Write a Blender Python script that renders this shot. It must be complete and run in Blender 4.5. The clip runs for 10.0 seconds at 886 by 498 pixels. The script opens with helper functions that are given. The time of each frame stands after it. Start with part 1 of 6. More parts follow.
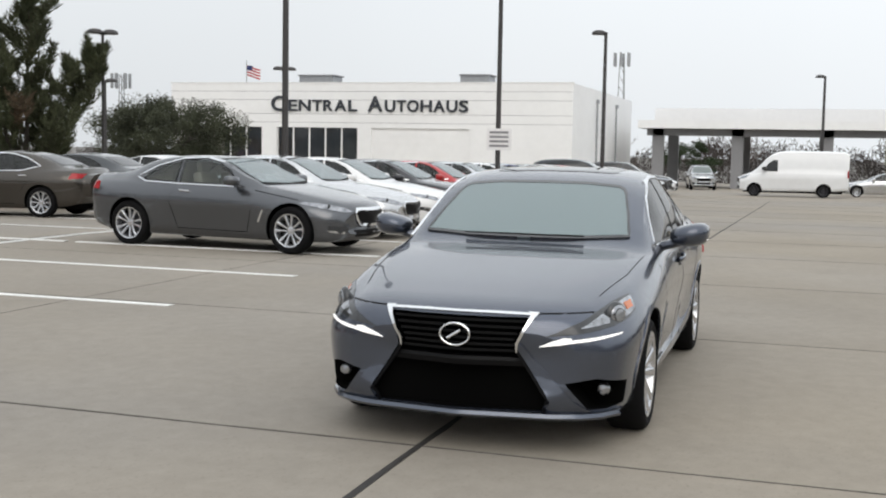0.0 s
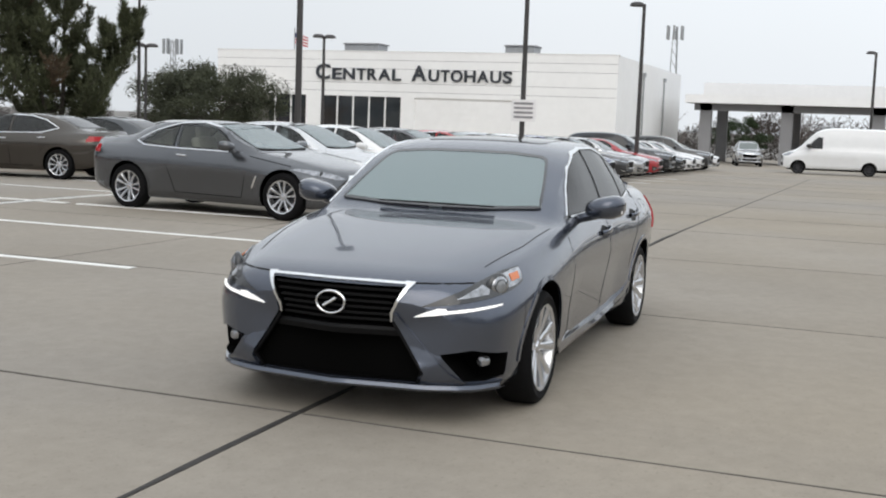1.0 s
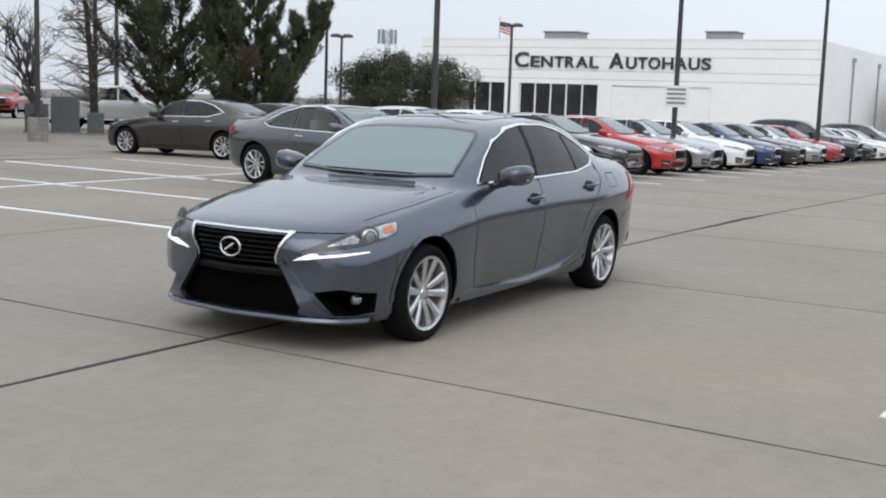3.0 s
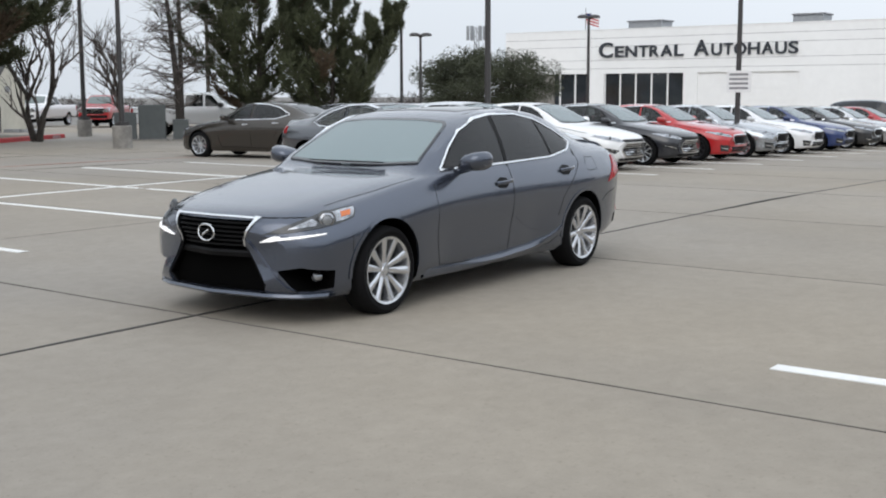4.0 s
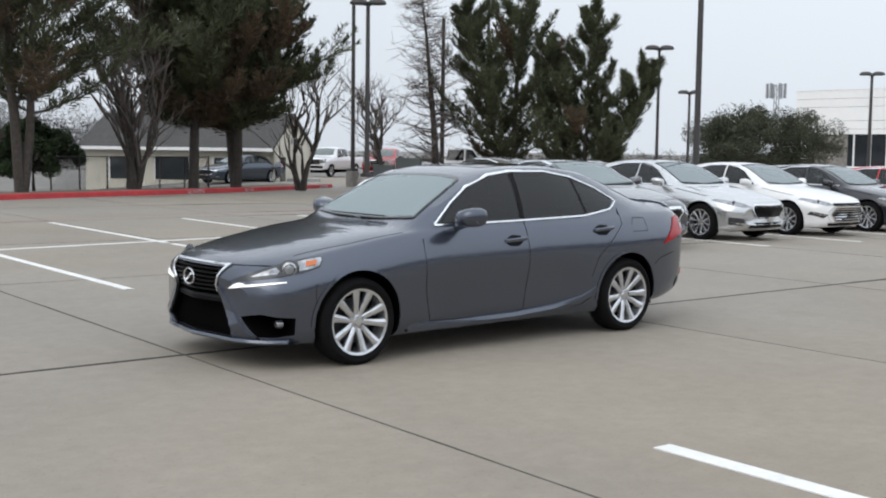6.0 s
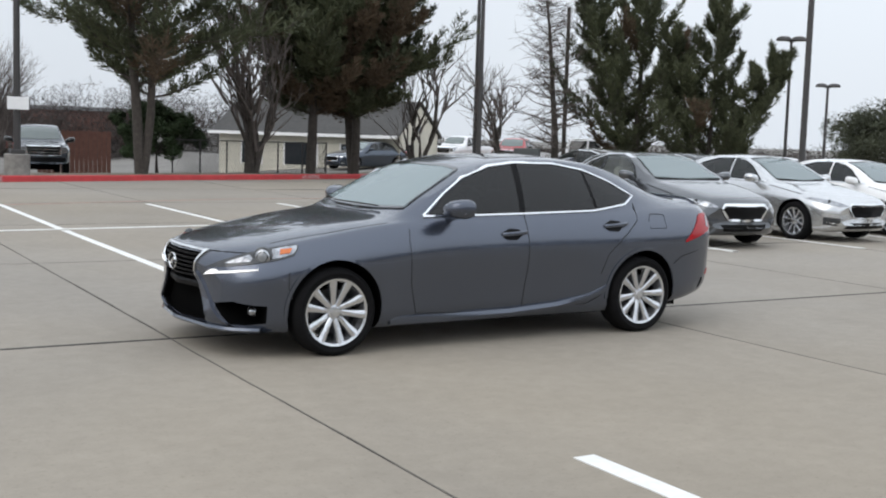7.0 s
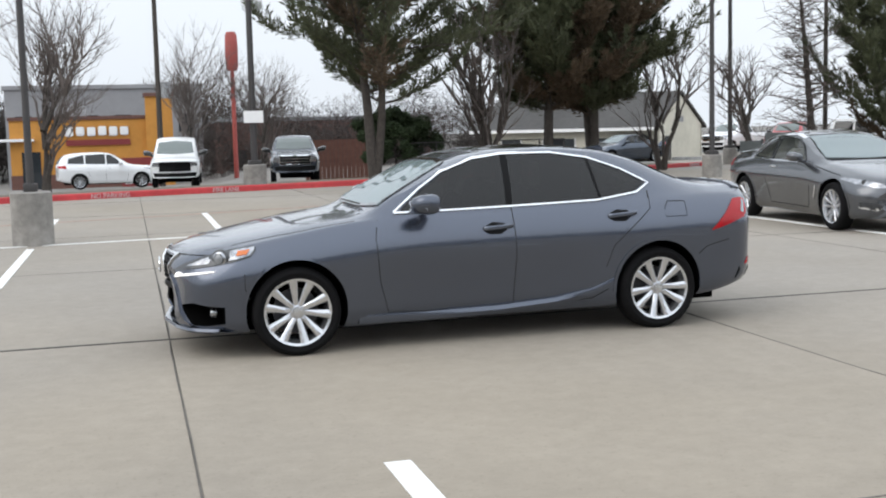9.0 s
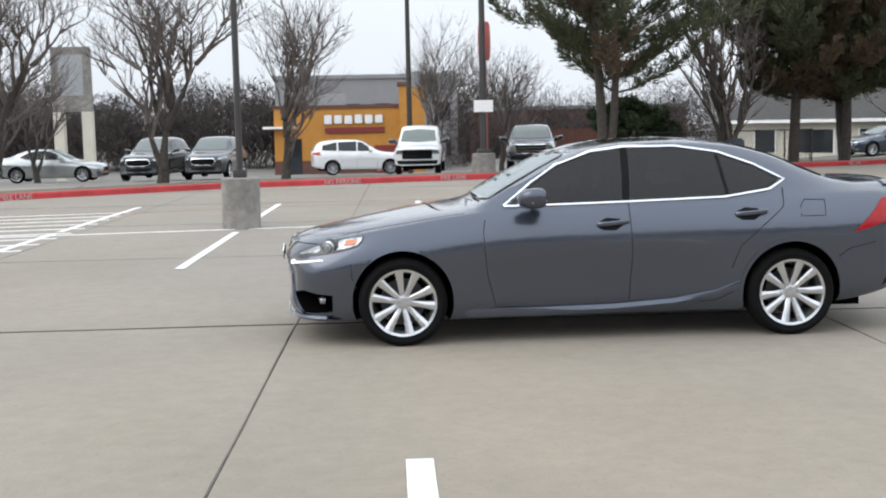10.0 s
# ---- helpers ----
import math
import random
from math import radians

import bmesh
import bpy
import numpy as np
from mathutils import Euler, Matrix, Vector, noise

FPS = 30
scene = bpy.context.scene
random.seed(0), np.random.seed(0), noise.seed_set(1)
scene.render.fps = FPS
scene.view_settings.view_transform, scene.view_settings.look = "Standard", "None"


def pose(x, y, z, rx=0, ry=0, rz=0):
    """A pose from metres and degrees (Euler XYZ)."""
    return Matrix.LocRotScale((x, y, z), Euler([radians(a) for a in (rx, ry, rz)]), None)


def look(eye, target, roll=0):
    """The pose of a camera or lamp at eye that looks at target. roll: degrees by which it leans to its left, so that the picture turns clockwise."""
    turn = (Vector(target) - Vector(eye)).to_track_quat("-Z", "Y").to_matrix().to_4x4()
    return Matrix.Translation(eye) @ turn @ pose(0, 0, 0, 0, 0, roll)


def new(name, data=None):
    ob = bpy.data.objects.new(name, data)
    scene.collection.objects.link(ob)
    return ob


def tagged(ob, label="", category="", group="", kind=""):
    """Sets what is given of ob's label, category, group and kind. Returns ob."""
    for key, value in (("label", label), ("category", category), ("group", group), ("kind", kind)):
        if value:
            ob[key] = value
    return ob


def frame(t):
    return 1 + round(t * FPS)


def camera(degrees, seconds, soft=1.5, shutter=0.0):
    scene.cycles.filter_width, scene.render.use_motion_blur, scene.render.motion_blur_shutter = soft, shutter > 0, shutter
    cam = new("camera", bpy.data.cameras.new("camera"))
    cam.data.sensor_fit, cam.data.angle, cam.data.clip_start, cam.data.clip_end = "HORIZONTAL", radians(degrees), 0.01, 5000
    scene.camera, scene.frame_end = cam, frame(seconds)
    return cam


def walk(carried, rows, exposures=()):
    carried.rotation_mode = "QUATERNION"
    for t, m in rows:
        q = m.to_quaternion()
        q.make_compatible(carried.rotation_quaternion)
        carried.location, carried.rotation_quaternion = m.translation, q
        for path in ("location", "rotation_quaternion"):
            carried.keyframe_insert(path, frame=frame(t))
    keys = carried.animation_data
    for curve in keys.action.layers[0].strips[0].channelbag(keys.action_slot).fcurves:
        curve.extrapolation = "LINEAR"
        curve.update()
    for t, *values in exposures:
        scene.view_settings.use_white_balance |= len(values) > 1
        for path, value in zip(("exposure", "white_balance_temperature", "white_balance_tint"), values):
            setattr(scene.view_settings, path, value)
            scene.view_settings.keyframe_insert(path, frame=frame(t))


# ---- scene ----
from mathutils.bvhtree import BVHTree

# ------------------------------------------------------------------ camera
cam = camera(42.0, 10.0, soft=2.05)
# seconds, eye x y z, yaw, pitch, roll
PATH = [
    (0.0, -6.449, -1.661, 1.544, -72.70, -4.93, 1.02),
    (0.5, -6.344, -2.074, 1.544, -71.60, -5.27, 2.05),
    (1.0, -6.092, -2.473, 1.544, -70.10, -6.43, 2.08),
    (1.5, -5.881, -2.857, 1.544, -67.47, -5.13, -0.17),
    (2.0, -5.600, -3.245, 1.544, -64.57, -7.19, 1.09),
    (2.2, -5.474, -3.382, 1.544, -63.79, -7.16, 1.63),
    (3.3, -6.371, -5.086, 1.545, -57.49, -7.60, 1.10),
    (3.5, -6.219, -5.231, 1.545, -57.00, -7.79, -0.08),
    (4.0, -6.275, -5.919, 1.545, -53.96, -7.67, -0.19),
    (4.5, -6.349, -6.613, 1.566, -49.21, -5.50, 0.91),
    (5.0, -5.792, -7.010, 1.559, -45.39, -4.19, 1.39),
    (5.5, -5.228, -7.294, 1.546, -42.22, -4.95, 1.11),
    (6.0, -4.650, -7.593, 1.550, -38.80, -4.97, 0.74),
    (6.2, -4.435, -7.663, 1.564, -36.81, -4.90, 0.70),
    (7.5, -2.997, -8.343, 1.574, -29.58, -5.98, 2.06),
    (8.0, -2.411, -8.548, 1.577, -26.86, -5.70, 1.20),
    (8.5, -1.886, -8.763, 1.579, -22.02, -4.80, 0.16),
    (9.0, -1.272, -8.863, 1.562, -16.35, -5.89, -1.41),
    (9.5, -0.713, -8.956, 1.553, -10.14, -5.78, -1.44),
    (10.0, -0.169, -8.946, 1.562, -3.24, -6.16, -1.16),
]
walk(cam, [(t, pose(x, y, z, 90 + p, 0, yaw) @ pose(0, 0, 0, 0, 0, r)) for t, x, y, z, yaw, p, r in PATH],
     exposures=[(0.0, 0.02, 6850, 10), (1.0, 0.02, 6750, 10), (2.2, 0.02, 6450, 10), (4.0, 0.07, 6480, 10), (6.2, 0.08, 6480, 10), (8.0, 0.32, 6520, 10), (10.0, 0.43, 6560, 10)])

# ------------------------------------------------------------------ light: overcast winter day
world = bpy.data.worlds.new("overcast")
scene.world = world
world.use_nodes = True
wn = world.node_tree.nodes
wl = world.node_tree.links
wn.clear()
w_out = wn.new("ShaderNodeOutputWorld")
w_bg = wn.new("ShaderNodeBackground")
w_sky = wn.new("ShaderNodeTexSky")
w_sky.sky_type, w_sky.sun_disc = "NISHITA", False
w_sky.sun_elevation, w_sky.sun_rotation = radians(41), radians(253)
w_sky.dust_density, w_sky.air_density = 6.0, 1.0
w_gain = wn.new("ShaderNodeMixRGB")
w_gain.blend_type = "MULTIPLY"
w_gain.inputs[0].default_value = 1.0
w_gain.inputs[2].default_value = (0.10, 0.10, 0.10, 1)
w_mix = wn.new("ShaderNodeMixRGB")
w_mix.inputs[0].default_value = 0.90
# cloud cover: brighter overhead and towards the veiled sun, darker away from it
w_noise = wn.new("ShaderNodeTexNoise")
w_noise.inputs["Scale"].default_value, w_noise.inputs["Detail"].default_value = 1.6, 4.0
w_coord = wn.new("ShaderNodeTexCoord")
w_dot = wn.new("ShaderNodeVectorMath")
w_dot.operation = "DOT_PRODUCT"
w_dot.inputs[1].default_value = (0.05, -0.16, 0.52)
w_sum = wn.new("ShaderNodeMath")
w_sum.operation = "MULTIPLY_ADD"
w_sum.inputs[1].default_value = 0.14
w_level = wn.new("ShaderNodeMath")
w_level.inputs[1].default_value = 0.815
w_ramp = wn.new("ShaderNodeVectorMath")
w_ramp.operation = "SCALE"
w_ramp.inputs[0].default_value = (0.93, 1.0, 1.085)
wl.new(w_coord.outputs["Generated"], w_noise.inputs["Vector"])
wl.new(w_coord.outputs["Generated"], w_dot.inputs[0])
wl.new(w_noise.outputs["Fac"], w_sum.inputs[0])
wl.new(w_dot.outputs["Value"], w_sum.inputs[2])
wl.new(w_sum.outputs[0], w_level.inputs[0])
wl.new(w_level.outputs[0], w_ramp.inputs["Scale"])
wl.new(w_sky.outputs[0], w_gain.inputs[1])
wl.new(w_gain.outputs[0], w_mix.inputs[1])
wl.new(w_ramp.outputs[0], w_mix.inputs[2])
wl.new(w_mix.outputs[0], w_bg.inputs["Color"])
w_bg.inputs["Strength"].default_value = 1.0
wl.new(w_bg.outputs[0], w_out.inputs["Surface"])

sun = new("sun", bpy.data.lights.new("sun", "SUN"))
sun.data.energy, sun.data.angle, sun.data.color = 0.80, radians(50), (1.0, 0.985, 0.96)
sun.matrix_world = look((-30, -9, 27), (0, 0, 0))


# ------------------------------------------------------------------ materials
def shader(name, color, rough=0.6, metal=0.0, coat=0.0, grain=0.0, scale=8.0, dark=0.7, bump=0.0, bump_scale=60.0,
           stain=0.0, stain_scale=0.35, spec=0.5, own_color=False, trans=0.0, ior=1.45, emit=None, emit_power=0.0, alpha=1.0, spread=0.0):
    """A principled surface with grain at one scale, stains at a larger one, and fine relief."""
    m = bpy.data.materials.new(name)
    m.use_nodes = True
    n, l = m.node_tree.nodes, m.node_tree.links
    b = n["Principled BSDF"]
    b.inputs["Roughness"].default_value, b.inputs["Metallic"].default_value = rough, metal
    b.inputs["Coat Weight"].default_value, b.inputs["Coat Roughness"].default_value = coat, 0.03
    b.inputs["Specular IOR Level"].default_value, b.inputs["IOR"].default_value = spec, ior
    b.inputs["Transmission Weight"].default_value, b.inputs["Alpha"].default_value = trans, alpha
    b.inputs["Base Color"].default_value = (*color, 1)
    if emit:
        b.inputs["Emission Color"].default_value, b.inputs["Emission Strength"].default_value = (*emit, 1), emit_power
    coord = n.new("ShaderNodeTexCoord")
    source = None
    if own_color or spread:
        info = n.new("ShaderNodeObjectInfo")
    if own_color:
        source = info.outputs["Color"]
    for amount, sc, detail in ((grain, scale, 6.0), (stain, stain_scale, 5.0)):
        if not amount:
            continue
        tex = n.new("ShaderNodeTexNoise")
        tex.inputs["Scale"].default_value, tex.inputs["Detail"].default_value, tex.inputs["Roughness"].default_value = sc, detail, 0.65
        l.new(coord.outputs["Object"], tex.inputs["Vector"])
        ramp = n.new("ShaderNodeMapRange")
        ramp.inputs["From Min"].default_value, ramp.inputs["From Max"].default_value = 0.3, 0.7
        ramp.inputs["To Min"].default_value, ramp.inputs["To Max"].default_value = 1.0 - amount, 1.0 + amount * 0.5
        l.new(tex.outputs["Fac"], ramp.inputs["Value"])
        mul = n.new("ShaderNodeVectorMath")
        mul.operation = "MULTIPLY"
        if source is None:
            mul.inputs[0].default_value = color
        else:
            l.new(source, mul.inputs[0])
        l.new(ramp.outputs["Result"], mul.inputs[1])
        source = mul.outputs["Vector"]
    if spread:
        ramp = n.new("ShaderNodeMapRange")
        ramp.inputs["To Min"].default_value, ramp.inputs["To Max"].default_value = 1.0 - spread, 1.0 + spread
        l.new(info.outputs["Random"], ramp.inputs["Value"])
        mul = n.new("ShaderNodeVectorMath")
        mul.operation = "MULTIPLY"
        if source is None:
            mul.inputs[0].default_value = color
        else:
            l.new(source, mul.inputs[0])
        l.new(ramp.outputs["Result"], mul.inputs[1])
        source = mul.outputs["Vector"]
    if source is not None:
        l.new(source, b.inputs["Base Color"])
    if bump:
        tex = n.new("ShaderNodeTexNoise")
        tex.inputs["Scale"].default_value, tex.inputs["Detail"].default_value = bump_scale, 4.0
        l.new(coord.outputs["Object"], tex.inputs["Vector"])
        bp = n.new("ShaderNodeBump")
        bp.inputs["Strength"].default_value, bp.inputs["Distance"].default_value = bump, 0.01
        l.new(tex.outputs["Fac"], bp.inputs["Height"])
        l.new(bp.outputs["Normal"], b.inputs["Normal"])
    return m


def concrete_shader():
    """Weathered paving: tan and grey drifts, fine speckle, tyre grime and small oil spots."""
    m = shader("concrete", (0.273, 0.250, 0.220), 0.82, grain=0.10, scale=7.0, stain=0.13, stain_scale=0.30, bump=0.25, bump_scale=90, spread=0.04)
    n, l = m.node_tree.nodes, m.node_tree.links
    b = n["Principled BSDF"]
    coord = next(k for k in n if k.bl_idname == "ShaderNodeTexCoord")
    source = b.inputs["Base Color"].links[0].from_socket
    for sc, lo, hi, tint in ((0.10, 0.35, 0.65, (1.05, 1.0, 0.91)), (1.1, 0.70, 0.76, (0.80, 0.78, 0.76)), (0.55, 0.60, 0.80, (0.86, 0.86, 0.86)), (38.0, 0.58, 0.72, (0.82, 0.81, 0.80)), (55.0, 0.62, 0.72, (1.14, 1.14, 1.14))):
        tex = n.new("ShaderNodeTexNoise")
        tex.inputs["Scale"].default_value, tex.inputs["Detail"].default_value = sc, 5.0
        l.new(coord.outputs["Object"], tex.inputs["Vector"])
        ramp = n.new("ShaderNodeMapRange")
        ramp.inputs["From Min"].default_value, ramp.inputs["From Max"].default_value = lo, hi
        l.new(tex.outputs["Fac"], ramp.inputs["Value"])
        mix = n.new("ShaderNodeMixRGB")
        mix.blend_type = "MULTIPLY"
        mix.inputs[2].default_value = (*tint, 1)
        l.new(ramp.outputs["Result"], mix.inputs[0])
        l.new(source, mix.inputs[1])
        source = mix.outputs[0]
    l.new(source, b.inputs["Base Color"])
    return m


def glass_shader(name, tint, dust_sheen=0.03, dust_sheen_color=(0.5, 0.55, 0.54)):
    """A thin pane: tinted see-through, a pale film for dust and painted sky reflection, and gloss that grows at a
    slant.
    """
    m = bpy.data.materials.new(name)
    m.use_nodes = True
    n, l = m.node_tree.nodes, m.node_tree.links
    n.clear()
    out, gloss, clear, film = (n.new(k) for k in ("ShaderNodeOutputMaterial", "ShaderNodeBsdfGlossy", "ShaderNodeBsdfTransparent", "ShaderNodeBsdfDiffuse"))
    gloss.inputs["Roughness"].default_value = 0.015
    clear.inputs["Color"].default_value, film.inputs["Color"].default_value = (*tint, 1), (*dust_sheen_color, 1)
    a, b, fr = n.new("ShaderNodeMixShader"), n.new("ShaderNodeMixShader"), n.new("ShaderNodeFresnel")
    fr.inputs["IOR"].default_value = 1.52
    a.inputs[0].default_value = dust_sheen
    l.new(clear.outputs[0], a.inputs[1])
    l.new(film.outputs[0], a.inputs[2])
    l.new(fr.outputs[0], b.inputs[0])
    l.new(a.outputs[0], b.inputs[1])
    l.new(gloss.outputs[0], b.inputs[2])
    l.new(b.outputs[0], out.inputs["Surface"])
    return m


M = dict(
    concrete=concrete_shader(),
    pane_clear=glass_shader("clear_car_glass", (0.72, 0.78, 0.76), 0.05),
    # both windscreens: a strong blue-green film paints in the reflected sky
    pane_screen=glass_shader("sky_sheen_windscreen", (0.60, 0.70, 0.68), 0.40, (0.48, 0.60, 0.62)),
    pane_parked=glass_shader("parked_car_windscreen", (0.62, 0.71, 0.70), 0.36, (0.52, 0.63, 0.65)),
    pane_tint=glass_shader("tinted_car_glass", (0.10, 0.11, 0.11), 0.012, (0.3, 0.3, 0.3)),
    pane_mid=glass_shader("grey_car_glass", (0.30, 0.33, 0.33), 0.03),
    trim_dark=shader("dark_cabin_trim", (0.022, 0.022, 0.024), 0.8, grain=0.2, scale=20),
    trim_pale=shader("pale_cabin_leather", (0.32, 0.29, 0.25), 0.7, grain=0.12, scale=15),
    solid=shader("solid_car_paint", (0.1, 0.1, 0.1), 0.35, coat=1.0, own_color=True, grain=0.03, scale=3),
    arch_lip=shader("bumper_black", (0.010, 0.010, 0.011), 0.55, grain=0.2, scale=60),
    soil=shader("soil", (0.16, 0.14, 0.10), 0.95, grain=0.3, scale=3, stain=0.3, stain_scale=0.2, bump=0.4),
    joint=shader("joint_sealant", (0.035, 0.032, 0.03), 0.8, grain=0.4, scale=10),
    seam=shader("weathered_sealant", (0.105, 0.096, 0.085), 0.9, grain=0.4, scale=8),
    worn=shader("worn_white_paint", (0.56, 0.36, 0.36), 0.8, grain=0.35, scale=12),
    crack=shader("saw_cut", (0.19, 0.175, 0.155), 0.9, grain=0.4, scale=5),
    line=shader("road_paint", (0.78, 0.78, 0.76), 0.7, grain=0.12, scale=25, stain=0.12, stain_scale=2),
    faded=shader("faded_red_line", (0.36, 0.24, 0.20), 0.85, grain=0.2, scale=6),
    kerb=shader("red_kerb_paint", (0.50, 0.045, 0.05), 0.6, grain=0.18, scale=5, stain=0.2, stain_scale=1.2, bump=0.2),
    cast=shader("cast_concrete", (0.27, 0.255, 0.235), 0.9, grain=0.2, scale=6, stain=0.3, stain_scale=1.5, bump=0.4, bump_scale=30),
    asphalt=shader("asphalt", (0.20, 0.19, 0.175), 0.9, grain=0.2, scale=12, stain=0.25, stain_scale=0.4, bump=0.3),
    paint=shader("car_paint", (0.1, 0.1, 0.1), 0.27, metal=0.78, coat=1.0, own_color=True, grain=0.07, scale=300),
    frit=shader("screen_edge_enamel", (0.020, 0.021, 0.023), 0.08, coat=0.6, spec=0.6),
    gap=shader("shut_gap", (0.018, 0.018, 0.02), 0.8),
    dark=shader("dark_plastic", (0.005, 0.005, 0.0055), 0.5, grain=0.2, scale=40, spec=0.15),
    liner=shader("wheel_well", (0.003, 0.003, 0.003), 0.95, spec=0.02),
    rubber=shader("tyre_rubber", (0.0065, 0.0065, 0.007), 0.85, spec=0.15, grain=0.25, scale=30, bump=0.15, bump_scale=120),
    alloy=shader("alloy", (0.62, 0.63, 0.65), 0.26, metal=0.9, grain=0.06, scale=15),
    grey_alloy=shader("grey_alloy", (0.055, 0.055, 0.06), 0.4, metal=0.7),
    chrome=shader("chrome", (0.82, 0.83, 0.84), 0.1, metal=1.0, grain=0.04, scale=20),
    tint=shader("tinted_glass", (0.010, 0.011, 0.012), 0.04, coat=0.3, spec=0.5),
    # opaque pane: green-grey base has sky reflection and dashboard painted in
    screen=shader("windscreen_glass", (0.125, 0.15, 0.145), 0.05, coat=0.5, spec=0.6, grain=0.12, scale=1.2),
    cabin=shader("clear_side_glass", (0.10, 0.11, 0.105), 0.05, coat=0.4, spec=0.6, grain=0.3, scale=2.5),
    lens=shader("lamp_lens", (0.36, 0.37, 0.39), 0.12, coat=0.8, metal=0.8, grain=0.55, scale=16),
    lens_dark=shader("smoked_lens", (0.035, 0.037, 0.04), 0.16, coat=0.45, grain=0.4, scale=20),
    projector=shader("projector_glass", (0.20, 0.21, 0.22), 0.1, coat=1.0, grain=0.3, scale=30),
    amber=shader("amber_lens", (0.55, 0.13, 0.02), 0.15, coat=0.8),
    drl=shader("daytime_lamp", (0.9, 0.9, 0.9), 0.2, emit=(1.0, 0.98, 0.95), emit_power=0.5),
    red_lens=shader("red_lens", (0.34, 0.003, 0.007), 0.18, coat=0.35, spec=0.3, grain=0.15, scale=20),
    white_wall=shader("white_painted_wall", (0.88, 0.88, 0.875), 0.75, grain=0.03, scale=2, stain=0.05, stain_scale=0.15, bump=0.1),
    sign=shader("sign_letter", (0.035, 0.04, 0.05), 0.5, grain=0.1, scale=6),
    pane=shader("shop_glass", (0.03, 0.035, 0.04), 0.06, coat=0.3, grain=0.4, scale=0.6),
    metal=shader("galvanised", (0.36, 0.37, 0.38), 0.5, metal=0.6, grain=0.15, scale=5),
    bronze=shader("bronze_pole_paint", (0.045, 0.042, 0.042), 0.5, grain=0.1, scale=4),
    roof_dark=shader("roof_shingle", (0.07, 0.068, 0.066), 0.9, grain=0.25, scale=6, stain=0.2),
    cream=shader("cream_siding", (0.62, 0.59, 0.50), 0.8, grain=0.06, scale=3, stain=0.15, stain_scale=0.5),
    orange=shader("ochre_stucco", (0.52, 0.24, 0.05), 0.8, grain=0.08, scale=3, stain=0.12, stain_scale=0.6),
    maroon=shader("maroon_panel", (0.20, 0.03, 0.03), 0.6, grain=0.1, scale=4),
    white=shader("white_enamel", (0.8, 0.8, 0.8), 0.4, grain=0.04, scale=6),
    brick=shader("dark_brick", (0.15, 0.075, 0.06), 0.9, grain=0.2, scale=8, stain=0.2),
    bark=shader("bark", (0.062, 0.053, 0.046), 0.95, grain=0.35, scale=9, bump=0.6, bump_scale=25),
    bare=shader("bare_twig", (0.13, 0.11, 0.10), 0.95, grain=0.3, scale=4),
    needle=shader("pine_foliage", (0.080, 0.091, 0.046), 0.85, grain=0.5, scale=0.7, stain=0.3, stain_scale=0.25),
    needle_brown=shader("dry_pine_foliage", (0.105, 0.074, 0.046), 0.9, grain=0.5, scale=0.7),
    leaf=shader("oak_foliage", (0.062, 0.070, 0.040), 0.8, grain=0.5, scale=0.9, stain=0.3, stain_scale=0.3),
    hedge=shader("hedge_foliage", (0.03, 0.05, 0.018), 0.85, grain=0.5, scale=1.2),
    cabinet=shader("cabinet_paint", (0.10, 0.11, 0.11), 0.6, grain=0.1, scale=5, stain=0.15, stain_scale=1.0),
    faded_red=shader("faded_red_enamel", (0.33, 0.07, 0.06), 0.6, grain=0.1, scale=3, stain=0.2, stain_scale=1.0),
    far_twig=shader("far_twigs", (0.060, 0.050, 0.046), 0.95, grain=0.3, scale=0.4),
    fence=shader("fence_mesh", (0.02, 0.02, 0.022), 0.7),
    wood=shader("fence_boards", (0.12, 0.055, 0.04), 0.9, grain=0.25, scale=5),
    grey_wall=shader("grey_wall", (0.27, 0.27, 0.28), 0.85, grain=0.08, scale=1.5, stain=0.1),
    flag_red=shader("flag_red", (0.45, 0.04, 0.05), 0.8),
    flag_blue=shader("flag_blue", (0.03, 0.04, 0.12), 0.8),
)


# ------------------------------------------------------------------ helpers
def mesh_of(bm, name, mats, smooth=True):
    bmesh.ops.recalc_face_normals(bm, faces=bm.faces)
    for f in bm.faces:
        f.smooth = smooth
    me = bpy.data.meshes.new(name)
    bm.to_mesh(me)
    bm.free()
    for m in mats:
        me.materials.append(m)
    if smooth:
        me.set_sharp_from_angle(angle=radians(38))
    return me


def part(name, bm, material, parent=None, label="", smooth=False):
    """Links a bmesh as one mesh object, under a thing or a part if given."""
    ob = new(name, mesh_of(bm, name, [material], smooth))
    if parent is not None:
        ob.parent = parent
    if label:
        ob["label"] = label
    return ob


def thing(name, label, category, group="", kind="", m=None):
    ob = new(name)
    ob.empty_display_size = 0.2
    tagged(ob, label, category, group, kind)
    if m is not None:
        ob.matrix_world = m
    return ob


def box(bm, x0, x1, y0, y1, z0, z1, bevel=0.0):
    r = bmesh.ops.create_cube(bm, size=1.0)
    vs = r["verts"]
    for v in vs:
        v.co = Vector(((x0 + x1) / 2 + v.co.x * (x1 - x0), (y0 + y1) / 2 + v.co.y * (y1 - y0), (z0 + z1) / 2 + v.co.z * (z1 - z0)))
    if bevel:
        es = list({e for v in vs for e in v.link_edges})
        bmesh.ops.bevel(bm, geom=es, offset=bevel, segments=2, affect="EDGES", profile=0.6)
    return vs


def boxed(name, x0, x1, y0, y1, z0, z1, material, parent=None, label="", bevel=0.0):
    bm = bmesh.new()
    box(bm, x0, x1, y0, y1, z0, z1, bevel)
    return part(name, bm, material, parent, label)


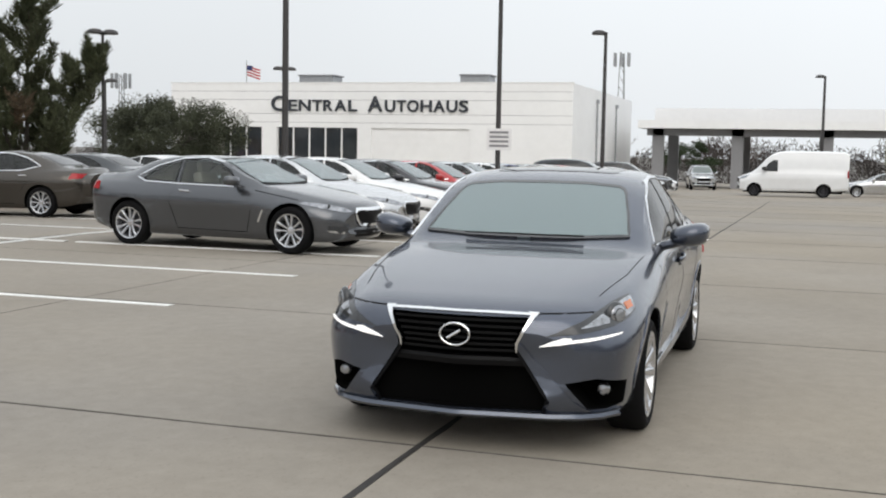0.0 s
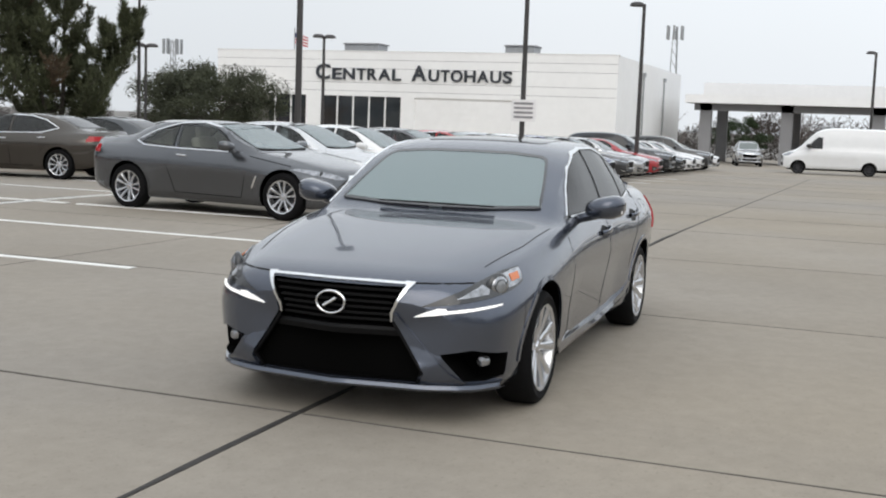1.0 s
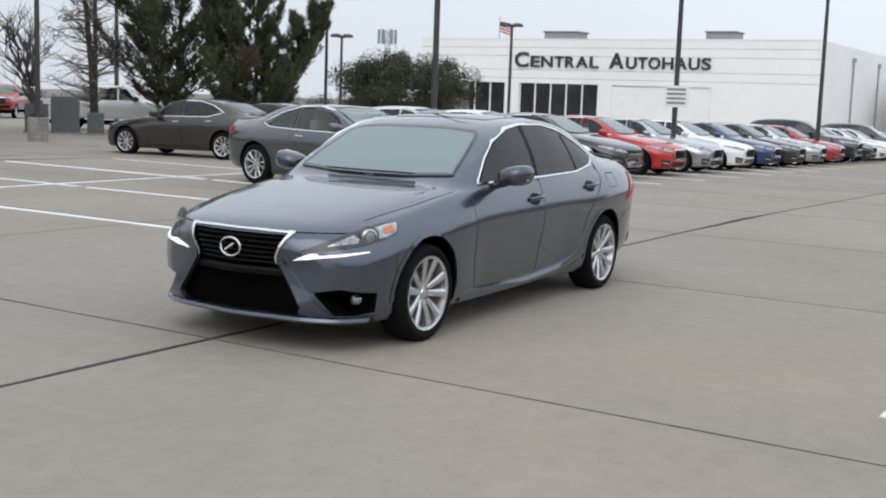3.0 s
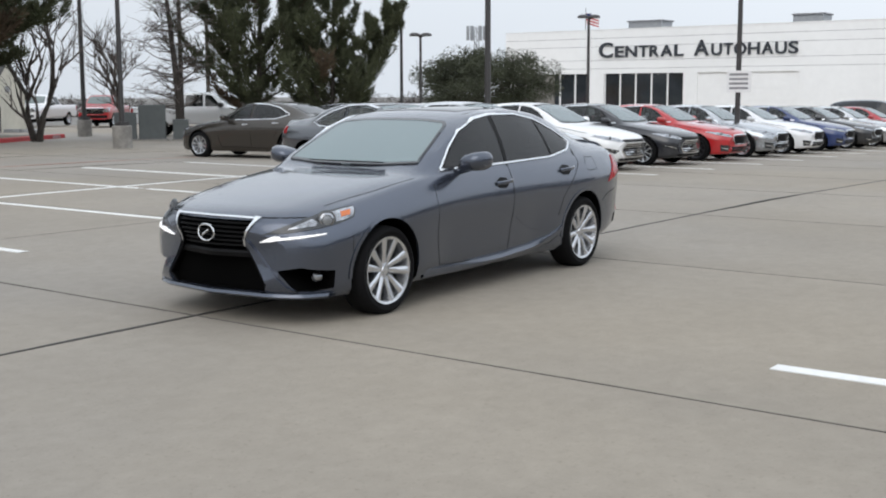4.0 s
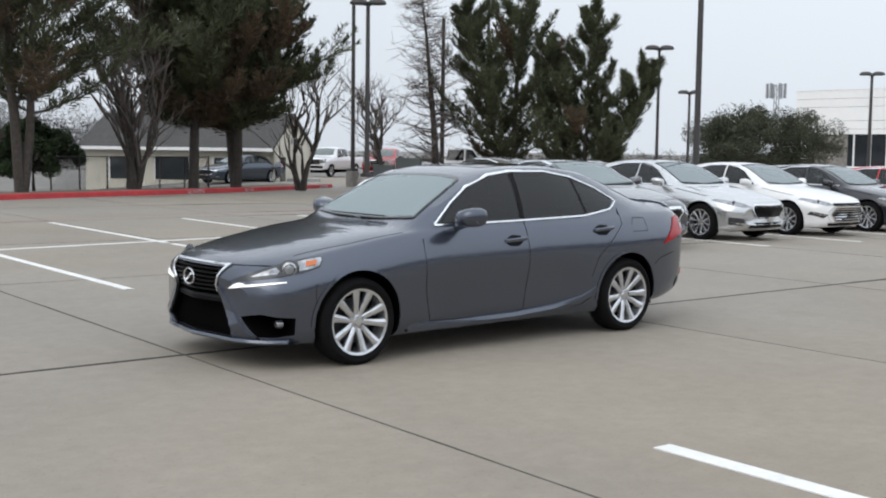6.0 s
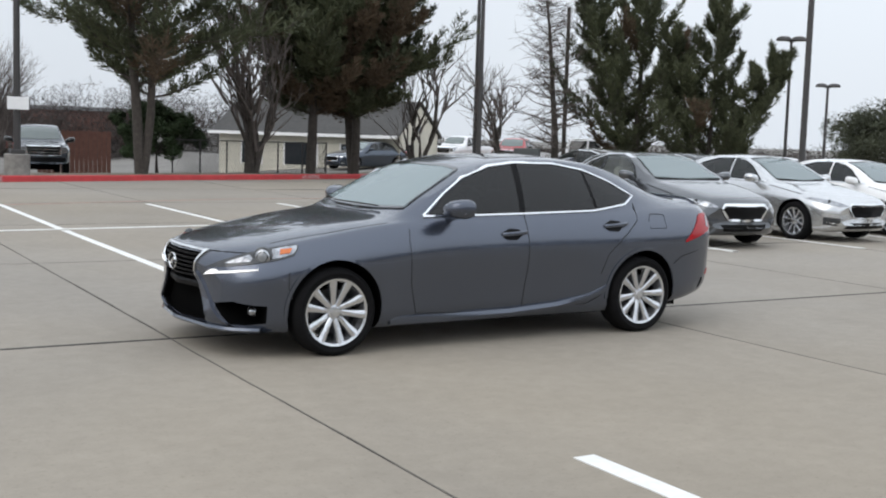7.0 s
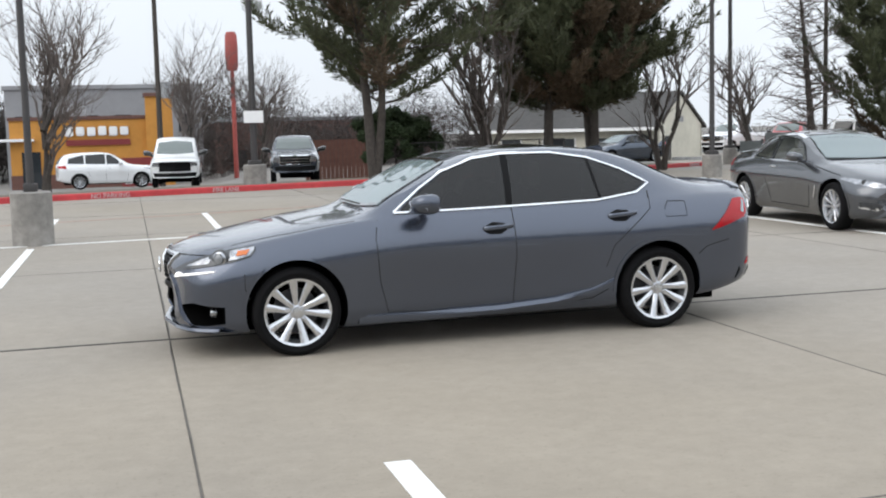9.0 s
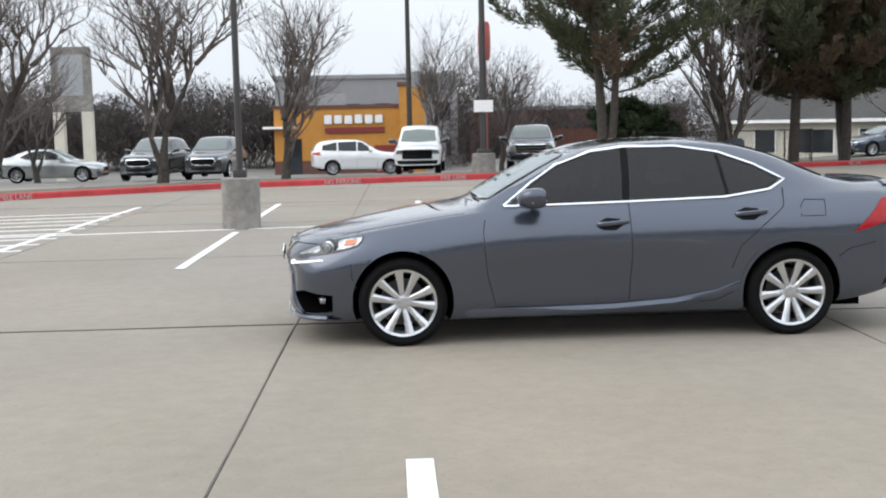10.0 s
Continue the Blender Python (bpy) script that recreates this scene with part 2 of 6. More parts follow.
def tube(bm, p, q, r0, r1=None, n=10, cap=True):
    """A tapered round bar from p to q."""
    r1 = r0 if r1 is None else r1
    p, q = Vector(p), Vector(q)
    d = (q - p)
    if d.length < 1e-6:
        return
    turn = d.to_track_quat("Z", "Y").to_matrix()
    a = [bm.verts.new(p + turn @ Vector((math.cos(6.28319 * i / n) * r0, math.sin(6.28319 * i / n) * r0, 0))) for i in range(n)]
    b = [bm.verts.new(q + turn @ Vector((math.cos(6.28319 * i / n) * r1, math.sin(6.28319 * i / n) * r1, 0))) for i in range(n)]
    for i in range(n):
        bm.faces.new((a[i], a[(i + 1) % n], b[(i + 1) % n], b[i]))
    if cap:
        bm.faces.new(a[::-1])
        bm.faces.new(b)


def lathe(bm, profile, n=32, axis="y", center=(0, 0, 0)):
    """Turns (radius, along) pairs about an axis."""
    rings = []
    for r, h in profile:
        ring = []
        for i in range(n):
            a = 2 * math.pi * i / n
            c, s = r * math.cos(a), r * math.sin(a)
            co = (c, h, s) if axis == "y" else (c, s, h)
            ring.append(bm.verts.new(Vector(co) + Vector(center)))
        rings.append(ring)
    for a, b in zip(rings, rings[1:]):
        for i in range(n):
            bm.faces.new((a[i], a[(i + 1) % n], b[(i + 1) % n], b[i]))
    return rings


def prism(bm, poly, lo, hi, axis):
    """A polygon swept along an axis: x takes (y, z), y takes (x, z), z takes (x, y)."""
    def place(p, h):
        return {"x": (h, p[0], p[1]), "y": (p[0], h, p[1]), "z": (p[0], p[1], h)}[axis]
    a = [bm.verts.new(place(p, lo)) for p in poly]
    b = [bm.verts.new(place(p, hi)) for p in poly]
    n = len(poly)
    bm.faces.new(a)
    bm.faces.new(b[::-1])
    for i in range(n):
        bm.faces.new((a[i], b[i], b[(i + 1) % n], a[(i + 1) % n]))


def smooth_curve(keys):
    """A smooth, overshoot-free curve through (x, value) pairs."""
    xs = np.array([k[0] for k in keys], float)
    ys = np.array([k[1] for k in keys], float)
    h = np.diff(xs)
    s = np.diff(ys) / h
    d = np.zeros(len(xs))
    d[0], d[-1] = s[0], s[-1]
    for i in range(1, len(xs) - 1):
        if s[i - 1] * s[i] > 0:
            w1, w2 = 2 * h[i] + h[i - 1], h[i] + 2 * h[i - 1]
            d[i] = (w1 + w2) / (w1 / s[i - 1] + w2 / s[i])

    def f(x):
        x = min(max(x, xs[0]), xs[-1])
        i = min(int(np.searchsorted(xs, x, side="right")) - 1, len(xs) - 2)
        t = (x - xs[i]) / h[i]
        return float(ys[i] * (1 + 2 * t) * (1 - t) ** 2 + d[i] * h[i] * t * (1 - t) ** 2 + ys[i + 1] * t * t * (3 - 2 * t) + d[i + 1] * h[i] * t * t * (t - 1))
    return f


# ------------------------------------------------------------------ cars
# A car's own frame: front axle at x = 0, nose towards -x, left side towards -y, ground at z = 0.
def body_loft(spec, nx=70):
    """One closed shell through cross-sections that follow the car's plan, shoulder and roof curves."""
    c = {k: smooth_curve(v) for k, v in spec["curves"].items()}
    x0, x1 = spec["nose"], spec["tail"]
    xs = sorted(set([x0 + (x1 - x0) * (0.5 - 0.5 * math.cos(math.pi * i / nx)) for i in range(nx + 1)]))
    bm = bmesh.new()
    rings = []
    for x in xs:
        zb, w, zs, ws, zt, wt, cr = (c[k](x) for k in ("zb", "w", "zs", "ws", "zt", "wt", "cr"))
        zr = max(zt - cr, zs + 0.004)
        hi = zs - zb
        # the doors tuck in below the crease between the two axles
        tk = 0.030 * min(1.0, max(0.0, (x - 0.42) / 0.35)) * min(1.0, max(0.0, (spec.get("wheelbase", 2.8) - 0.42 - x) / 0.35))
        half = [(0, zb), (0.7 * w, zb), (w - 0.085 - tk, zb + 0.012), (w - 0.042 - tk, zb + 0.06), (w - 0.030 - tk, zb + 0.2 * hi), (w - 0.020 - 0.8 * tk, zb + 0.36 * hi), (w - 0.010 - 0.5 * tk, zb + 0.49 * hi), (w - 0.0035 - 0.22 * tk, zb + 0.59 * hi), (w - 0.0005, zb + 0.67 * hi),
                (w - 0.03 * (w - ws), zb + 0.73 * hi), (w - 0.12 * (w - ws), zb + 0.79 * hi), (w - 0.30 * (w - ws), zb + 0.855 * hi), (w - 0.53 * (w - ws), zb + 0.915 * hi), (w - 0.80 * (w - ws), zs - 0.018), (ws, zs)]
        bow = 0.035 * min(1.0, (zr - zs) / 0.35)
        for k in (0.25, 0.5, 0.75):
            half.append((ws + (wt - ws) * k + bow * math.sin(math.pi * k) * 0.6, zs + (zr - zs) * k))
        half += [(wt, zr), (wt * 0.9, zr + (zt - zr) * 0.45), (wt * 0.7, zr + (zt - zr) * 0.75), (wt * 0.35, zt - 0.06 * (zt - zr)), (0, zt)]
        front, back = spec.get("front_bow", 0.26), spec.get("rear_bow", 0.16)
        ring = []
        full = half + [(-y, z) for y, z in reversed(half[1:-1])]
        for y, z in full:
            u = (abs(y) / 0.9) ** 2.2
            fx = x
            if x < 0.25:
                fx += front * u * ((0.25 - x) / (0.25 - x0)) ** 1.6
            if x > x1 - 1.0:
                fx -= back * u * ((x - x1 + 1.0) / 1.0) ** 1.6
            # the nose leans back towards its top
            ring.append(bm.verts.new((fx, y, z)))
        rings.append(ring)
    n = len(rings[0])
    for a, b in zip(rings, rings[1:]):
        for i in range(n):
            bm.faces.new((a[i], a[(i + 1) % n], b[(i + 1) % n], b[i]))
    for ring in (rings[0], rings[-1]):
        mid = Vector((sum(v.co.x for v in ring) / n, 0, sum(v.co.z for v in ring) / n))
        mid.x = ring[0].co.x
        centre = bm.verts.new(mid)
        for i in range(n):
            bm.faces.new((ring[i], ring[(i + 1) % n], centre))
    bmesh.ops.triangulate(bm, faces=bm.faces)
    bmesh.ops.recalc_face_normals(bm, faces=bm.faces)
    return bm


def cut_shell(bm, cuts_list, mats, name):
    """The shell with wheel arches, cabin and other openings cut through it, each cut in its own material."""
    me = bpy.data.meshes.new(name)
    bm.to_mesh(me)
    bm.free()
    for m in mats:
        me.materials.append(m)
    ob = bpy.data.objects.new(name, me)
    scene.collection.objects.link(ob)
    cutters = []
    for cuts, index in cuts_list:
        cutter_me = bpy.data.meshes.new("cutter")
        bmesh.ops.recalc_face_normals(cuts, faces=cuts.faces)
        for f in cuts.faces:
            f.material_index = index
        cuts.to_mesh(cutter_me)
        cuts.free()
        for m in mats:
            cutter_me.materials.append(m)
        cutter = bpy.data.objects.new("cutter", cutter_me)
        scene.collection.objects.link(cutter)
        mod = ob.modifiers.new("cut", "BOOLEAN")
        mod.operation, mod.object, mod.solver = "DIFFERENCE", cutter, "EXACT"
        cutters.append(cutter)
    bpy.context.view_layer.update()
    done = bpy.data.meshes.new_from_object(ob.evaluated_get(bpy.context.evaluated_depsgraph_get()))
    bpy.data.objects.remove(ob)
    for cutter in cutters:
        bpy.data.objects.remove(cutter)
    for p in done.polygons:
        p.use_smooth = True
    done.set_sharp_from_angle(angle=radians(40))
    done.name = name
    return done


class Skin:
    """Lays patches and strips onto a shell: side looks along y, front along +x, back along -x, top down."""

    def __init__(self, bm):
        self.tree = BVHTree.FromBMesh(bm)

    def drop(self, u, v, way, sign=1):
        if way == "side":
            origin, d = Vector((u, 4.0 * sign, v)), Vector((0, -sign, 0))
        elif way == "round":
            a = u / 0.9
            origin, d = Vector((-5 * math.cos(a), 5 * sign * math.sin(a), v)), Vector((math.cos(a), -sign * math.sin(a), 0))
        elif way == "front":
            origin, d = Vector((-6, u, v)), Vector((1, 0, 0))
        elif way == "back":
            origin, d = Vector((9, u, v)), Vector((-1, 0, 0))
        else:
            origin, d = Vector((u, v, 6)), Vector((0, 0, -1))
        hit, normal, _, _ = self.tree.ray_cast(origin, d)
        return hit, normal, d

    def lay(self, bm, way, sign, lift, sink):
        """Carries a flat sheet (u, v, 0) onto the shell and closes its rim down to it."""
        keep = {}
        lost = []
        for v in bm.verts:
            hit, normal, d = self.drop(v.co.x, v.co.y, way, sign)
            if hit is None:
                lost.append(v)
                continue
            if normal.dot(d) > 0:
                normal = -normal
            keep[v] = (hit + normal * lift, normal)
        for v, (co, _) in keep.items():
            v.co = co
        if lost:
            bmesh.ops.delete(bm, geom=lost, context="VERTS")
        rim = [e for e in bm.edges if e.is_boundary]
        if rim and sink:
            made = bmesh.ops.extrude_edge_only(bm, edges=rim)["geom"]
            tree = self.tree
            for v in (g for g in made if isinstance(g, bmesh.types.BMVert)):
                near, normal, _, _ = tree.find_nearest(v.co)
                v.co = v.co - normal * sink
        return bm

    def patch(self, poly, way, sign=1, lift=0.004, sink=0.012, fine=0.09):
        bm = bmesh.new()
        f = bm.faces.new([bm.verts.new((p[0], p[1], 0)) for p in poly])
        bmesh.ops.triangulate(bm, faces=[f])
        for _ in range(5):
            long = [e for e in bm.edges if e.calc_length() > fine]
            if not long:
                break
            bmesh.ops.subdivide_edges(bm, edges=long, cuts=1)
            bmesh.ops.triangulate(bm, faces=bm.faces)
        return self.lay(bm, way, sign, lift, sink)

    def strip(self, line, width, way, sign=1, lift=0.006, sink=0.012, step=0.05, closed=False):
        pts = [Vector(p) for p in line]
        if closed:
            pts.append(pts[0])
        dense = []
        for a, b in zip(pts, pts[1:]):
            k = max(1, int((b - a).length / step))
            dense += [a.lerp(b, i / k) for i in range(k)]
        if not closed:
            dense.append(pts[-1])
        bm = bmesh.new()
        sides = []
        n = len(dense)
        for i, p in enumerate(dense):
            a = dense[(i - 1) % n] if closed else dense[max(0, i - 1)]
            b = dense[(i + 1) % n] if closed else dense[min(n - 1, i + 1)]
            d = (b - a).normalized()
            nrm = Vector((-d.y, d.x)) * width / 2
            sides.append((bm.verts.new((p.x + nrm.x, p.y + nrm.y, 0)), bm.verts.new((p.x - nrm.x, p.y - nrm.y, 0))))
        for i in range(n if closed else n - 1):
            a, b = sides[i], sides[(i + 1) % n]
            bm.faces.new((a[0], b[0], b[1], a[1]))
        return self.lay(bm, way, sign, lift, sink)


def tyre_mesh(radius, rim, width):
    bm = bmesh.new()
    w = width / 2
    lathe(bm, [(rim - 0.01, -w * 0.80), (rim + 0.012, -w * 0.92), (rim + 0.5 * (radius - rim), -w), (radius - 0.025, -w * 0.93), (radius - 0.006, -w * 0.75), (radius, -w * 0.4),
               (radius, w * 0.4), (radius - 0.006, w * 0.75), (radius - 0.025, w * 0.93), (radius - 0.12 * radius, w), (rim - 0.01, w * 0.8)], 40)
    return mesh_of(bm, "tyre", [M["rubber"]])


def rim_mesh(rim, width, spokes, kind, mats):
    """A cast rim: barrel, lip, hub with nuts, and tapered spokes; its face looks along -y."""
    bm = bmesh.new()
    f = -width / 2
    lathe(bm, [(rim - 0.012, f + 0.20 * width), (rim + 0.004, f + 0.02), (rim + 0.002, f + 0.006), (rim - 0.016, f + 0.012), (rim - 0.024, f + 0.05), (rim - 0.05, f + 0.16), (rim - 0.05, -f)], 40)
    hub_y = f + 0.045
    lathe(bm, [(0.0005, hub_y - 0.012), (0.03, hub_y - 0.010), (0.034, hub_y - 0.002), (0.062, hub_y + 0.004), (0.07, hub_y + 0.03), (0.07, hub_y + 0.08)], 24)
    for i in range(spokes):
        if kind == "pairs":
            a = 2 * math.pi * ((i // 2) + 0.5) / (spokes // 2) + (-1) ** i * (0.26)
            a0 = 2 * math.pi * ((i // 2) + 0.5) / (spokes // 2) + (-1) ** i * (0.36)
        elif kind == "even":
            a0 = 2 * math.pi * i / spokes
            a = a0 + 0.035 * (-1) ** i
        else:
            a = 2 * math.pi * i / spokes
            a0 = a + 0.25 * (-1) ** i
        inner, outer = 0.05, rim - 0.012
        d0, d1 = Vector((math.cos(a0), 0, math.sin(a0))), Vector((math.cos(a), 0, math.sin(a)))
        s0, s1 = Vector((-d0.z, 0, d0.x)), Vector((-d1.z, 0, d1.x))
        w0, w1 = (0.014, 0.022) if kind != "even" else (0.0195, 0.0300)
        w0, w1 = w0 * rim / 0.235, w1 * rim / 0.235
        pts = []
        for d, s, r, w, y in ((d0, s0, inner, w0, hub_y), (d1, s1, 0.55 * rim, 0.8 * w0 + 0.2 * w1, hub_y - 0.016), (d1, s1, outer, w1, f + 0.014)):
            p = d * r
            pts.append([p + s * w + Vector((0, y + 0.004, 0)), p + s * w * 0.6 + Vector((0, y - 0.004, 0)), p - s * w * 0.6 + Vector((0, y - 0.004, 0)), p - s * w + Vector((0, y + 0.004, 0)),
                        p - s * w + Vector((0, y + 0.04, 0)), p + s * w + Vector((0, y + 0.04, 0))])
        vs = [[bm.verts.new(q) for q in ring] for ring in pts]
        for a_, b_ in zip(vs, vs[1:]):
            for k in range(6):
                bm.faces.new((a_[k], a_[(k + 1) % 6], b_[(k + 1) % 6], b_[k]))
    for i in range(5):
        a = 2 * math.pi * i / 5
        tube(bm, (0.047 * math.cos(a), hub_y - 0.004, 0.047 * math.sin(a)), (0.047 * math.cos(a), hub_y + 0.02, 0.047 * math.sin(a)), 0.008, n=8)
    return mesh_of(bm, "rim", mats)


def disc_mesh(rim):
    bm = bmesh.new()
    lathe(bm, [(0.06, 0.0), (rim * 0.68, 0.0), (rim * 0.68, 0.02), (0.06, 0.02)], 28)
    return mesh_of(bm, "brake_disc", [M["grey_alloy"]])


def add_wheels(car, axles, track, radius, rim, width, spokes, kind, rim_mat, turn=0.0):
    tyre, face, disc = tyre_mesh(radius, rim, width), rim_mesh(rim, width, spokes, kind, [rim_mat]), disc_mesh(rim)
    for k, x in enumerate(axles):
        for side in (-1, 1):
            wheel = new("wheel")
            wheel.parent = car
            yaw = 0 if side < 0 else 180
            wheel.matrix_local = pose(x, side * track, radius - 0.006, 0, 0, yaw) @ pose(0, 0, 0, 0, turn + 23 * k, 0)
            for nm, me, off in (("tyre", tyre, 0), ("rim", face, 0), ("brake_disc", disc, 0.0)):
                o = new(nm, me)
                o.parent = wheel


def mirror_mesh(bm, x, y, z, side, s=1.0):
    """A door mirror: a rounded shell on a short foot."""
    vs = bmesh.ops.create_uvsphere(bm, u_segments=14, v_segments=9, radius=1)["verts"]
    for v in vs:
        p = v.co
        back = 0.062 if p.x > 0 else 0.135
        q = Vector([math.copysign(abs(k) ** 0.72, k) for k in p])
        v.co = Vector((x + q.x * back * s + 0.03 * s * abs(q.y), y + side * q.y * 0.125 * s, z + q.z * (0.070 + 0.012 * q.y) * s + 0.014 * q.y * s))
    tube(bm, (x + 0.01, y - side * 0.19 * s, z - 0.085 * s), (x, y - side * 0.05 * s, z - 0.045 * s), 0.028 * s, 0.03 * s, 8)


def inset(poly, d):
    """A polygon drawn in towards its middle by about d."""
    cx, cy = sum(p[0] for p in poly) / len(poly), sum(p[1] for p in poly) / len(poly)
    out = []
    for x, y in poly:
        r = math.hypot(x - cx, y - cy)
        out.append((cx + (x - cx) * (r - d) / r, cy + (y - cy) * (r - d) / r))
    return out


def cabin_cuts(glass, x0, x1, section, screen):
    """Cutters for a hollow cabin that opens through the windscreen, and for the side windows."""
    room, sides = bmesh.new(), bmesh.new()
    prism(room, section, x0, x1, "x")
    for poly in glass:
        for s in (-1, 1):
            prism(sides, inset(poly, 0.014), s * 0.45, s * 1.3, "y")
    front = bmesh.new()
    prism(front, inset(screen, 0.020), 0.50, 1.46, "x")
    return [(room, 2), (front, 2), (sides, 2)]


def cushion(bm, x, y, z, sx, sy, sz, lean=0.0):
    vs = box(bm, -sx / 2, sx / 2, -sy / 2, sy / 2, 0, sz)
    es = list({e for v in vs for e in v.link_edges})
    made = bmesh.ops.bevel(bm, geom=es, offset=min(sx, sy, sz) * 0.35, segments=3, affect="EDGES", profile=0.5)
    allv = {v for f in made["faces"] for v in f.verts} | {v for v in vs if v.is_valid}
    turn = pose(x, y, z, 0, lean, 0)
    for v in allv:
        v.co = turn @ v.co


def furnish(car, seat_x, rear_x, dash_x, belt, roof, material):
    """Dashboard, steering wheel, front seats and rear bench inside a cabin."""
    bm = bmesh.new()
    cushion(bm, dash_x, 0, belt - 0.40, 0.40, 1.28, 0.385)
    part("dashboard", bm, M["trim_dark"], car, smooth=True)
    bm = bmesh.new()
    for i in range(24):
        a, b = (6.28319 * k / 24 for k in (i, i + 1))
        tube(bm, (dash_x + 0.33 + 0.07 * math.sin(a), -0.36 + 0.18 * math.cos(a), belt - 0.06 + 0.165 * math.sin(a)), (dash_x + 0.33 + 0.07 * math.sin(b), -0.36 + 0.18 * math.cos(b), belt - 0.06 + 0.165 * math.sin(b)), 0.015, n=6, cap=False)
    part("steering_wheel", bm, M["trim_dark"], car, smooth=True)
    for y in (-0.36, 0.36):
        bm = bmesh.new()
        cushion(bm, seat_x, y, belt - 0.50, 0.16, 0.48, 0.66, 14)
        cushion(bm, seat_x - 0.24, y, belt - 0.52, 0.50, 0.48, 0.16)
        seat = part("seat", bm, material, car, smooth=True)
        bm = bmesh.new()
        cushion(bm, seat_x + 0.16, y, belt + 0.14, 0.10, 0.26, 0.17, 10)
        part("headrest", bm, material, seat, smooth=True)
    bm = bmesh.new()
    cushion(bm, rear_x, 0, belt - 0.45, 0.18, 1.20, 0.56, 18)
    for y in (-0.36, 0.36):
        cushion(bm, rear_x + 0.14, y, belt + 0.07, 0.10, 0.26, 0.12, 12)
    part("rear_bench", bm, material, car, smooth=True)


def arch_lips(skin, car, axles, radius, z, color, paint):
    """The rolled lip round each wheel arch."""
    for x in axles:
        for s in (-1, 1):
            pts = [(x + radius * math.cos(a), z + radius * math.sin(a)) for a in (math.radians(-4 + 188 * i / 30) for i in range(31))]
            lip = part("arch_lip", skin.strip(pts, 0.026, "side", s, 0.007, 0.016), paint, car, smooth=True)
            lip.color = color


def paint_for(c):
    """Metallic for silvers and greys, solid for white, black and strong colours."""
    return M["solid"] if min(c) > 0.63 or max(c) < 0.02 or max(c) - min(c) > 0.08 else M["paint"]


SEDAN_CURVES = dict(
    zb=[(-0.87, 0.30), (-0.855, 0.25), (-0.82, 0.215), (-0.75, 0.19), (-0.5, 0.17), (0.5, 0.165), (2.3, 0.175), (3.2, 0.22), (3.6, 0.28), (3.76, 0.34), (3.8, 0.42)],
    w=[(-0.87, 0.62), (-0.855, 0.70), (-0.82, 0.765), (-0.72, 0.825), (-0.5, 0.868), (-0.2, 0.890), (0.3, 0.900), (1.3, 0.890), (2.2, 0.893), (2.8, 0.905), (3.3, 0.885), (3.65, 0.83), (3.77, 0.77), (3.8, 0.70)],
    zs=[(-0.87, 0.58), (-0.855, 0.625), (-0.8, 0.67), (-0.65, 0.725), (-0.4, 0.785), (0.0, 0.85), (0.5, 0.925), (0.9, 0.955), (1.6, 0.965), (2.4, 0.99), (3.0, 1.02), (3.5, 1.02), (3.77, 0.96), (3.8, 0.90)],
    ws=[(-0.87, 0.54), (-0.855, 0.61), (-0.8, 0.66), (-0.5, 0.745), (0.0, 0.79), (0.5, 0.80), (1.0, 0.81), (1.8, 0.82), (2.5, 0.80), (3.0, 0.765), (3.5, 0.72), (3.77, 0.66), (3.8, 0.60)],
    zt=[(-0.87, 0.64), (-0.855, 0.68), (-0.81, 0.725), (-0.72, 0.765), (-0.55, 0.805), (-0.2, 0.870), (0.2, 0.932), (0.48, 0.968), (0.56, 0.99), (0.64, 1.04), (0.90, 1.19), (1.2, 1.338), (1.38, 1.39), (1.65, 1.423), (2.0, 1.432), (2.4, 1.402),
        (2.7, 1.33), (3.0, 1.21), (3.25, 1.115), (3.45, 1.088), (3.68, 1.09), (3.75, 1.06), (3.8, 0.97)],
    wt=[(-0.87, 0.46), (-0.8, 0.58), (-0.4, 0.645), (0.2, 0.69), (0.5, 0.715), (0.7, 0.715), (1.0, 0.685), (1.3, 0.65), (1.6, 0.625), (2.0, 0.61), (2.5, 0.585), (3.0, 0.575), (3.35, 0.61), (3.8, 0.54)],
    cr=[(-0.87, 0.03), (0.4, 0.022), (0.7, 0.03), (1.0, 0.045), (1.4, 0.05), (2.2, 0.05), (2.9, 0.045), (3.4, 0.022), (3.8, 0.03)],
)


def shifted(curves, length=1.0, **extra):
    out = {k: [(x * length, v) for x, v in keys] for k, keys in curves.items()}
    for k, f in extra.items():
        out[k] = [(x, f(x, v)) for x, v in out[k]]
    return out


def arch_cuts(bm, axles, radius, z, inner=0.5, outer=1.3):
    for x in axles:
        for side in (-1, 1):
            prism(bm, [(x + radius * math.cos(a), z + radius * math.sin(a)) for a in (2 * math.pi * i / 36 for i in range(36))], side * inner, side * outer, "y")


SIDE_GLASS_FRONT = [(0.78, 0.985), (1.58, 0.998), (1.60, 1.358), (1.38, 1.330), (1.13, 1.240), (0.95, 1.12)]
SIDE_GLASS_REAR = [(1.63, 0.998), (2.30, 1.015), (2.63, 1.06), (2.74, 1.115), (2.55, 1.215), (2.30, 1.31), (2.0, 1.356), (1.65, 1.360)]


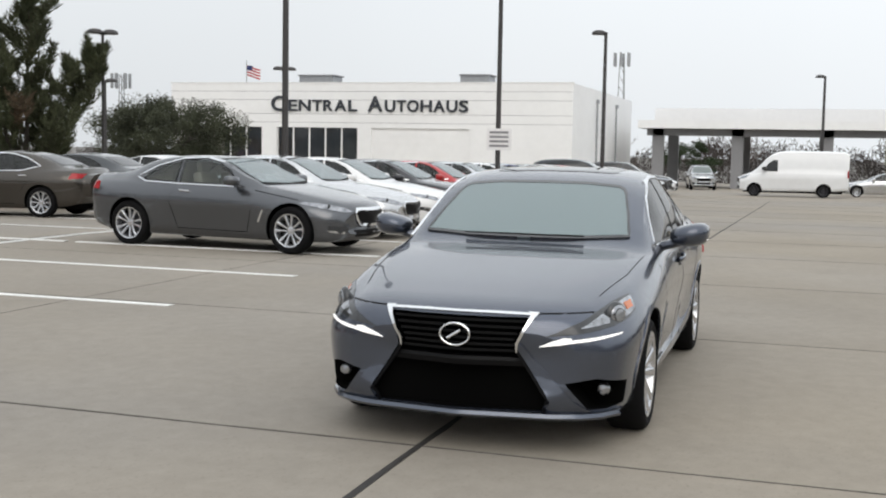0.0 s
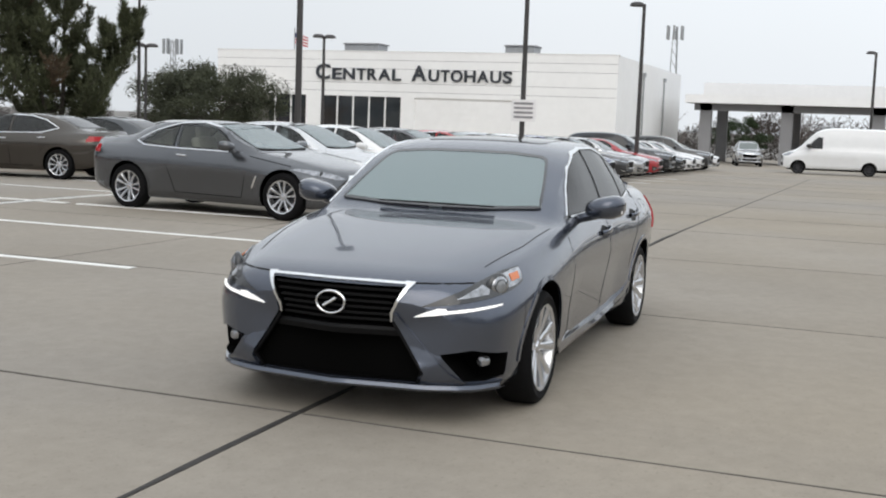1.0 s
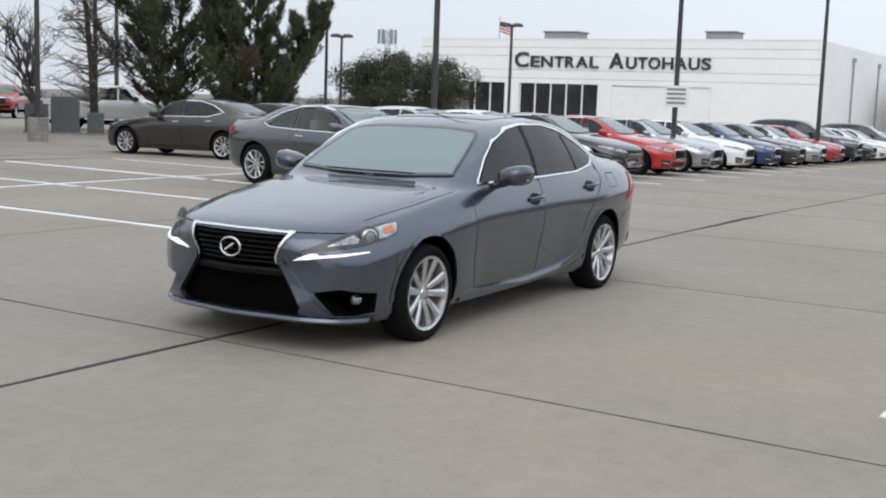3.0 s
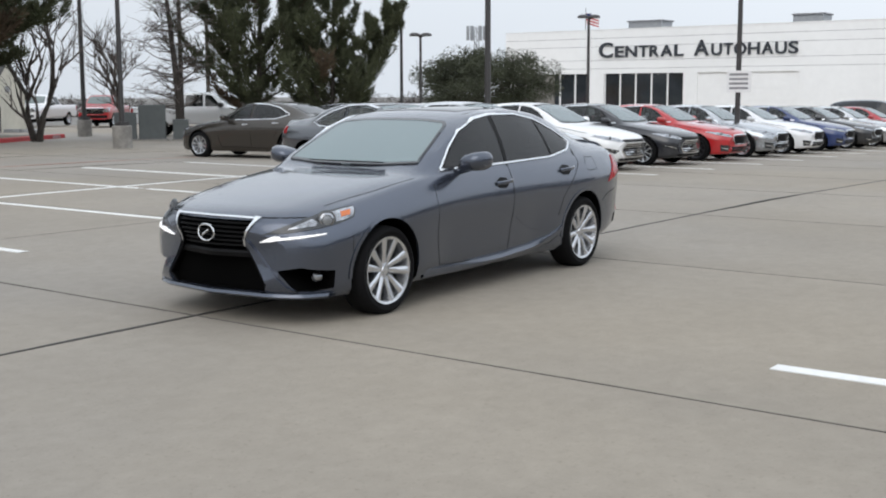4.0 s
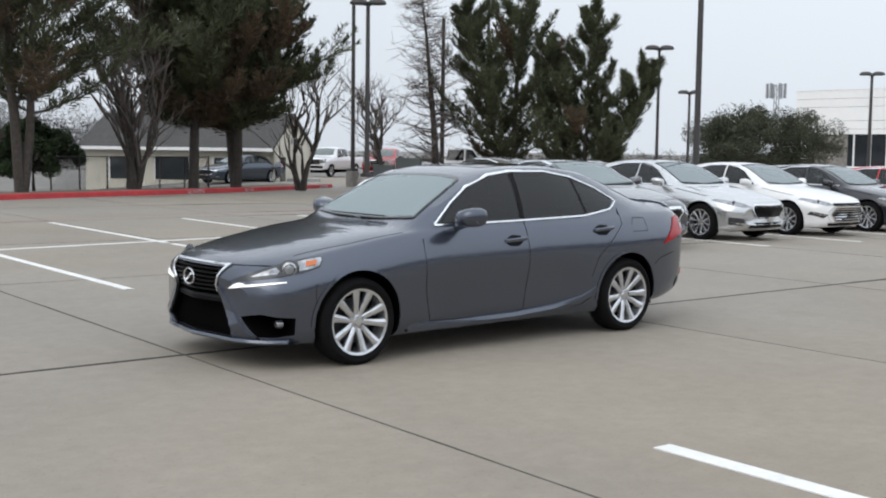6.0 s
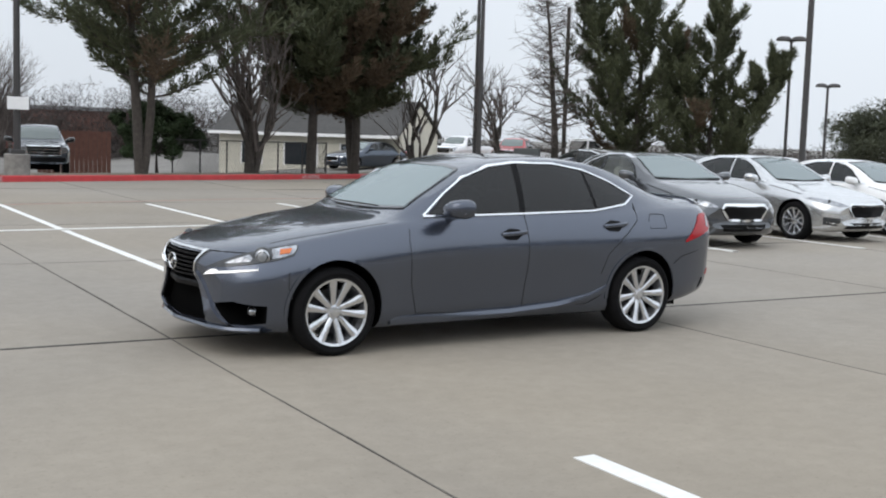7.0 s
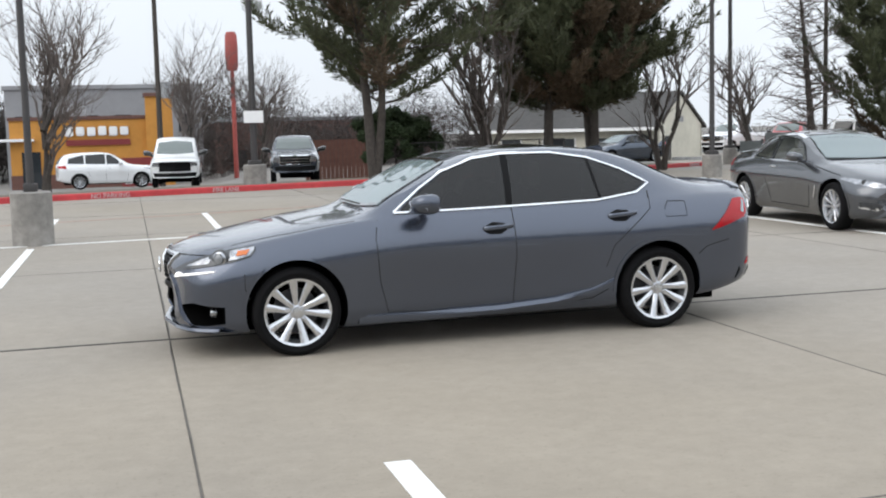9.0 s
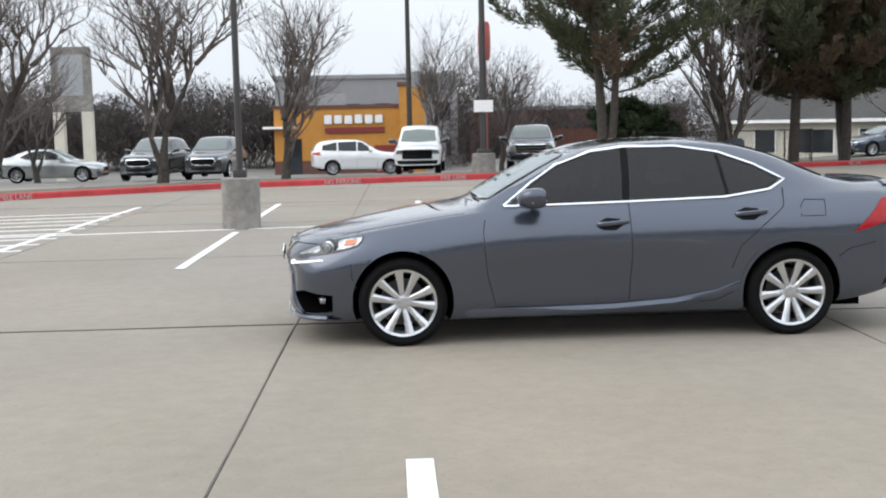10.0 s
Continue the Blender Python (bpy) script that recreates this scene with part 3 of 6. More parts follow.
def grey_sedan():
    """The saloon that the camera walks round: mid grey metallic, spindle grille, ten-spoke alloys."""
    car = thing("sedan_car", "mid-grey metallic sport sedan with spindle grille and lit daytime lamps", "car", m=pose(0, 0, 0.0))
    spec = dict(nose=-0.87, tail=3.80, curves=SEDAN_CURVES, front_bow=0.26, rear_bow=0.20)
    shell = body_loft(spec, 84)
    skin = Skin(shell)
    cuts = bmesh.new()
    arch_cuts(cuts, (0.0, 2.8), 0.362, 0.325, inner=0.56)
    grille = [(0.375, 0.705), (0.30, 0.565), (0.33, 0.50), (0.465, 0.285), (0.43, 0.225), (-0.43, 0.225), (-0.465, 0.285), (-0.33, 0.50), (-0.30, 0.565), (-0.375, 0.705)]
    prism(cuts, grille, -1.3, -0.74, "x")
    for s in (-1, 1):
        prism(cuts, [(s * y, z) for y, z in ((0.55, 0.375), (0.70, 0.40), (0.83, 0.37), (0.84, 0.26), (0.74, 0.235), (0.66, 0.238))], -1.3, -0.50, "x")
    screen = [(-0.655, 1.025), (-0.36, 1.008), (0.0, 1.0), (0.36, 1.008), (0.655, 1.025), (0.615, 1.15), (0.565, 1.27), (0.545, 1.298), (0.505, 1.316), (0.3, 1.334), (0.0, 1.342), (-0.3, 1.334), (-0.505, 1.316), (-0.545, 1.298), (-0.565, 1.27), (-0.615, 1.15)]
    room = [(-0.66, 0.62), (0.66, 0.62), (0.69, 1.03), (0.655, 1.10), (0.57, 1.24), (0.53, 1.285), (0.46, 1.320), (-0.46, 1.320), (-0.53, 1.285), (-0.57, 1.24), (-0.655, 1.10), (-0.69, 1.03)]
    body = new("body", cut_shell(shell, [(cuts, 1)] + cabin_cuts([SIDE_GLASS_FRONT, SIDE_GLASS_REAR], 1.18, 2.34, room, screen), [M["paint"], M["liner"], M["trim_dark"]], "sedan_body"))
    body.parent = car
    body.color = (0.078, 0.091, 0.121, 1)
    furnish(car, 1.62, 2.45, 0.90, 1.0, 1.32, M["trim_dark"])
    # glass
    # the screen's pale film is sky reflection put into the colour
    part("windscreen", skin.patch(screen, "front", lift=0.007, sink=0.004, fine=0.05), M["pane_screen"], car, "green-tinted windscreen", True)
    part("screen_border", skin.strip(inset(screen, 0.008), 0.015, "front", lift=0.010, closed=True, step=0.03), M["frit"], car, smooth=True)
    part("rear_window", skin.patch([(-0.55, 1.13), (0.0, 1.12), (0.55, 1.13), (0.50, 1.27), (0.44, 1.36), (-0.44, 1.36), (-0.50, 1.27)], "back", lift=0.008, fine=0.06), M["tint"], car, "dark rear window", True)
    hit = skin.drop(0.0, 1.30, "front")[0]
    boxed("rear_view_mirror", hit.x + 0.10, hit.x + 0.13, -0.12, 0.12, 1.235, 1.295, M["trim_dark"], car, bevel=0.01)
    arch_lips(skin, car, (0.0, 2.8), 0.371, 0.325, body.color, M["paint"])
    for s in (-1, 1):
        for nm, poly in (("front_side_window", SIDE_GLASS_FRONT), ("rear_side_window", SIDE_GLASS_REAR)):
            part(nm, skin.patch(poly, "side", s, 0.007, 0.003, fine=0.06), M["pane_tint"], car, "dark tinted side window", True)
            part("window_seal", skin.strip(inset(poly, 0.004), 0.018, "side", s, 0.0045, closed=True, step=0.03), M["dark"], car, smooth=True)
        part("window_trim", skin.strip([(0.73, 0.972), (1.60, 0.987), (2.32, 1.004), (2.66, 1.05), (2.785, 1.115), (2.57, 1.228), (2.31, 1.322), (2.0, 1.370), (1.62, 1.371), (1.38, 1.342)], 0.012, "side", s, 0.011), M["chrome"], car, "bright window trim", True)
        part("pillar_moulding", skin.strip([(1.38, 1.342), (1.12, 1.252), (0.93, 1.128), (0.73, 0.975)], 0.011, "side", s, 0.013), M["chrome"], car, smooth=True)
        part("pillar_trim", skin.strip([(1.605, 0.99), (1.62, 1.362)], 0.045, "side", s, 0.009), M["dark"], car, smooth=True)
        part("quarter_divider", skin.strip([(2.345, 1.01), (2.30, 1.31)], 0.022, "side", s, 0.010), M["dark"], car, smooth=True)
        # shut lines
        for line in ([(0.60, 0.93), (0.575, 0.80), (0.60, 0.50), (0.66, 0.27)], [(1.62, 0.985), (1.64, 0.60), (1.62, 0.24)], [(2.76, 1.06), (2.74, 0.93), (2.58, 0.80), (2.42, 0.66), (2.36, 0.50)],
                     [(0.66, 0.262), (1.62, 0.235), (2.25, 0.262), (2.38, 0.33)], [(-0.36, 0.60), (-0.36, 0.50), (-0.33, 0.42)], [(3.14, 0.56), (3.22, 0.62), (3.42, 0.66)]):
            part("shut_line", skin.strip(line, 0.007, "side", s, 0.0015, 0.004), M["gap"], car, smooth=True)
        part("fuel_flap" if s < 0 else "flap_line", skin.strip([(2.86, 0.86), (3.04, 0.86), (3.05, 0.97), (2.90, 0.975), (2.865, 0.93)], 0.005, "side", s, 0.0015, 0.004, closed=True), M["dark"], car, smooth=True)
        # handles with their cups
        for x, z in ((1.50, 0.835), (2.50, 0.885)):
            part("handle_cup", skin.patch([(x - 0.11, z - 0.02), (x - 0.07, z - 0.042), (x + 0.02, z - 0.045), (x + 0.07, z - 0.01), (x + 0.05, z + 0.035), (x - 0.04, z + 0.045), (x - 0.10, z + 0.02)], "side", s, 0.002, 0.006, 0.04), M["dark"], car, smooth=True)
            hit, _, _ = skin.drop(x, z, "side", s)
            bm = bmesh.new()
            prev = None
            for i in range(13):
                k = i / 12
                y = hit.y + s * (0.006 + 0.030 * math.sin(math.pi * k) ** 0.5)
                ring = [bm.verts.new((x - 0.115 + 0.23 * k, y + s * 0.010 * math.cos(a), z + 0.018 * k + 0.0165 * math.sin(a))) for a in (0.785 * q for q in range(8))]
                if prev:
                    for q in range(8):
                        bm.faces.new((prev[q], prev[(q + 1) % 8], ring[(q + 1) % 8], ring[q]))
                prev = ring
            h = part("door_handle", bm, M["paint"], car, "body-coloured door handle", True)
            h.color = body.color
        # lamps
        def swept(poly):
            return [(0.9 * radians(a), z) for a, z in poly]
        lamp = part("headlight", skin.patch(swept([(29, 0.612), (38, 0.668), (48, 0.722), (57, 0.757), (65, 0.778), (71, 0.786), (71.5, 0.760), (69.5, 0.715), (62, 0.682), (52, 0.655), (40, 0.628)]), "round", s, 0.006, fine=0.035), M["lens_dark"], car, "clear headlamp with projector lens", True)
        part("inner_reflector", skin.patch(swept([(40, 0.650), (45, 0.684), (50, 0.712), (52, 0.690), (51, 0.668)]), "round", s, 0.009, fine=0.03), M["lens"], lamp, "bright inner reflector", True)
        part("outer_reflector", skin.patch(swept([(60, 0.690), (59.5, 0.752), (65.5, 0.770), (70.8, 0.779), (70.8, 0.758), (69.0, 0.722), (65, 0.703)]), "round", s, 0.009, fine=0.03), M["lens"], lamp, "bright outer reflector", True)
        part("turn_lamp", skin.patch(swept([(63.0, 0.718), (63.3, 0.750), (68.6, 0.760), (67.6, 0.728)]), "round", s, 0.013, fine=0.03), M["amber"], lamp, "amber turn lamp", True)
        hit, nrm, way = skin.drop(0.9 * radians(56), 0.706, "round", s)
        for rr, mat, nm, out in ((0.070, "lens_dark", "projector_housing", 0.0), (0.057, "lens", "projector_ring", 0.011), (0.048, "lens_dark", "projector_seat", 0.017), (0.039, "projector", "projector", 0.023)):
            bm = bmesh.new()
            bmesh.ops.create_uvsphere(bm, u_segments=20, v_segments=12, radius=rr)
            turn = (-way).to_track_quat("X", "Z").to_matrix()
            for v in bm.verts:
                v.co = turn @ Vector((v.co.x * 0.45, v.co.y, v.co.z)) + hit - way * out
            part(nm, bm, M[mat], lamp, smooth=True)
        part("daytime_lamp", skin.patch(swept([(27.5, 0.560), (31, 0.589), (34.5, 0.608), (36.8, 0.606), (37.0, 0.597), (45, 0.609), (55, 0.623), (55, 0.617), (45, 0.596), (36, 0.579)]), "round", s, 0.010, fine=0.03), M["drl"], car, "lit white daytime lamp", True)
        bm = bmesh.new()
        lathe(bm, [(0.0005, -0.014), (0.024, -0.010), (0.033, 0.0), (0.036, 0.03)], 20)
        fog = part("fog_lamp", bm, M["lens"], car, "small round fog lamp", True)
        fog.matrix_local = pose(-0.585, s * 0.715, 0.325, 0, 0, -90)
        tail = part("tail_lamp", skin.patch([(3.25, 0.738), (3.40, 0.775), (3.57, 0.825), (3.615, 0.87), (3.615, 0.955), (3.575, 0.972), (3.49, 0.965), (3.40, 0.875), (3.32, 0.800)], "side", s, 0.010, fine=0.05), M["red_lens"], car, "red arrow-shaped tail lamp", True)
        part("reversing_lamp", skin.patch([(3.565, 0.855), (3.598, 0.945), (3.578, 0.955), (3.535, 0.865)], "side", s, 0.014, fine=0.04), M["lens"], tail, smooth=True)
        part("reflector", skin.patch([(3.60, 0.445), (3.71, 0.455), (3.70, 0.505), (3.64, 0.495)], "side", s, 0.006, fine=0.05), M["red_lens"], car, "red bumper reflector", True)
        # mirror
        bm = bmesh.new()
        mirror_mesh(bm, 0.93, s * 0.985, 1.035, s)
        mir = part("mirror", bm, M["paint"], car, "body-coloured door mirror", True)
        mir.color = (0.066, 0.078, 0.105, 1)
        bm = bmesh.new()
        tube(bm, (0.865, s * 0.93, 1.00), (0.90, s * 1.10, 1.012), 0.006, n=8)
        part("mirror_indicator", bm, M["chrome"], mir)
        # sill flare that sweeps up to the rear arch
        bm = bmesh.new()
        line = [(0.44, 0.215, 0.0), (0.9, 0.205, 0.018), (1.5, 0.215, 0.030), (1.95, 0.245, 0.030), (2.25, 0.30, 0.020), (2.42, 0.37, 0.006)]
        prev = None
        for x, z, t in line:
            hit, _, _ = skin.drop(x, z + 0.02, "side", s)
            ring = [bm.verts.new((x, hit.y - s * 0.03, z + 0.05)), bm.verts.new((x, hit.y + s * t * 0.6, z + 0.042)), bm.verts.new((x, hit.y + s * t, z + 0.012)), bm.verts.new((x, hit.y + s * t * 0.3, z - 0.02)), bm.verts.new((x, hit.y - s * 0.03, z - 0.025))]
            if prev:
                for i in range(4):
                    bm.faces.new((prev[i], prev[i + 1], ring[i + 1], ring[i]))
            prev = ring
        sill = part("sill", bm, M["paint"], car, smooth=True)
        sill.color = body.color
        # wiper
        bm = bmesh.new()
        a = skin.drop(s * 0.10 - 0.28, 1.012, "front")[0]
        b = skin.drop(s * 0.10 + 0.28, 1.016, "front")[0]
        tube(bm, a + Vector((-0.03, 0, 0.015)), b + Vector((-0.03, 0, 0.012)), 0.006, 0.005, 6)
        part("wiper", bm, M["dark"], car)
    # grille: backing, bars, bright frame, badge
    bm = bmesh.new()
    prism(bm, [(y * 0.99, z) for y, z in grille], -0.752, -0.742, "x")
    part("grille_backing", bm, M["liner"], car)
    gw = smooth_curve([(0.22, 0.43), (0.285, 0.46), (0.50, 0.33), (0.565, 0.30), (0.71, 0.375)])
    for i in range(6):
        z = 0.682 - 0.0305 * i
        half = gw(z) - 0.008
        bm = bmesh.new()
        prev = None
        for k in range(13):
            y = -half + 2 * half * k / 12
            hit = skin.drop(y, z, "front")[0]
            ring = [bm.verts.new((hit.x + dx, y, z + dz)) for dx, dz in ((0.016, 0.007), (0.010, 0.009), (0.010, -0.004), (0.06, -0.004), (0.06, 0.007))]
            if prev:
                for j in range(5):
                    bm.faces.new((prev[j], prev[(j + 1) % 5], ring[(j + 1) % 5], ring[j]))
            prev = ring
        part("grille_bar", bm, M["dark"], car)
    # rear valance
    bm = bmesh.new()
    prev = None
    for k in range(17):
        y = -0.80 + 1.6 * k / 16
        hit = skin.drop(y, 0.45, "back")[0]
        ring = [bm.verts.new((hit.x + dx, y, z)) for dx, z in ((-0.10, 0.435), (0.004, 0.425), (0.005, 0.40), (-0.025, 0.345), (-0.09, 0.315), (-0.25, 0.275))]
        if prev:
            for q in range(5):
                bm.faces.new((prev[q], prev[q + 1], ring[q + 1], ring[q]))
        prev = ring
    part("rear_valance", bm, M["dark"], car, "black rear valance", True)
    for s in (-1, 1):
        part("grille_frame", skin.strip([(0.0, 0.718), (s * 0.2, 0.718), (s * 0.385, 0.714)], 0.010, "front", lift=0.012), M["chrome"], car, "bright grille frame", True)
        part("grille_side", skin.patch([(s * y, z) for y, z in ((0.355, 0.724), (0.408, 0.721), (0.360, 0.655), (0.316, 0.578), (0.309, 0.530), (0.302, 0.530), (0.302, 0.578), (0.342, 0.652), (0.368, 0.704))], "front", lift=0.013, fine=0.03), M["chrome"], car, "bright grille frame", True)
        part("grille_edge", skin.strip([(s * 0.312, 0.53), (s * 0.342, 0.48), (s * 0.47, 0.29), (s * 0.44, 0.225)], 0.016, "front", lift=0.008), M["dark"], car, smooth=True)
    for s in (-1, 1):
        fin = part("bumper_fin", skin.patch([(s * y, z) for y, z in ((0.322, 0.575), (0.338, 0.570), (0.372, 0.520), (0.46, 0.425), (0.535, 0.345), (0.60, 0.275), (0.665, 0.236), (0.45, 0.222), (0.478, 0.285), (0.342, 0.500), (0.318, 0.540))], "front", lift=0.018, sink=0.03, fine=0.03), M["paint"], car, smooth=True)
        fin.color = body.color
    bm = bmesh.new()
    prev = None
    for k in range(15):
        y = -0.36 + 0.72 * k / 14
        hit = skin.drop(y, 0.475, "front")[0]
        ring = [bm.verts.new((hit.x + dx, y, z)) for dx, z in ((0.07, 0.500), (0.016, 0.496), (0.008, 0.480), (0.016, 0.452), (0.07, 0.446))]
        if prev:
            for q in range(5):
                bm.faces.new((prev[q], prev[(q + 1) % 5], ring[(q + 1) % 5], ring[q]))
        prev = ring
    part("bumper_bar", bm, M["dark"], car, smooth=True)
    hit = skin.drop(0.0, 0.612, "front")[0]
    bm = bmesh.new()
    n = 32
    for i in range(n):
        a, b = 2 * math.pi * i / n, 2 * math.pi * (i + 1) / n
        tube(bm, (hit.x - 0.022, 0.078 * math.cos(a), 0.612 + 0.056 * math.sin(a)), (hit.x - 0.022, 0.078 * math.cos(b), 0.612 + 0.056 * math.sin(b)), 0.0062, n=8, cap=False)
    tube(bm, (hit.x - 0.022, 0.040, 0.590), (hit.x - 0.022, -0.030, 0.634), 0.0085, n=8)
    part("badge", bm, M["chrome"], car, "oval chrome badge", True)
    # bumper lip and under-tray
    bm = bmesh.new()
    prev = None
    for k in range(21):
        y = -0.80 + 1.6 * k / 20
        hit = skin.drop(y, 0.26, "front")[0]
        ring = [bm.verts.new((hit.x + dx, y, z)) for dx, z in ((0.06, 0.225), (-0.012, 0.218), (-0.022, 0.200), (-0.008, 0.186), (0.10, 0.18))]
        if prev:
            for j in range(4):
                bm.faces.new((prev[j], prev[j + 1], ring[j + 1], ring[j]))
        prev = ring
    lip = part("front_lip", bm, M["paint"], car, smooth=True)
    lip.color = body.color
    boxed("under_tray", -0.55, 3.4, -0.62, 0.62, 0.17, 0.24, M["liner"], car)
    # roof opening, boot lip, aerial
    part("sunroof", skin.patch([(1.50, -0.40), (1.50, 0.40), (1.56, 0.43), (2.02, 0.43), (2.02, -0.43), (1.56, -0.43)], "top", lift=0.003), M["tint"], car, "dark glass sunroof", True)
    bm = skin.patch([(3.58, -0.60), (3.60, -0.2), (3.60, 0.2), (3.58, 0.60), (3.74, 0.56), (3.77, 0.0), (3.74, -0.56)], "top", lift=0.014, sink=0.02)
    sp = part("boot_spoiler", bm, M["paint"], car, smooth=True)
    sp.color = body.color
    bm = bmesh.new()
    prism(bm, [(2.55, 1.385), (2.72, 1.335), (2.72, 1.385), (2.69, 1.41)], -0.025, 0.025, "y")
    fin = part("aerial", bm, M["paint"], car)
    fin.color = body.color
    for s in (-1, 1):
        part("bonnet_line", skin.strip([(-0.42, s * 0.655), (0.0, s * 0.735), (0.45, s * 0.765)], 0.005, "top", lift=0.0015, sink=0.004), M["gap"], car, smooth=True)
    part("bonnet_edge", skin.strip([(-0.66, 0.725 + 0.0), (-0.3, 0.722), (0.0, 0.724), (0.3, 0.722), (0.66, 0.725)], 0.006, "front", lift=0.0015, sink=0.004), M["dark"], car, smooth=True)
    add_wheels(car, (0.0, 2.8), 0.775, 0.318, 0.238, 0.225, 10, "even", M["alloy"], 9)
    return car


def common_car(name, label, spec, paint, m, category="car", group="parked cars", rims="alloy", rim_kind="alt", glass="tint", spokes=10, detail=True, trim="chrome", pale=False):
    """A parked car from its curves: shell with arches, glass, lamps, grille, mirrors, shut lines, wheels."""
    car = thing(name, label, category, group, m=m)
    shell = body_loft(spec, spec.get("nx", 46))
    skin = Skin(shell)
    wb, R, nose, tail = spec["wheelbase"], spec["wheel"], spec["nose"], spec["tail"]
    cuts = bmesh.new()
    arch_cuts(cuts, (0.0, wb), R + 0.05, R, inner=spec.get("inner", 0.54))
    for poly, lo, hi, axis in spec.get("cuts", ()):
        prism(cuts, poly, lo, hi, axis)
    coat = paint_for(paint)
    hollow = cabin_cuts(spec["glass"], *spec["cabin"], spec["screen"]) if spec.get("cabin") else []
    inside = M["trim_pale"] if pale else M["trim_dark"]
    body = new("body", cut_shell(shell, [(cuts, 1)] + hollow, [coat, M["liner"], inside], name + "_body"))
    body.parent = car
    body.color = (*paint, 1)
    if hollow and detail:
        furnish(car, spec.get("seat_x", 1.62), 2.42, 0.90, 0.99, 1.30, inside)
    if spec.get("screen"):
        # parked screens carry the sky's reflection as a painted pale colour
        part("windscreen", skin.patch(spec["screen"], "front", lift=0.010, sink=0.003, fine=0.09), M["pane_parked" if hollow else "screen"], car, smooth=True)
        if hollow:
            part("screen_border", skin.strip(inset(spec["screen"], 0.014), 0.055, "front", lift=0.006, closed=True, step=0.05), M["dark"], car, smooth=True)
    if spec.get("back"):
        part("rear_window", skin.patch(spec["back"], "back", lift=0.008, fine=0.09), M["tint"], car, smooth=True)
    if detail:
        arch_lips(skin, car, (0.0, wb), R + 0.058, R, (*paint, 1), coat)
    for s in (-1, 1):
        for poly in spec["glass"]:
            part("side_window", skin.patch(poly, "side", s, 0.007, 0.003, fine=0.09), M[{"tint": "pane_mid", "cabin": "pane_clear"}[glass]] if hollow else M["tint"], car, smooth=True)
            if hollow:
                part("window_seal", skin.strip(inset(poly, 0.006), 0.034, "side", s, 0.0045, closed=True, step=0.06), M["dark"], car, smooth=True)
        if spec.get("trim") and detail:
            part("window_trim", skin.strip(spec["trim"], 0.017, "side", s, 0.010, step=0.1), M[trim], car, smooth=True)
        if detail:
            for line in spec.get("lines", ()):
                part("shut_line", skin.strip(line, 0.009, "side", s, 0.002, 0.004, step=0.12), M["dark"], car, smooth=True)
            for x, z in spec.get("handles", ()):
                hit = skin.drop(x, z, "side", s)[0]
                if hit is not None:
                    bm = bmesh.new()
                    tube(bm, (x - 0.09, hit.y + s * 0.02, z), (x + 0.09, hit.y + s * 0.02, z + 0.008), 0.014, n=8)
                    part("door_handle", bm, M["chrome"], car, smooth=True)
        for nm, key, mat in (("headlight", "lamp", "lens"), ("fog_lamp", "fog", "lens_dark"), ("daytime_lamp", "drl", "chrome")):
            if spec.get(key):
                part(nm, skin.patch([(s * y, z) for y, z in spec[key]], "front", lift=0.008, fine=0.07), M[mat], car, smooth=True)
        if spec.get("tail_lamp"):
            part("tail_lamp", skin.patch(spec["tail_lamp"], "side", s, 0.008, fine=0.08), M["red_lens"], car, smooth=True)
        mx, my, mz = spec["mirror"]
        bm = bmesh.new()
        mirror_mesh(bm, mx, s * my, mz, s, spec.get("mirror_size", 1.0))
        mir = part("mirror", bm, coat, car, smooth=True)
        mir.color = (*spec.get("mirror_color", paint), 1)
    if spec.get("grille"):
        part("grille", skin.patch(spec["grille"], "front", lift=0.010, fine=0.08), M["dark"], car, smooth=True)
        part("grille_frame", skin.strip(spec["grille"], spec.get("frame_width", 0.022), "front", lift=0.02, closed=True, step=0.1), M[spec.get("frame", "chrome")], car, smooth=True)
        for z, w in spec.get("bars", ()):
            part("grille_bar", skin.strip([(-w, z), (0, z), (w, z)], 0.014, "front", lift=0.018, step=0.1), M["chrome"], car, smooth=True)
    if spec.get("slot"):
        part("grille_slot", skin.patch(spec["slot"], "front", lift=0.008, fine=0.08), M["dark"], car, smooth=True)
    for s in (-1, 1):
        if spec.get("vent"):
            part("fender_vent", skin.strip(spec["vent"], 0.028, "side", s, 0.010), M["chrome"], car, "bright fender vent", True)
        if spec.get("projector") and detail:
            y, z = spec["projector"]
            hit = skin.drop(s * y, z, "front")[0]
            bm = bmesh.new()
            bmesh.ops.create_uvsphere(bm, u_segments=14, v_segments=8, radius=0.045)
            for v in bm.verts:
                v.co = Vector((v.co.x * 0.4, v.co.y, v.co.z)) + hit + Vector((-0.006, 0, 0))
            part("projector", bm, M["lens_dark"], car, smooth=True)
    if spec.get("intake"):
        part("intake", skin.patch(spec["intake"], "front", lift=0.006, fine=0.1), M["dark"], car, smooth=True)
    boxed("under_tray", nose + 0.35, tail - 0.35, -0.6, 0.6, R - 0.14, R + 0.02, M["liner"], car)
    add_wheels(car, (0.0, wb), spec.get("track", 0.775), R, R * 0.70, 0.23, spokes, rim_kind, M[rims], 13)
    return car


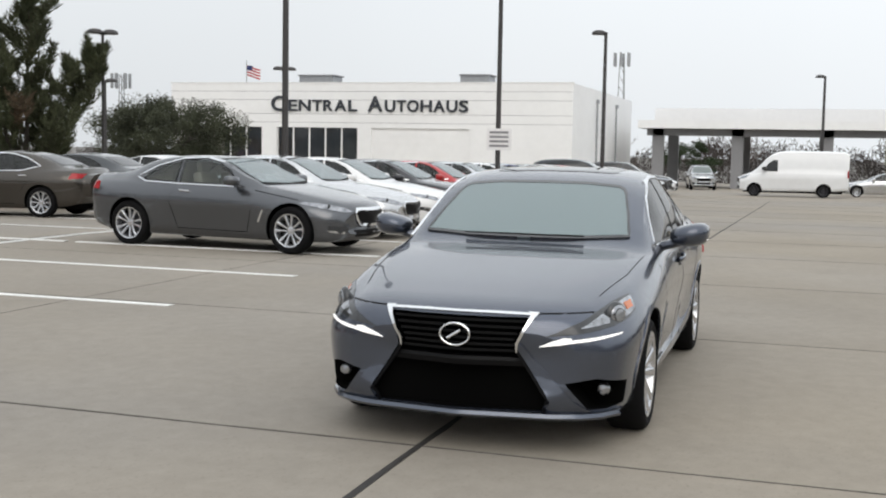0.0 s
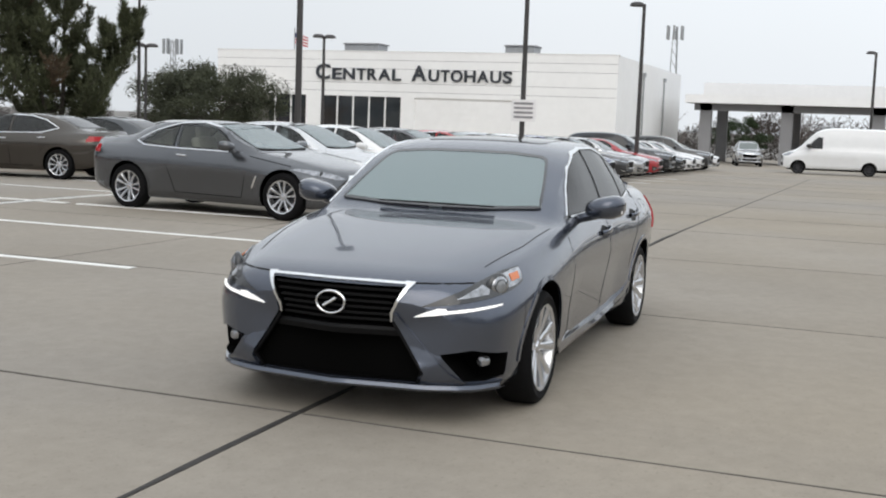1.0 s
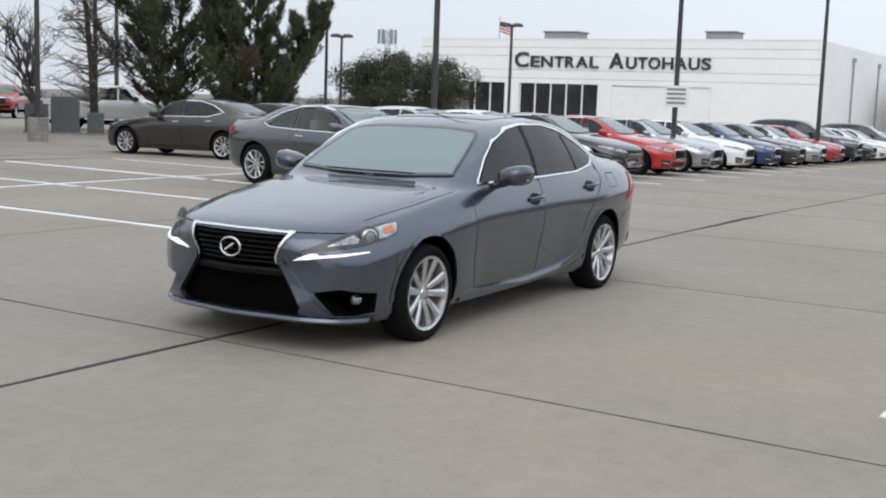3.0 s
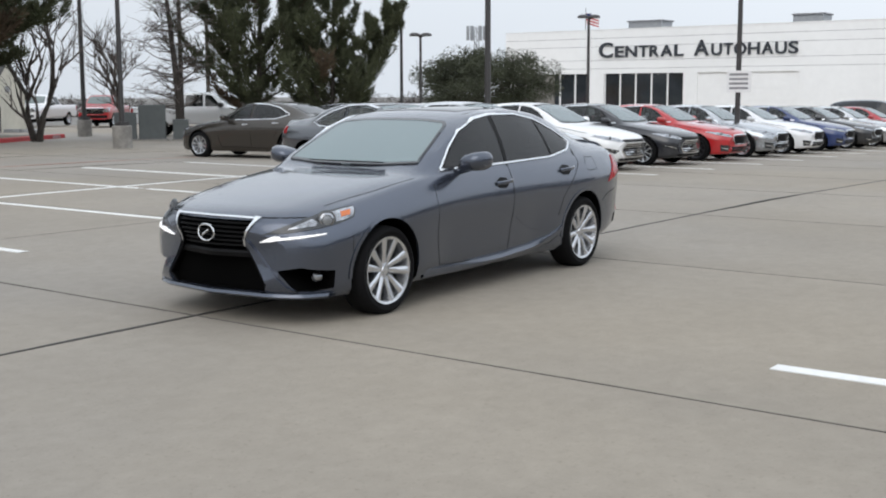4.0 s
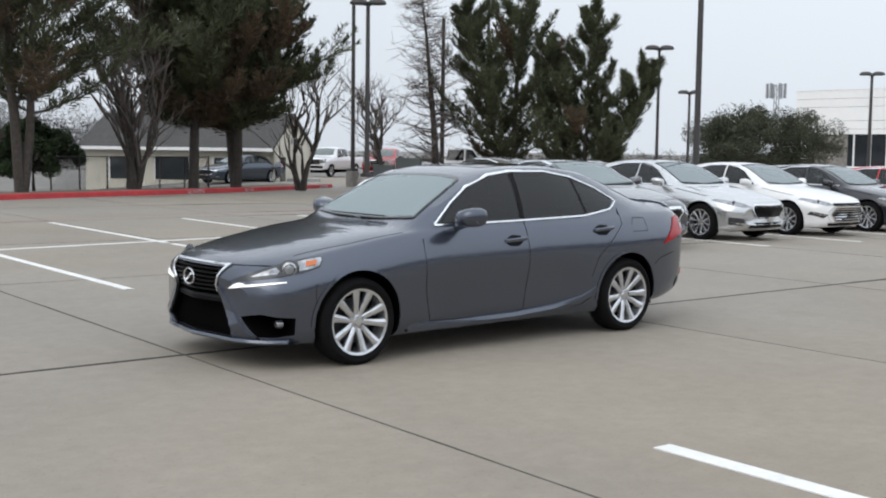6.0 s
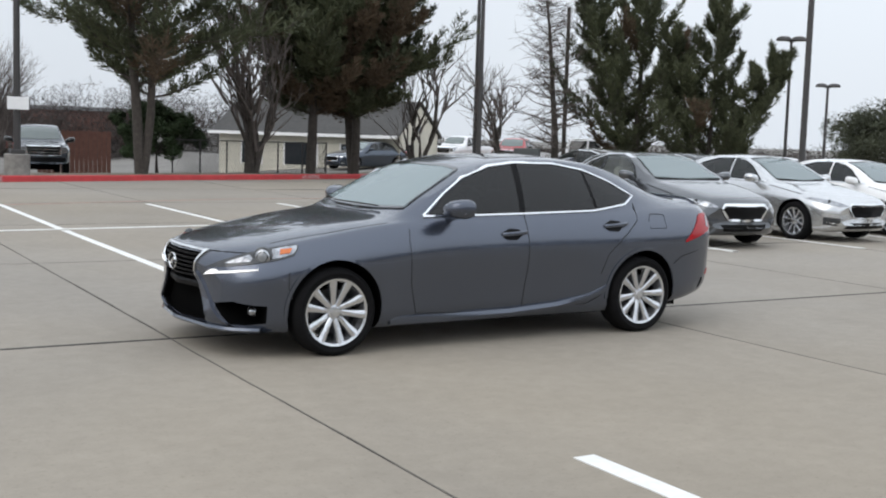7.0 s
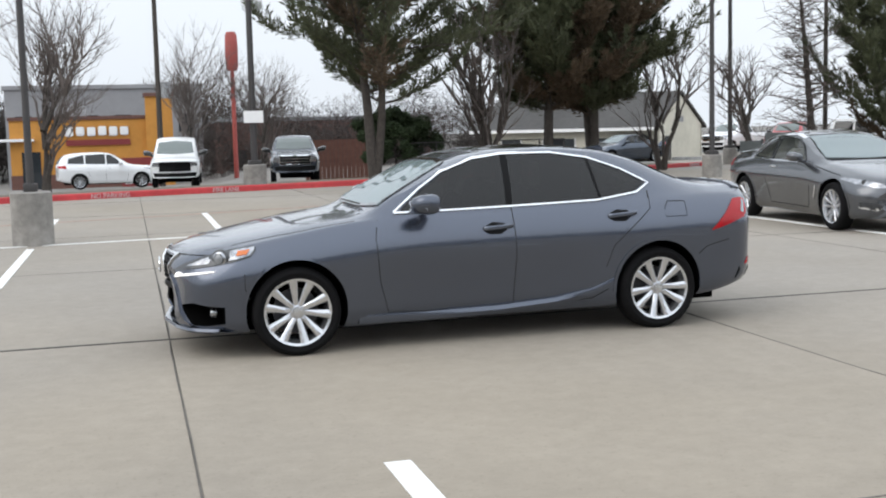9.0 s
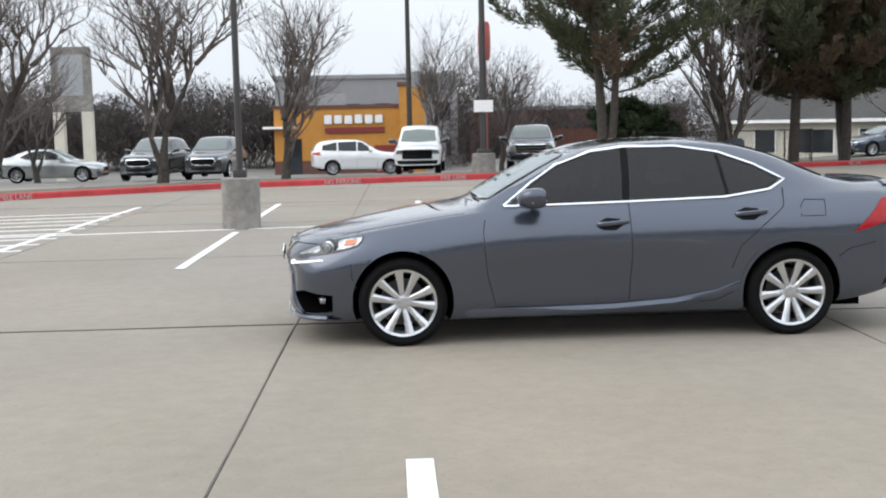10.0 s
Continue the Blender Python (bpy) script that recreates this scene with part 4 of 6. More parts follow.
# ------------------------------------------------------------------ trees
def blades(bm, centre, radius, count, size, rng, flat=0.6, droop=0.0, thin=0.28):
    """A clump of small leaf blades round a point."""
    for _ in range(count):
        d = Vector((rng.gauss(0, 1), rng.gauss(0, 1), rng.gauss(0, flat)))
        d *= radius * (rng.random() ** 0.4) / max(d.length, 1e-3)
        p = Vector(centre) + d
        a = Vector((rng.uniform(-1, 1), rng.uniform(-1, 1), rng.uniform(-0.6, 0.9) - droop)).normalized()
        b = a.cross(Vector((rng.uniform(-1, 1), rng.uniform(-1, 1), rng.uniform(-1, 1)))).normalized()
        s = size * rng.uniform(0.6, 1.4)
        vs = [bm.verts.new(p - a * s), bm.verts.new(p + b * s * thin), bm.verts.new(p + a * s), bm.verts.new(p - b * s * thin)]
        bm.faces.new(vs)


def limb(bm, p, d, length, r, rng, bends=4, wander=0.25, up=0.0, n=6):
    """A wandering tapered limb; returns the points along it."""
    pts = [Vector(p)]
    d = Vector(d).normalized()
    for i in range(bends):
        d = (d + Vector((rng.uniform(-wander, wander), rng.uniform(-wander, wander), rng.uniform(-wander, wander) + up))).normalized()
        q = pts[-1] + d * length / bends
        tube(bm, pts[-1], q, r * (1 - i / (bends + 0.6)), r * (1 - (i + 1) / (bends + 0.6)), n, cap=False)
        pts.append(q)
    return pts


def plume(bm, pts, radius, count, rng):
    """A feathery shoot: needle bundles that follow a twig and thin out at its tip."""
    n = len(pts) - 1
    for _ in range(count):
        u = rng.random() ** 0.8
        k = min(int(u * n), n - 1)
        along = (pts[k + 1] - pts[k]).normalized()
        p = pts[k].lerp(pts[k + 1], u * n - k)
        off = Vector((rng.gauss(0, 1), rng.gauss(0, 1), rng.gauss(0, 0.8))).normalized()
        p = p + off * radius * rng.random() ** 0.6 * (1.1 - 0.75 * u)
        a = (along * 0.75 + off * 0.8 + Vector((0, 0, 0.30))).normalized()
        b = a.cross(Vector((rng.uniform(-1, 1), rng.uniform(-1, 1), rng.uniform(-1, 1)))).normalized()
        s = rng.uniform(0.08, 0.17)
        w = s * 0.15
        bm.faces.new([bm.verts.new(p - a * s), bm.verts.new(p + b * w), bm.verts.new(p + a * s), bm.verts.new(p - b * w)])


def pine_tree(name, label, spread, seed, m, leaders, dry=0.25, low=0.2, count=70, needles=56, rise=(0.05, 0.55), taper=0.8, ragged=0.55):
    """A rugged pine: one or more leaders (lean x, lean y, height), rising limbs and feathery shoots with gaps."""
    rng = random.Random(seed)
    tree = thing(name, label, "tree", "trees behind the kerb", m=m)
    wood, green, brown = bmesh.new(), bmesh.new(), bmesh.new()
    for lx, ly, height in leaders:
        trunk = limb(wood, (0, 0, -0.3), (lx, ly, height), height, 0.016 * height, rng, 9, 0.05, 0.02, 9)
        for i in range(count):
            u = low + (0.99 - low) * (i + rng.random()) / count
            k = min(int(u * 9), 8)
            p = trunk[k].lerp(trunk[k + 1], u * 9 - k)
            a = i * 2.4 + rng.uniform(-0.5, 0.5)
            full = min(1.0, 0.55 + (u - low) * 4.0)
            reach = spread * (0.10 + 0.92 * (1 - u) ** taper) * full * rng.uniform(ragged, 1.67 - ragged)
            d = Vector((math.cos(a), math.sin(a), rise[0] + (rise[1] - rise[0]) * u + rng.uniform(-0.12, 0.22)))
            arm = limb(wood, p, d, reach, 0.005 * height * (1.15 - u), rng, 5, 0.14, 0.07, 5)
            target = brown if rng.random() < dry else green
            size = 0.20 + 0.05 * spread
            plume(target, arm[2:], size * 0.55, needles * 2, rng)
            for q in range(1, 6):
                fwd = (arm[q] - arm[q - 1]).normalized()
                for side in (-1, 1, 0):
                    if rng.random() < 0.12:
                        continue
                    out = Vector((-fwd.y, fwd.x, 0)) * side * rng.uniform(0.5, 1.0)
                    shoot = limb(wood, arm[q], fwd * 0.8 + out + Vector((0, 0, rng.uniform(0.05, 0.65))), reach * rng.uniform(0.16, 0.32) + 0.25, 0.010, rng, 2, 0.15, 0.12, 3)
                    plume(target, shoot, size * rng.uniform(0.55, 0.95), needles, rng)
    part("trunk", wood, M["bark"], tree, "rough brown trunk", True)
    part("crown", green, M["needle"], tree, "ragged dark green needles")
    if len(brown.faces):
        part("dry_foliage", brown, M["needle_brown"], tree, "dry brownish needles")
    return tree


def bare_tree(name, label, height, seed, m, stems=1, trunk=0.3, wide=0.55, depth=5, material="bare", girth=0.024, twigs=3):
    """A leafless tree that forks again and again into fine twigs."""
    rng = random.Random(seed)
    tree = thing(name, label, "tree", "trees behind the kerb", m=m)
    wood, fine = bmesh.new(), bmesh.new()

    def grow(p, d, length, r, level):
        bm = wood if level < 2 else fine
        pts = limb(bm, p, d, length, r, rng, 4 if level < 3 else 3, 0.14 + 0.03 * level, 0.04 + 0.03 * (level > 0), 7 if level < 2 else 4 if level < 4 else 3)
        if level >= depth:
            return
        for i in range(twigs if level else twigs + 1):
            k = rng.choice(range(1, len(pts))) if i else len(pts) - 1
            a = rng.uniform(0, 6.283)
            nd = (d.normalized() + Vector((math.cos(a) * wide, math.sin(a) * wide, rng.uniform(0.0, 0.35)))).normalized()
            grow(pts[k], nd, length * rng.uniform(0.62, 0.88), r * (0.60 if level < 2 else 0.50), level + 1)

    for s in range(stems):
        a = 6.283 * s / stems + seed
        d = Vector((0.18 * math.cos(a), 0.18 * math.sin(a), 1)) if stems > 1 else Vector((0.02, 0.03, 1))
        grow(Vector((0.06 * math.cos(a) * (stems > 1), 0.06 * math.sin(a) * (stems > 1), -0.2)), d, height * trunk, height * girth, 0)
    part("trunk", wood, M["bark"], tree, "grey bark trunk and limbs", True)
    part("crown", fine, M[material], tree, "leafless crown of fine twigs")
    return tree


def bare_conifer(name, label, height, spread, seed, m):
    """A dead-looking conifer: one straight stem with short level limbs and twigs."""
    rng = random.Random(seed)
    tree = thing(name, label, "tree", "trees behind the kerb", m=m)
    wood, fine = bmesh.new(), bmesh.new()
    stem = limb(wood, (0, 0, -0.3), (0.01, 0.02, 1), height, 0.019 * height, rng, 10, 0.04, 0.05, 8)
    for i in range(130):
        u = 0.14 + 0.84 * i / 130
        k = min(int(u * 10), 9)
        p = stem[k].lerp(stem[k + 1], u * 10 - k)
        a = rng.uniform(0, 6.283)
        arm = limb(fine, p, (math.cos(a), math.sin(a), rng.uniform(-0.05, 0.5)), spread * (1.1 - 0.8 * u) * rng.uniform(0.55, 1.2), 0.036 * (1.2 - u), rng, 5, 0.26, 0.02, 4)
        for q in arm[1:]:
            for _ in range(3):
                b = rng.uniform(0, 6.283)
                limb(fine, q, (math.cos(b), math.sin(b), rng.uniform(-0.1, 0.8)), spread * 0.26 * rng.uniform(0.5, 1.3), 0.010, rng, 2, 0.3, 0.0, 3)
    part("trunk", wood, M["bark"], tree, "straight grey trunk", True)
    part("crown", fine, M["bare"], tree, "short bare level twigs")
    return tree


def oak_tree(name, label, height, spread, seed, m, material="leaf", count=80):
    """A broad evergreen crown of many clumps on a short trunk."""
    rng = random.Random(seed)
    tree = thing(name, label, "tree", "", m=m)
    wood, green = bmesh.new(), bmesh.new()
    limb(wood, (0, 0, -0.3), (0, 0, 1), height * 0.5, 0.035 * height, rng, 4, 0.08, 0, 8)
    for i in range(count):
        a, u = rng.uniform(0, 6.283), rng.random()
        z = height * (0.30 + 0.62 * u)
        r = spread * math.sqrt(max(0.05, 1 - ((u - 0.35) / 0.72) ** 2)) * rng.uniform(0.35, 1.12)
        q = Vector((math.cos(a) * r, math.sin(a) * r, z))
        if i % 3 == 0:
            limb(wood, (0, 0, height * 0.3), q - Vector((0, 0, height * 0.3)), (q - Vector((0, 0, height * 0.3))).length, 0.008 * height, rng, 4, 0.1, 0, 5)
        blades(green, q, spread * rng.uniform(0.11, 0.23), 420, 0.085, rng, 0.7)
    part("trunk", wood, M["bark"], tree, smooth=True)
    part("crown", green, M[material], tree, "dense dark green leaves")
    return tree


# ------------------------------------------------------------------ ground
def ground_z(x, y):
    """The lot is level round the car, falls gently towards its far end, and drops beyond the kerb."""
    side = min(1.0, max(0.0, (11.0 - x) / 5.0))
    drop = 0.034 * side * min(60.0, max(0.0, y - 25.0))
    # behind the bend of the kerb the ground falls away too
    behind = y - 27.5 - 0.65 * max(0.0, x - 9.0)
    bend = min(1.0, max(0.0, (x - 3.0) / 6.0)) * min(1.0, max(0.0, (24.0 - x) / 6.0))
    drop = max(drop, 0.05 * bend * min(16.0, max(0.0, behind)))
    return -0.0145 * max(0.0, x - 10.0) - drop


bm = bmesh.new()
gx = [-900, -300, -120, -60, -30, -12, 0, 3, 5, 7, 9, 10, 12, 14, 16, 18, 20, 22, 24, 26, 34, 50, 70, 100, 160, 300, 900]
gy = [-900, -300, -120, -50, -20, 0, 14, 20, 25, 27.5, 30, 32, 34, 36, 38, 41, 44, 49, 54, 66, 85, 110, 180, 400, 900]
grid = [[bm.verts.new((x, y, ground_z(x, y) - 0.03 if abs(x) < 400 and abs(y) < 400 else -2.0)) for y in gy] for x in gx]
for i in range(len(gx) - 1):
    for j in range(len(gy) - 1):
        bm.faces.new((grid[i][j], grid[i + 1][j], grid[i + 1][j + 1], grid[i][j + 1]))
ground = tagged(part("ground", bm, M["asphalt"], smooth=True), "grey paved ground reaching to the horizon", "ground", kind="structure")

# concrete lot: slabs with open joints
lot = tagged(new("pavement"), "tan concrete car-park slabs with dark sealed joints", "pavement", kind="structure")
SLAB_X0, SLAB_DX, SLAB_Y0, SLAB_DY = -0.84, 4.17, 0.18, 5.05


def slab_mesh(x0, x1, y0, y1, gap_l, gap_t):
    bm = bmesh.new()
    x0, x1, y0, y1 = x0 + gap_t, x1 - gap_t, y0 + gap_l, y1 - gap_l
    top, low = [], []
    b = 0.004
    for x, y, sx, sy in ((x0, y0, 1, 1), (x1, y0, -1, 1), (x1, y1, -1, -1), (x0, y1, 1, -1)):
        x, y = x + 0.022 * y, y - 0.008 * x
        z = ground_z(x, y)
        top.append(bm.verts.new((x + sx * b, y + sy * b, z)))
        low.append((bm.verts.new((x, y, z - b * 0.6)), bm.verts.new((x, y, z - 0.05))))
    bm.faces.new(top)
    for i in range(4):
        j = (i + 1) % 4
        bm.faces.new((top[j], top[i], low[i][0], low[j][0]))
        bm.faces.new((low[j][0], low[i][0], low[i][1], low[j][1]))
    return mesh_of(bm, "slab", [M["concrete"]], False)


def joint_strip(a, b, width, material, seed):
    """A sealed joint that wanders a little between two points."""
    rng = random.Random(seed)
    a, b = Vector(a), Vector(b)
    n = max(2, int((b - a).length / 0.35))
    d = (b - a).normalized()
    side = Vector((-d.y, d.x))
    bm = bmesh.new()
    prev = None
    off = 0.0
    for i in range(n + 1):
        off = off * 0.7 + rng.uniform(-0.006, 0.006)
        w = width * rng.uniform(0.65, 1.25)
        p = a.lerp(b, i / n) + side * off
        row = []
        for o, z in ((-w / 2, -0.01), (-w / 2 * 0.8, 0.0035), (w / 2 * 0.8, 0.0035), (w / 2, -0.01)):
            q = p + side * o
            row.append(bm.verts.new((q.x, q.y, ground_z(q.x, q.y) + z)))
        if prev:
            for k in range(3):
                bm.faces.new((prev[k], prev[k + 1], row[k + 1], row[k]))
        prev = row
    return part("joint", bm, material, lot)


joint_strip((-18, 0.33), (48, -0.20), 0.045, M["joint"], 1)
for j in (-2, -1, 1, 2, 3, 4):
    y = SLAB_Y0 + SLAB_DY * j
    joint_strip((-17.5, y + 0.14), (57, y - 0.456), 0.013, M["crack"], 10 + j)
for i in range(-4, 14):
    x = SLAB_X0 + SLAB_DX * i
    joint_strip((x - 0.319, -14.5), (x + 0.55, 25.0), 0.013, M["crack"] if i else M["seam"], 30 + i)

# painted marks
def mark(name, pts, width, material, label, z=0.006, category="line", group="parking lines"):
    """A painted stripe along points on the ground."""
    bm = bmesh.new()
    dense = []
    for a, b in zip(pts, pts[1:]):
        a, b = Vector(a), Vector(b)
        k = max(1, int((b - a).length / 1.5))
        dense += [a.lerp(b, i / k) for i in range(k)]
    dense.append(Vector(pts[-1]))
    top, low = [], []
    for i, p in enumerate(dense):
        d = (dense[min(i + 1, len(dense) - 1)] - dense[max(i - 1, 0)]).normalized()
        n = Vector((-d.y, d.x)) * width / 2
        for side, row in ((n, top), (-n, low)):
            q = p + side
            row.append((bm.verts.new((q.x, q.y, ground_z(q.x, q.y) + z)), bm.verts.new((q.x, q.y, ground_z(q.x, q.y) - 0.02))))
    for i in range(len(dense) - 1):
        bm.faces.new((top[i][0], top[i + 1][0], low[i + 1][0], low[i][0]))
        bm.faces.new((top[i][1], top[i + 1][1], top[i + 1][0], top[i][0]))
        bm.faces.new((low[i][0], low[i + 1][0], low[i + 1][1], low[i][1]))
    ob = part(name, bm, material)
    return tagged(ob, label, category, group, "structure")


for i in range(-1, 15):
    x = -2.41 + 2.85 * i
    mark("parking_line", [(x, 4.1), (x + 0.10, 9.2 if i != 0 else 8.6)], 0.11, M["line"], "white painted parking bay line", 0.006)
    mark("parking_line", [(x + 0.10, 9.4 if i != 0 else 9.7), (x + 0.24, 14.9)], 0.11, M["line"], "white painted parking bay line", 0.006)
mark("parking_line", [(-9.5, 8.3), (4.6, 9.9), (40.0, 11.2)], 0.10, M["line"], "long white line between two rows of bays", 0.0075)
for i in range(-1, 4):
    x = 2.91 * i
    mark("parking_line", [(x, -3.67), (x - 0.06, -9.0)], 0.13, M["line"], "white painted parking bay line", 0.006)
for i in range(9):
    mark("hatching", [(-7.8 + 0.02 * i, 12.9 - 0.85 * i), (-4.9, 13.4 - 0.85 * i)], 0.10, M["line"], "white hatched no-parking area", 0.0085, group="hatched area")
mark("faded_line", [(-12, 11.5), (0, 14.6), (6, 16.4), (40, 18.2)], 0.10, M["faded"], "faded red line on the concrete", 0.005, group="faded lines")

# kerb with its verge
KERB = [(-30, 5.0), (-13, 15.2), (-8.6, 18.6), (-4.2, 21.6), (1.0, 23.2), (6.0, 24.6), (11.0, 26.3), (16.0, 29.3), (23.0, 34.5)]
bm = bmesh.new()
prev = None
dense = []
for a, b in zip(KERB, KERB[1:]):
    a, b = Vector(a), Vector(b)
    k = max(1, int((b - a).length / 1.0))
    dense += [a.lerp(b, i / k) for i in range(k)]
dense.append(Vector(KERB[-1]))
for i, p in enumerate(dense):
    d = (dense[min(i + 1, len(dense) - 1)] - dense[max(i - 1, 0)]).normalized()
    n = Vector((-d.y, d.x))
    ring = [bm.verts.new((*(p + n * o).to_2d(), ground_z(p.x, p.y) + z)) for o, z in ((0, -0.05), (0.01, 0.12), (0.03, 0.15), (0.17, 0.155), (0.19, 0.10))]
    if prev:
        for j in range(4):
            bm.faces.new((prev[j], prev[j + 1], ring[j + 1], ring[j]))
    prev = ring
kerb = tagged(part("kerb", bm, M["kerb"]), "red painted fire-lane kerb with worn white lettering", "kerb", kind="structure")
bm = bmesh.new()
rows = []
for i, p in enumerate(dense):
    d = (dense[min(i + 1, len(dense) - 1)] - dense[max(i - 1, 0)]).normalized()
    n = Vector((-d.y, d.x))
    rows.append([bm.verts.new((*(p + n * o).to_2d(), ground_z(p.x, p.y) + z)) for o, z in ((0.185, 0.10), (1.2, 0.12), (2.6, 0.10), (2.7, -0.25))])
for a, b in zip(rows, rows[1:]):
    for j in range(3):
        bm.faces.new((a[j], a[j + 1], b[j + 1], b[j]))
tagged(part("verge", bm, M["soil"], smooth=True), "narrow bare earth verge behind the kerb", "verge", kind="structure")


def lettering(name, text, size, m, material, label, depth=0.004, parent=None):
    cu = bpy.data.curves.new(name, "FONT")
    cu.body, cu.size, cu.extrude, cu.align_x = text, size, depth, "CENTER"
    cu.offset = size * 0.018
    tmp = bpy.data.objects.new(name, cu)
    scene.collection.objects.link(tmp)
    bpy.context.view_layer.update()
    me = bpy.data.meshes.new_from_object(tmp.evaluated_get(bpy.context.evaluated_depsgraph_get()))
    bpy.data.objects.remove(tmp)
    me.materials.clear()
    me.materials.append(material)
    ob = new(name, me)
    if parent is not None:
        ob.parent = parent
    ob.matrix_world = m
    if label:
        ob["label"] = label
    return ob


for k0, text in ((6.0, "NO PARKING"), (9.5, "FIRE LANE"), (17.5, "NO PARKING"), (20.5, "FIRE LANE"), (31.5, "NO PARKING"), (34.5, "FIRE LANE"), (42.0, "NO PARKING"), (45.0, "FIRE LANE")):
    k = min(int(k0) + 15, len(dense) - 2)
    p, q = dense[k], dense[k + 1]
    d = (q - p).normalized()
    n = Vector((-d.y, d.x))
    o = p - n * 0.012
    lettering("kerb_lettering", text, 0.17, Matrix(((d.x, 0, -n.x, o.x), (d.y, 0, -n.y, o.y), (0, 1, 0, ground_z(p.x, p.y) + 0.012), (0, 0, 0, 1))), M["worn"], "", 0.002, kerb)


# ------------------------------------------------------------------ lamp posts
def lamp_post(x, y, top, heads, label, r=0.07, base=0.0, head_turn=0.0, base_r=0.3):
    z0 = ground_z(x, y)
    post = thing("street_lamp", label, "street lamp", "car-park lamps", m=pose(x, y, z0))
    bm = bmesh.new()
    tube(bm, (0, 0, base), (0, 0, top), r, r * 0.72, 12)
    box(bm, -r * 1.8, r * 1.8, -r * 1.8, r * 1.8, base, base + 0.12, 0.01)
    part("pole", bm, M["bronze"], post, smooth=True)
    if base:
        bm = bmesh.new()
        lathe(bm, [(0.001, -0.1), (base_r, -0.1), (base_r, base - 0.02), (base_r - 0.03, base), (0.001, base)], 24, "z")
        part("base", bm, M["cast"], post, "round cast concrete base", True)
    for k in range(heads):
        a = head_turn + math.pi * k
        dx, dy = math.cos(a), math.sin(a)
        bm = bmesh.new()
        tube(bm, (0, 0, top - 0.12), (dx * 0.20, dy * 0.20, top - 0.06), 0.03, n=8)
        part("lamp_arm", bm, M["bronze"], post)
        bm = bmesh.new()
        lathe(bm, [(0.001, 0.10), (0.15, 0.088), (0.25, 0.045), (0.295, -0.02), (0.30, -0.065), (0.27, -0.08), (0.001, -0.08)], 20, "z", (dx * 0.29, dy * 0.29, top))
        part("lamp_head", bm, M["bronze"], post, smooth=True)
    return post


# ------------------------------------------------------------------ the sedan
grey_sedan()

# ------------------------------------------------------------------ car kinds
SALOON = dict(
    nose=-0.90, tail=3.95, wheelbase=2.83, wheel=0.335, curves=shifted(SEDAN_CURVES, 1.0), track=0.78,
    screen=[(-0.64, 1.03), (0.0, 1.0), (0.64, 1.03), (0.53, 1.35), (0.0, 1.38), (-0.53, 1.35)],
    back=[(-0.52, 1.13), (0.52, 1.13), (0.44, 1.34), (-0.44, 1.34)],
    glass=[[(0.86, 0.99), (1.58, 1.0), (1.60, 1.355), (1.40, 1.34), (1.15, 1.225)], [(1.65, 1.0), (2.35, 1.02), (2.70, 1.11), (2.40, 1.26), (2.05, 1.345), (1.66, 1.36)]],
    trim=[(0.74, 0.975), (1.60, 0.988), (2.36, 1.008), (2.76, 1.11), (2.42, 1.28), (2.06, 1.365), (1.60, 1.378)],
    lines=[[(0.62, 0.92), (0.60, 0.60), (0.68, 0.30)], [(1.62, 0.985), (1.64, 0.30)], [(2.72, 1.0), (2.5, 0.75), (2.35, 0.55)], [(0.68, 0.285), (2.2, 0.285)], [(-0.1, 0.80), (0.62, 0.92)]],
    handles=[(1.48, 0.86), (2.42, 0.90)],
    lamp=[(0.45, 0.62), (0.56, 0.68), (0.80, 0.755), (0.84, 0.73), (0.78, 0.665), (0.60, 0.615)],
    drl=[(0.60, 0.33), (0.76, 0.36), (0.74, 0.335), (0.62, 0.30)],
    fog=[(0.56, 0.40), (0.78, 0.43), (0.76, 0.27), (0.60, 0.26)],
    grille=[(-0.40, 0.66), (0.40, 0.66), (0.46, 0.56), (0.36, 0.43), (-0.36, 0.43), (-0.46, 0.56)],
    intake=[(-0.52, 0.37), (0.52, 0.37), (0.48, 0.25), (-0.48, 0.25)],
    tail_lamp=[(3.45, 0.84), (3.70, 0.86), (3.74, 0.96), (3.5, 0.96)],
    cabin=(0.76, 2.34, [(-0.66, 0.62), (0.66, 0.62), (0.66, 1.02), (0.60, 1.22), (0.55, 1.32), (0.46, 1.355), (-0.46, 1.355), (-0.55, 1.32), (-0.60, 1.22), (-0.66, 1.02)]),
    projector=(0.70, 0.695), mirror=(0.92, 0.975, 1.03), front_bow=0.30, rear_bow=0.2)
BARRED = dict(
    SALOON, grille=[(-0.42, 0.585), (0.42, 0.585), (0.54, 0.45), (0.44, 0.305), (-0.44, 0.305), (-0.54, 0.45)], bars=((0.35, 0.44), (0.40, 0.47), (0.45, 0.50), (0.50, 0.46), (0.545, 0.42)),
    slot=[(-0.47, 0.665), (0.47, 0.665), (0.50, 0.635), (0.44, 0.612), (-0.44, 0.612), (-0.50, 0.635)], fog=[(0.60, 0.44), (0.83, 0.50), (0.84, 0.44), (0.68, 0.37)], drl=[(0.62, 0.43), (0.81, 0.475), (0.80, 0.455), (0.66, 0.41)],
    intake=[(-0.60, 0.275), (0.60, 0.275), (0.55, 0.225), (-0.55, 0.225)])
